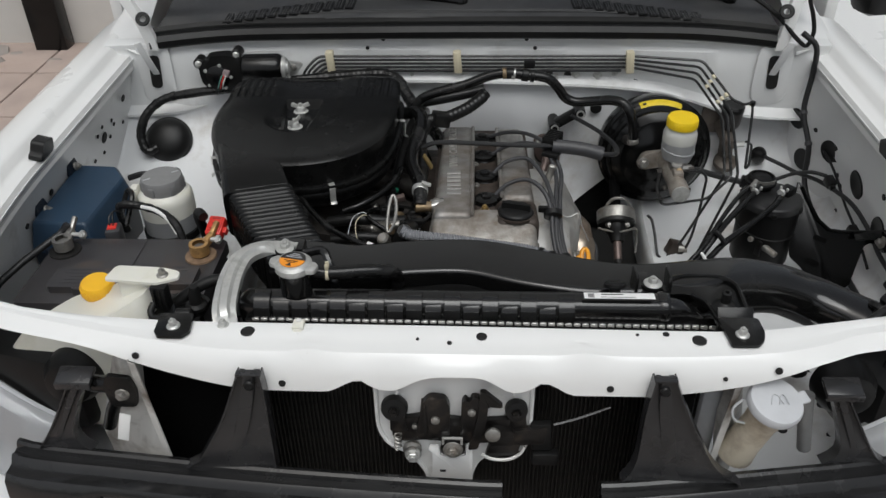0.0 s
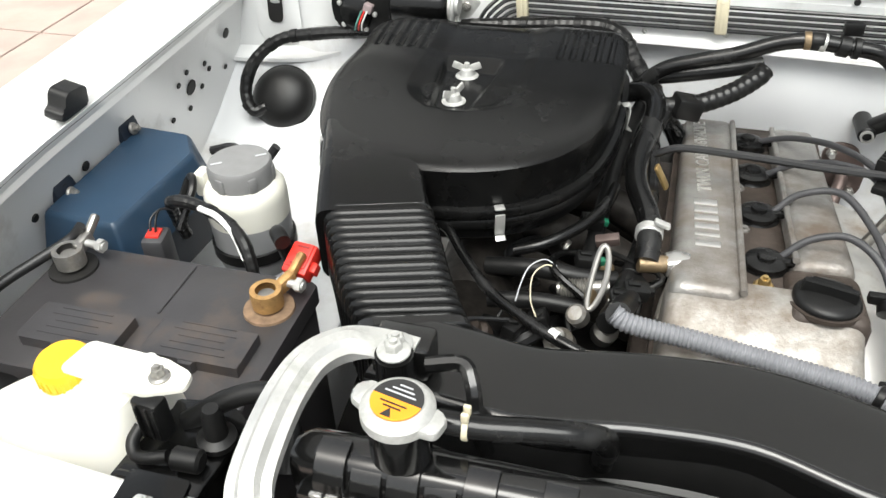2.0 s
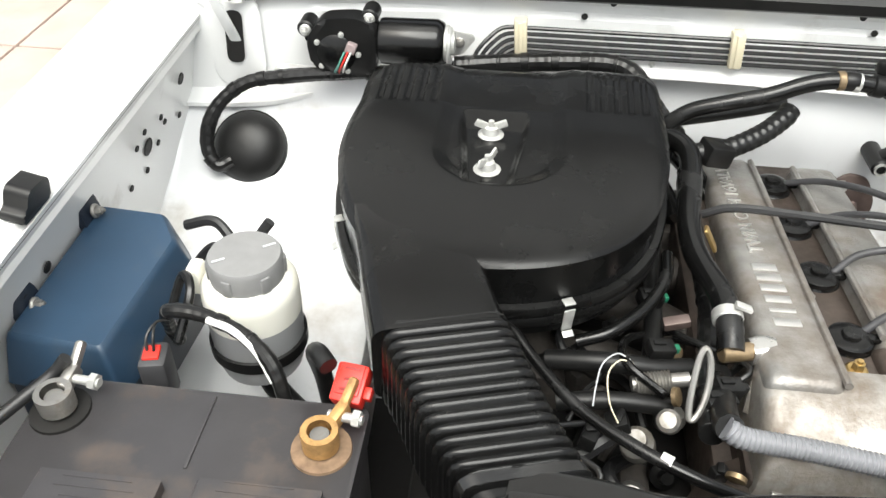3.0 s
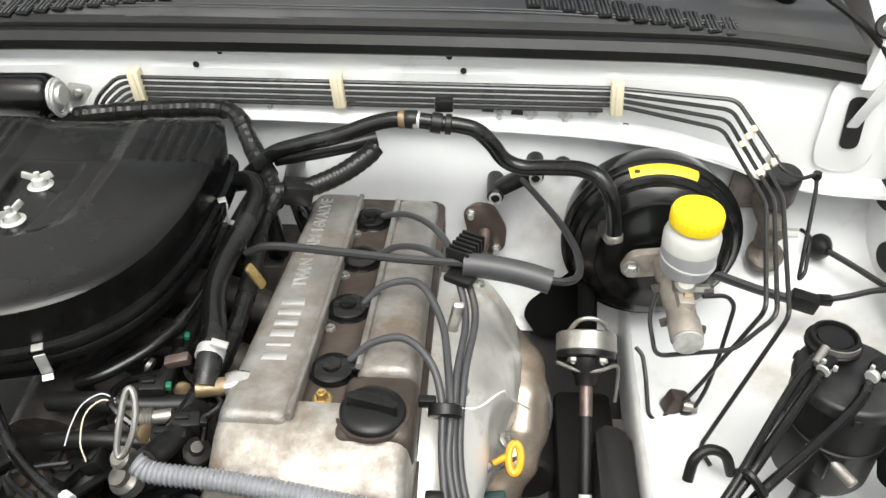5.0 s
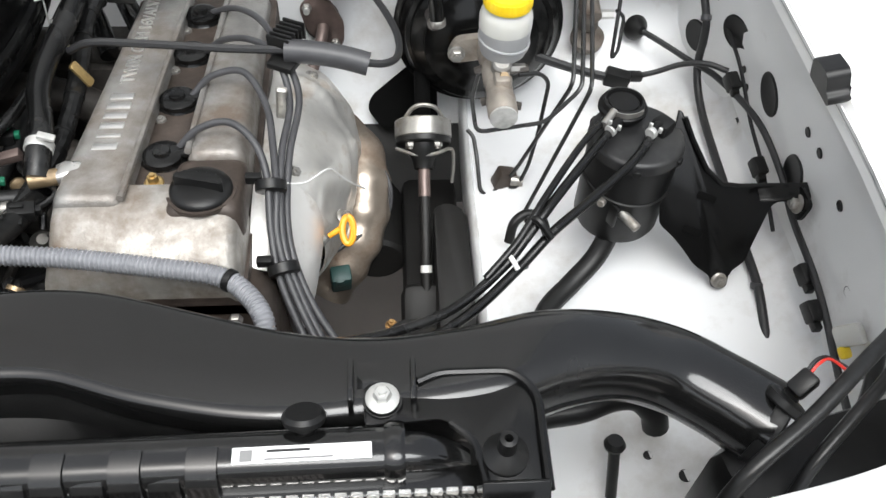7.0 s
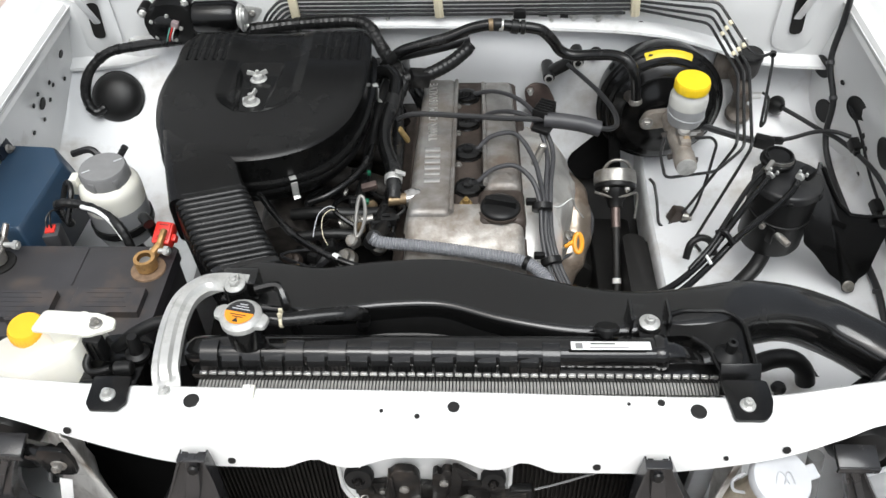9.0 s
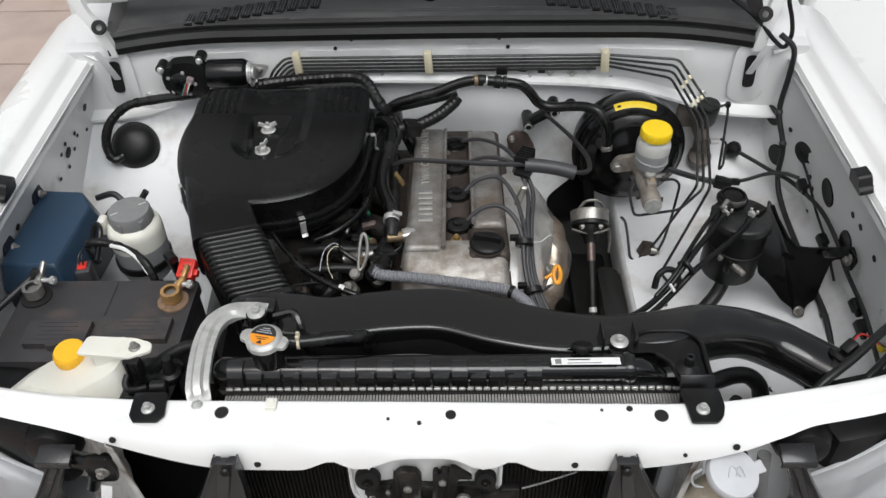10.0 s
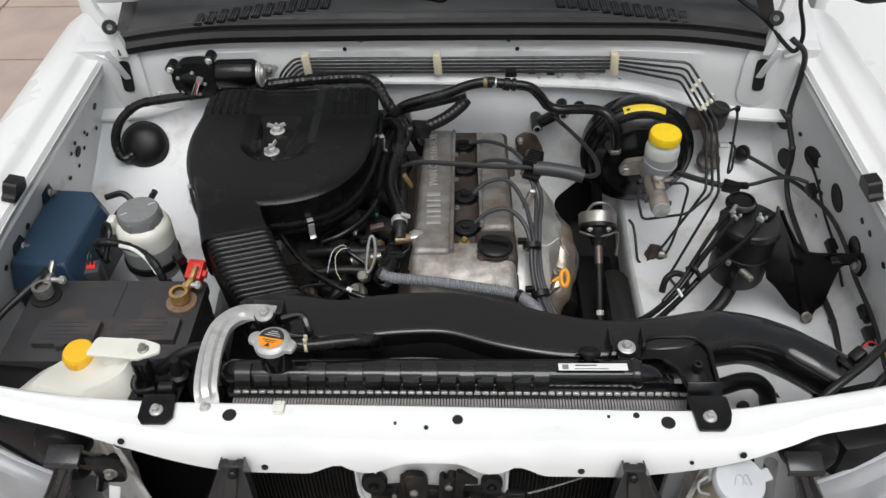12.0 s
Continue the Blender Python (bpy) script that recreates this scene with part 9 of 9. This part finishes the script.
for k in range(2):
    part("cap_symbol", tube(B(), smooth_line([(0.376 + 0.009 * k, 0.572, 0.9210), (0.380 + 0.009 * k, 0.583, 0.9243), (0.385 + 0.008 * k, 0.582, 0.9243), (0.390 + 0.006 * k, 0.572, 0.9210)], 5), 0.0007, 5), CAPMARK, capw)
part("hinge_strap", tube(B(), smooth_line([(0.352, 0.592, 0.908), (0.342, 0.590, 0.895), (0.346, 0.588, 0.878), (0.360, 0.588, 0.872)], 5), 0.0018, 6), LTGREY, capw)
part("side_pipe", tube(B(), smooth_line([(0.445, 0.63, 0.88), (0.45, 0.625, 0.84), (0.46, 0.625, 0.79)], 5), 0.009, 10), GREYCAP, bottle)

settle(bottle, 0.012, 0.004, 0.0)

for s, x0 in ((-1, -0.505), (1, 0.545)):
    lamp = thing("headlamp", "headlamp unit with a clear lens and black back cover", "headlamp", (x0, 0.62, 0.80))
    # housing enlarged in black to stand in for the darkness behind the lamp
    part("housing", box(B(), (x0 + (0.110 if s > 0 else 0.080) * s, 0.742, 0.790 if s > 0 else 0.815), (0.20 if s > 0 else 0.25, 0.11, 0.13), 0.025, (0, 0, 14 * s)), SEMI, lamp)
    part("back_cover", lathe(B(), [(0.040, 0), (0.038, 0.02), (0.030, 0.034), (0.014, 0.038)], (x0 - 0.020 * s, 0.690, 0.850), (0, -1, 0.1), 28), SEMI, lamp)
    rows = []
    for i in range(13):
        f = i / 12
        xx, yy, top = x0 + s * 0.19 * f, 0.650 + 0.05 * f * f, 0.770 + 0.13 * f
        rows.append([(xx, yy + 0.016, top), (xx, yy + 0.004, top - 0.003), (xx, yy - 0.004, top - 0.012), (xx, yy - 0.010, top - 0.05), (xx, yy - 0.013, 0.74), (xx, yy - 0.010, 0.66)])
    part("lens", sheet(B(), rows, 0.003), lamp_glass, lamp, "clear lens")
    part("reflector", sheet(B(), [[(p[0], p[1] + 0.014, p[2] - 0.004) for p in r] for r in rows], 0.002), GREYCAP, lamp)
    part("trim_bar", tube(B(), smooth_line([(p[0][0], p[0][1] + 0.002, p[0][2] + 0.001) for p in rows], 3), 0.003, 6), LTGREY, lamp)
    if s < 0:
        ebox = thing("lamp_bracket", "black lamp bracket with a bolt beside the radiator", "bracket", (x0 - 0.13 * s, 0.62, 0.90))
        bx = x0 - 0.125 * s
        part("plate", slab(B(), fillet([(-0.018, -0.022), (0.014, -0.022), (0.018, 0.004), (0.014, 0.026), (-0.014, 0.030), (-0.022, 0.010)], 0.005), 0.006, pose(bx, 0.604, 0.898, 90, 0, 0), 0.002), BLACKSTEEL, ebox)
        part("arm", tube(B(), smooth_line([(bx + 0.012 * s, 0.608, 0.905), (bx + 0.040 * s, 0.616, 0.898), (bx + 0.075 * s, 0.632, 0.890)], 5), 0.011, 10), BLACKSTEEL, ebox)
        if s < 0:
            part("bolt", bolt(B(), (bx, 0.599, 0.898), (0, -1, 0.2), 0.006, 0.009), STEEL, ebox)
            part("lower_arm", tube(B(), smooth_line([(bx - 0.010, 0.626, 0.884), (bx - 0.022, 0.630, 0.866), (bx - 0.040, 0.634, 0.835), (bx - 0.055, 0.638, 0.80)], 5), 0.009, 10), BLACKSTEEL, ebox)
    # near-black sheet painted in for the unlit void beside the radiator
    baffle = solo("radiator_gap_sheet", box(B(), (-0.305 if s < 0 else 0.284, 0.662 if s < 0 else 0.616, 0.79), (0.200 if s < 0 else 0.062, 0.004, 0.22), 0.001), VOIDBLACK, "near-black sheet standing in for the unlit gap beside the radiator", "baffle")
part("bumper", tube(B(), smooth_line([(-0.76, 0.72, 0.55), (-0.62, 0.56, 0.55), (-0.3, 0.48, 0.55), (0.03, 0.46, 0.55), (0.36, 0.48, 0.55), (0.68, 0.56, 0.55), (0.82, 0.72, 0.55)], 6), 0.075, 12), GRILLE, truck, "black bumper below the grille")
tagp = thing("paper_tag", "blank white tag hanging beside the lamp", "tag", (-0.372, 0.60, 0.83))
part("sheet", box(B(), (-0.393, 0.600, 0.838), (0.014, 0.0012, 0.042), 0.0004, (-8, 14, 0)), LABEL, tagp)
clipw = thing("beam_clip", "small clear plastic clip on the beam's edge", "clip", (-0.163, 0.645, 0.967))
part("body", box(B(), (-0.165, 0.648, 0.9695), (0.014, 0.016, 0.006), 0.0015), MILKY, clipw)
part("tooth", box(B(), (-0.165, 0.640, 0.964), (0.010, 0.004, 0.010), 0.001), MILKY, clipw)
part("notch", box(B(), (-0.165, 0.652, 0.973), (0.006, 0.005, 0.003), 0.0008), GREYTIE, clipw)

# wheels that carry the truck
for x in (-0.70, 0.76):
    for y in (0.98, 3.6):
        wheel = part("wheel", lathe(B(), [(0.19, -0.10), (0.27, -0.10), (0.295, -0.08), (0.30, 0.0), (0.295, 0.08), (0.27, 0.10), (0.19, 0.10)], (x, y, 0.300), (1, 0, 0), 40), RUBBER, truck)
        part("rim", lathe(B(), [(0.19, -0.06), (0.18, 0.0), (0.19, 0.06)], (x, y, 0.300), (1, 0, 0), 30), STEEL, wheel)

# ---- surroundings ----
bm = B()
rows = [[(x, y, 0.0) for y in (-150, -20, -4, 0, 2, 4, 8, 20, 150)] for x in (-150, -20, -6, -2, 0, 2, 6, 20, 150)]
sheet(bm, rows, 0)
ground = tagged(new("ground", finish("ground", bm, GROUND)), "worn brown concrete yard", "ground", kind="structure")
paving = thing("pavement", "reddish paving strip with open joints", "pavement", (-2.6, 2.0, 0.0), kind="structure")
stone = finish("paving_stone", box(B(), (0, 0, 0), (0.49, 0.49, 0.05), 0.006), PINK)
for i in range(5):
    for j in range(14):
        ob = new("paving_stone", stone)
        ob.location = (-3.4 + 0.5 * i + 2.6, -1.6 + 0.5 * j - 2.0, 0.012)
        ob.parent = paving
wallb = box(B(), (-3.25, 4.16, 1.25), (4.1, 0.2, 2.5), 0.01)
tagged(new("wall_north", finish("wall_north", wallb, WALLP)), "white painted yard wall", "wall", kind="structure")
# out-of-view walls, added to hold back light from the low sky
for name, c, s in (("unseen_wall_south", (-0.5, -5.6, 0.6), (13.0, 0.2, 1.2)), ("unseen_wall_east", (5.2, 1.4, 1.6), (0.2, 10.0, 3.2))):
    tagged(new(name, finish(name, box(B(), c, s, 0.01), WALLP)), "plain unseen wall added to cut low sky light", "wall", kind="structure")
gate = thing("gate_post", "black painted steel post against the white yard wall", "post", (-2.19, 4.0, 0))
part("post", box(B(), (-2.19, 4.0, 1.1), (0.17, 0.10, 2.2), 0.006), BLACKSTEEL, gate)
part("foot_plate", box(B(), (-2.19, 4.0, 0.008), (0.26, 0.18, 0.016), 0.003), BLACKSTEEL, gate)
part("hinge_lug", box(B(), (-2.19, 3.94, 0.9), (0.05, 0.04, 0.10), 0.004), BLACKSTEEL, gate)
rnd_stone = random.Random(12)
for x, y, r in ((-2.52, 3.92, 0.10), (-2.44, 3.80, 0.07), (-2.36, 3.90, 0.055), (-2.62, 3.78, 0.12), (-2.30, 3.83, 0.045), (-2.22, 3.76, 0.035), (-2.12, 3.82, 0.05), (-2.05, 3.70, 0.03)):
    bm = B()
    bmesh.ops.create_icosphere(bm, subdivisions=2, radius=r)
    for v in bm.verts:
        v.co *= rnd_stone.uniform(0.82, 1.15)
        v.co = Vector((v.co.x * 1.25 + x, v.co.y + y, max(-0.2 * r, v.co.z * 0.6) + 0.2 * r))
    tagged(new("stone", finish("stone", bm, GROUND)), "rough grey-brown stone lying by the yard wall", "stone", group="stones by the wall")

other = thing("parked_car", "white car parked close beside the truck", "car", (2.0, 2.2, 0.0))
rows = []
for i in range(25):
    y = -0.6 + 4.6 * i / 24
    rows.append([(1.16 + x, y, z) for x, z in [(0.03, 0.16), (0.0, 0.26), (-0.02, 0.40), (-0.01, 0.46), (0.04, 0.52), (0.14, 0.57), (0.35, 0.63), (0.60, 0.68), (0.9, 0.70), (1.3, 0.68), (1.58, 0.60), (1.68, 0.48), (1.72, 0.40), (1.70, 0.16)]])
part("body", sheet(B(), rows, 0.003), WHITE, other)
for end, out in ((rows[0], -1), (rows[-1], 1)):
    bm = B()
    bm.faces.new([bm.verts.new((x, y + 0.02 * out, z)) for x, y, z in end])
    bm.faces.new([bm.verts.new((x, y - 0.002 * out, z)) for x, y, z in end][::-1])
    bmesh.ops.bridge_loops(bm, edges=bm.edges[:])
    part("end_panel", bm, WHITE, other)
part("door_gap", box(B(), (1.141, 1.85, 0.34), (0.01, 0.006, 0.18), 0.001), DARK, other)
part("side_moulding", box(B(), (1.142, 1.6, 0.36), (0.02, 3.4, 0.04), 0.008), LTGREY, other)
for y in (0.25, 3.2):
    part("wheel", lathe(B(), [(0.18, -0.09), (0.28, -0.09), (0.30, -0.07), (0.30, 0.07), (0.28, 0.09), (0.18, 0.09)], (1.27, y, 0.30), (1, 0, 0), 32), RUBBER, other)
    part("wheel", lathe(B(), [(0.18, -0.09), (0.28, -0.09), (0.30, -0.07), (0.30, 0.07), (0.28, 0.09), (0.18, 0.09)], (2.72, y, 0.30), (1, 0, 0), 32), RUBBER, other)
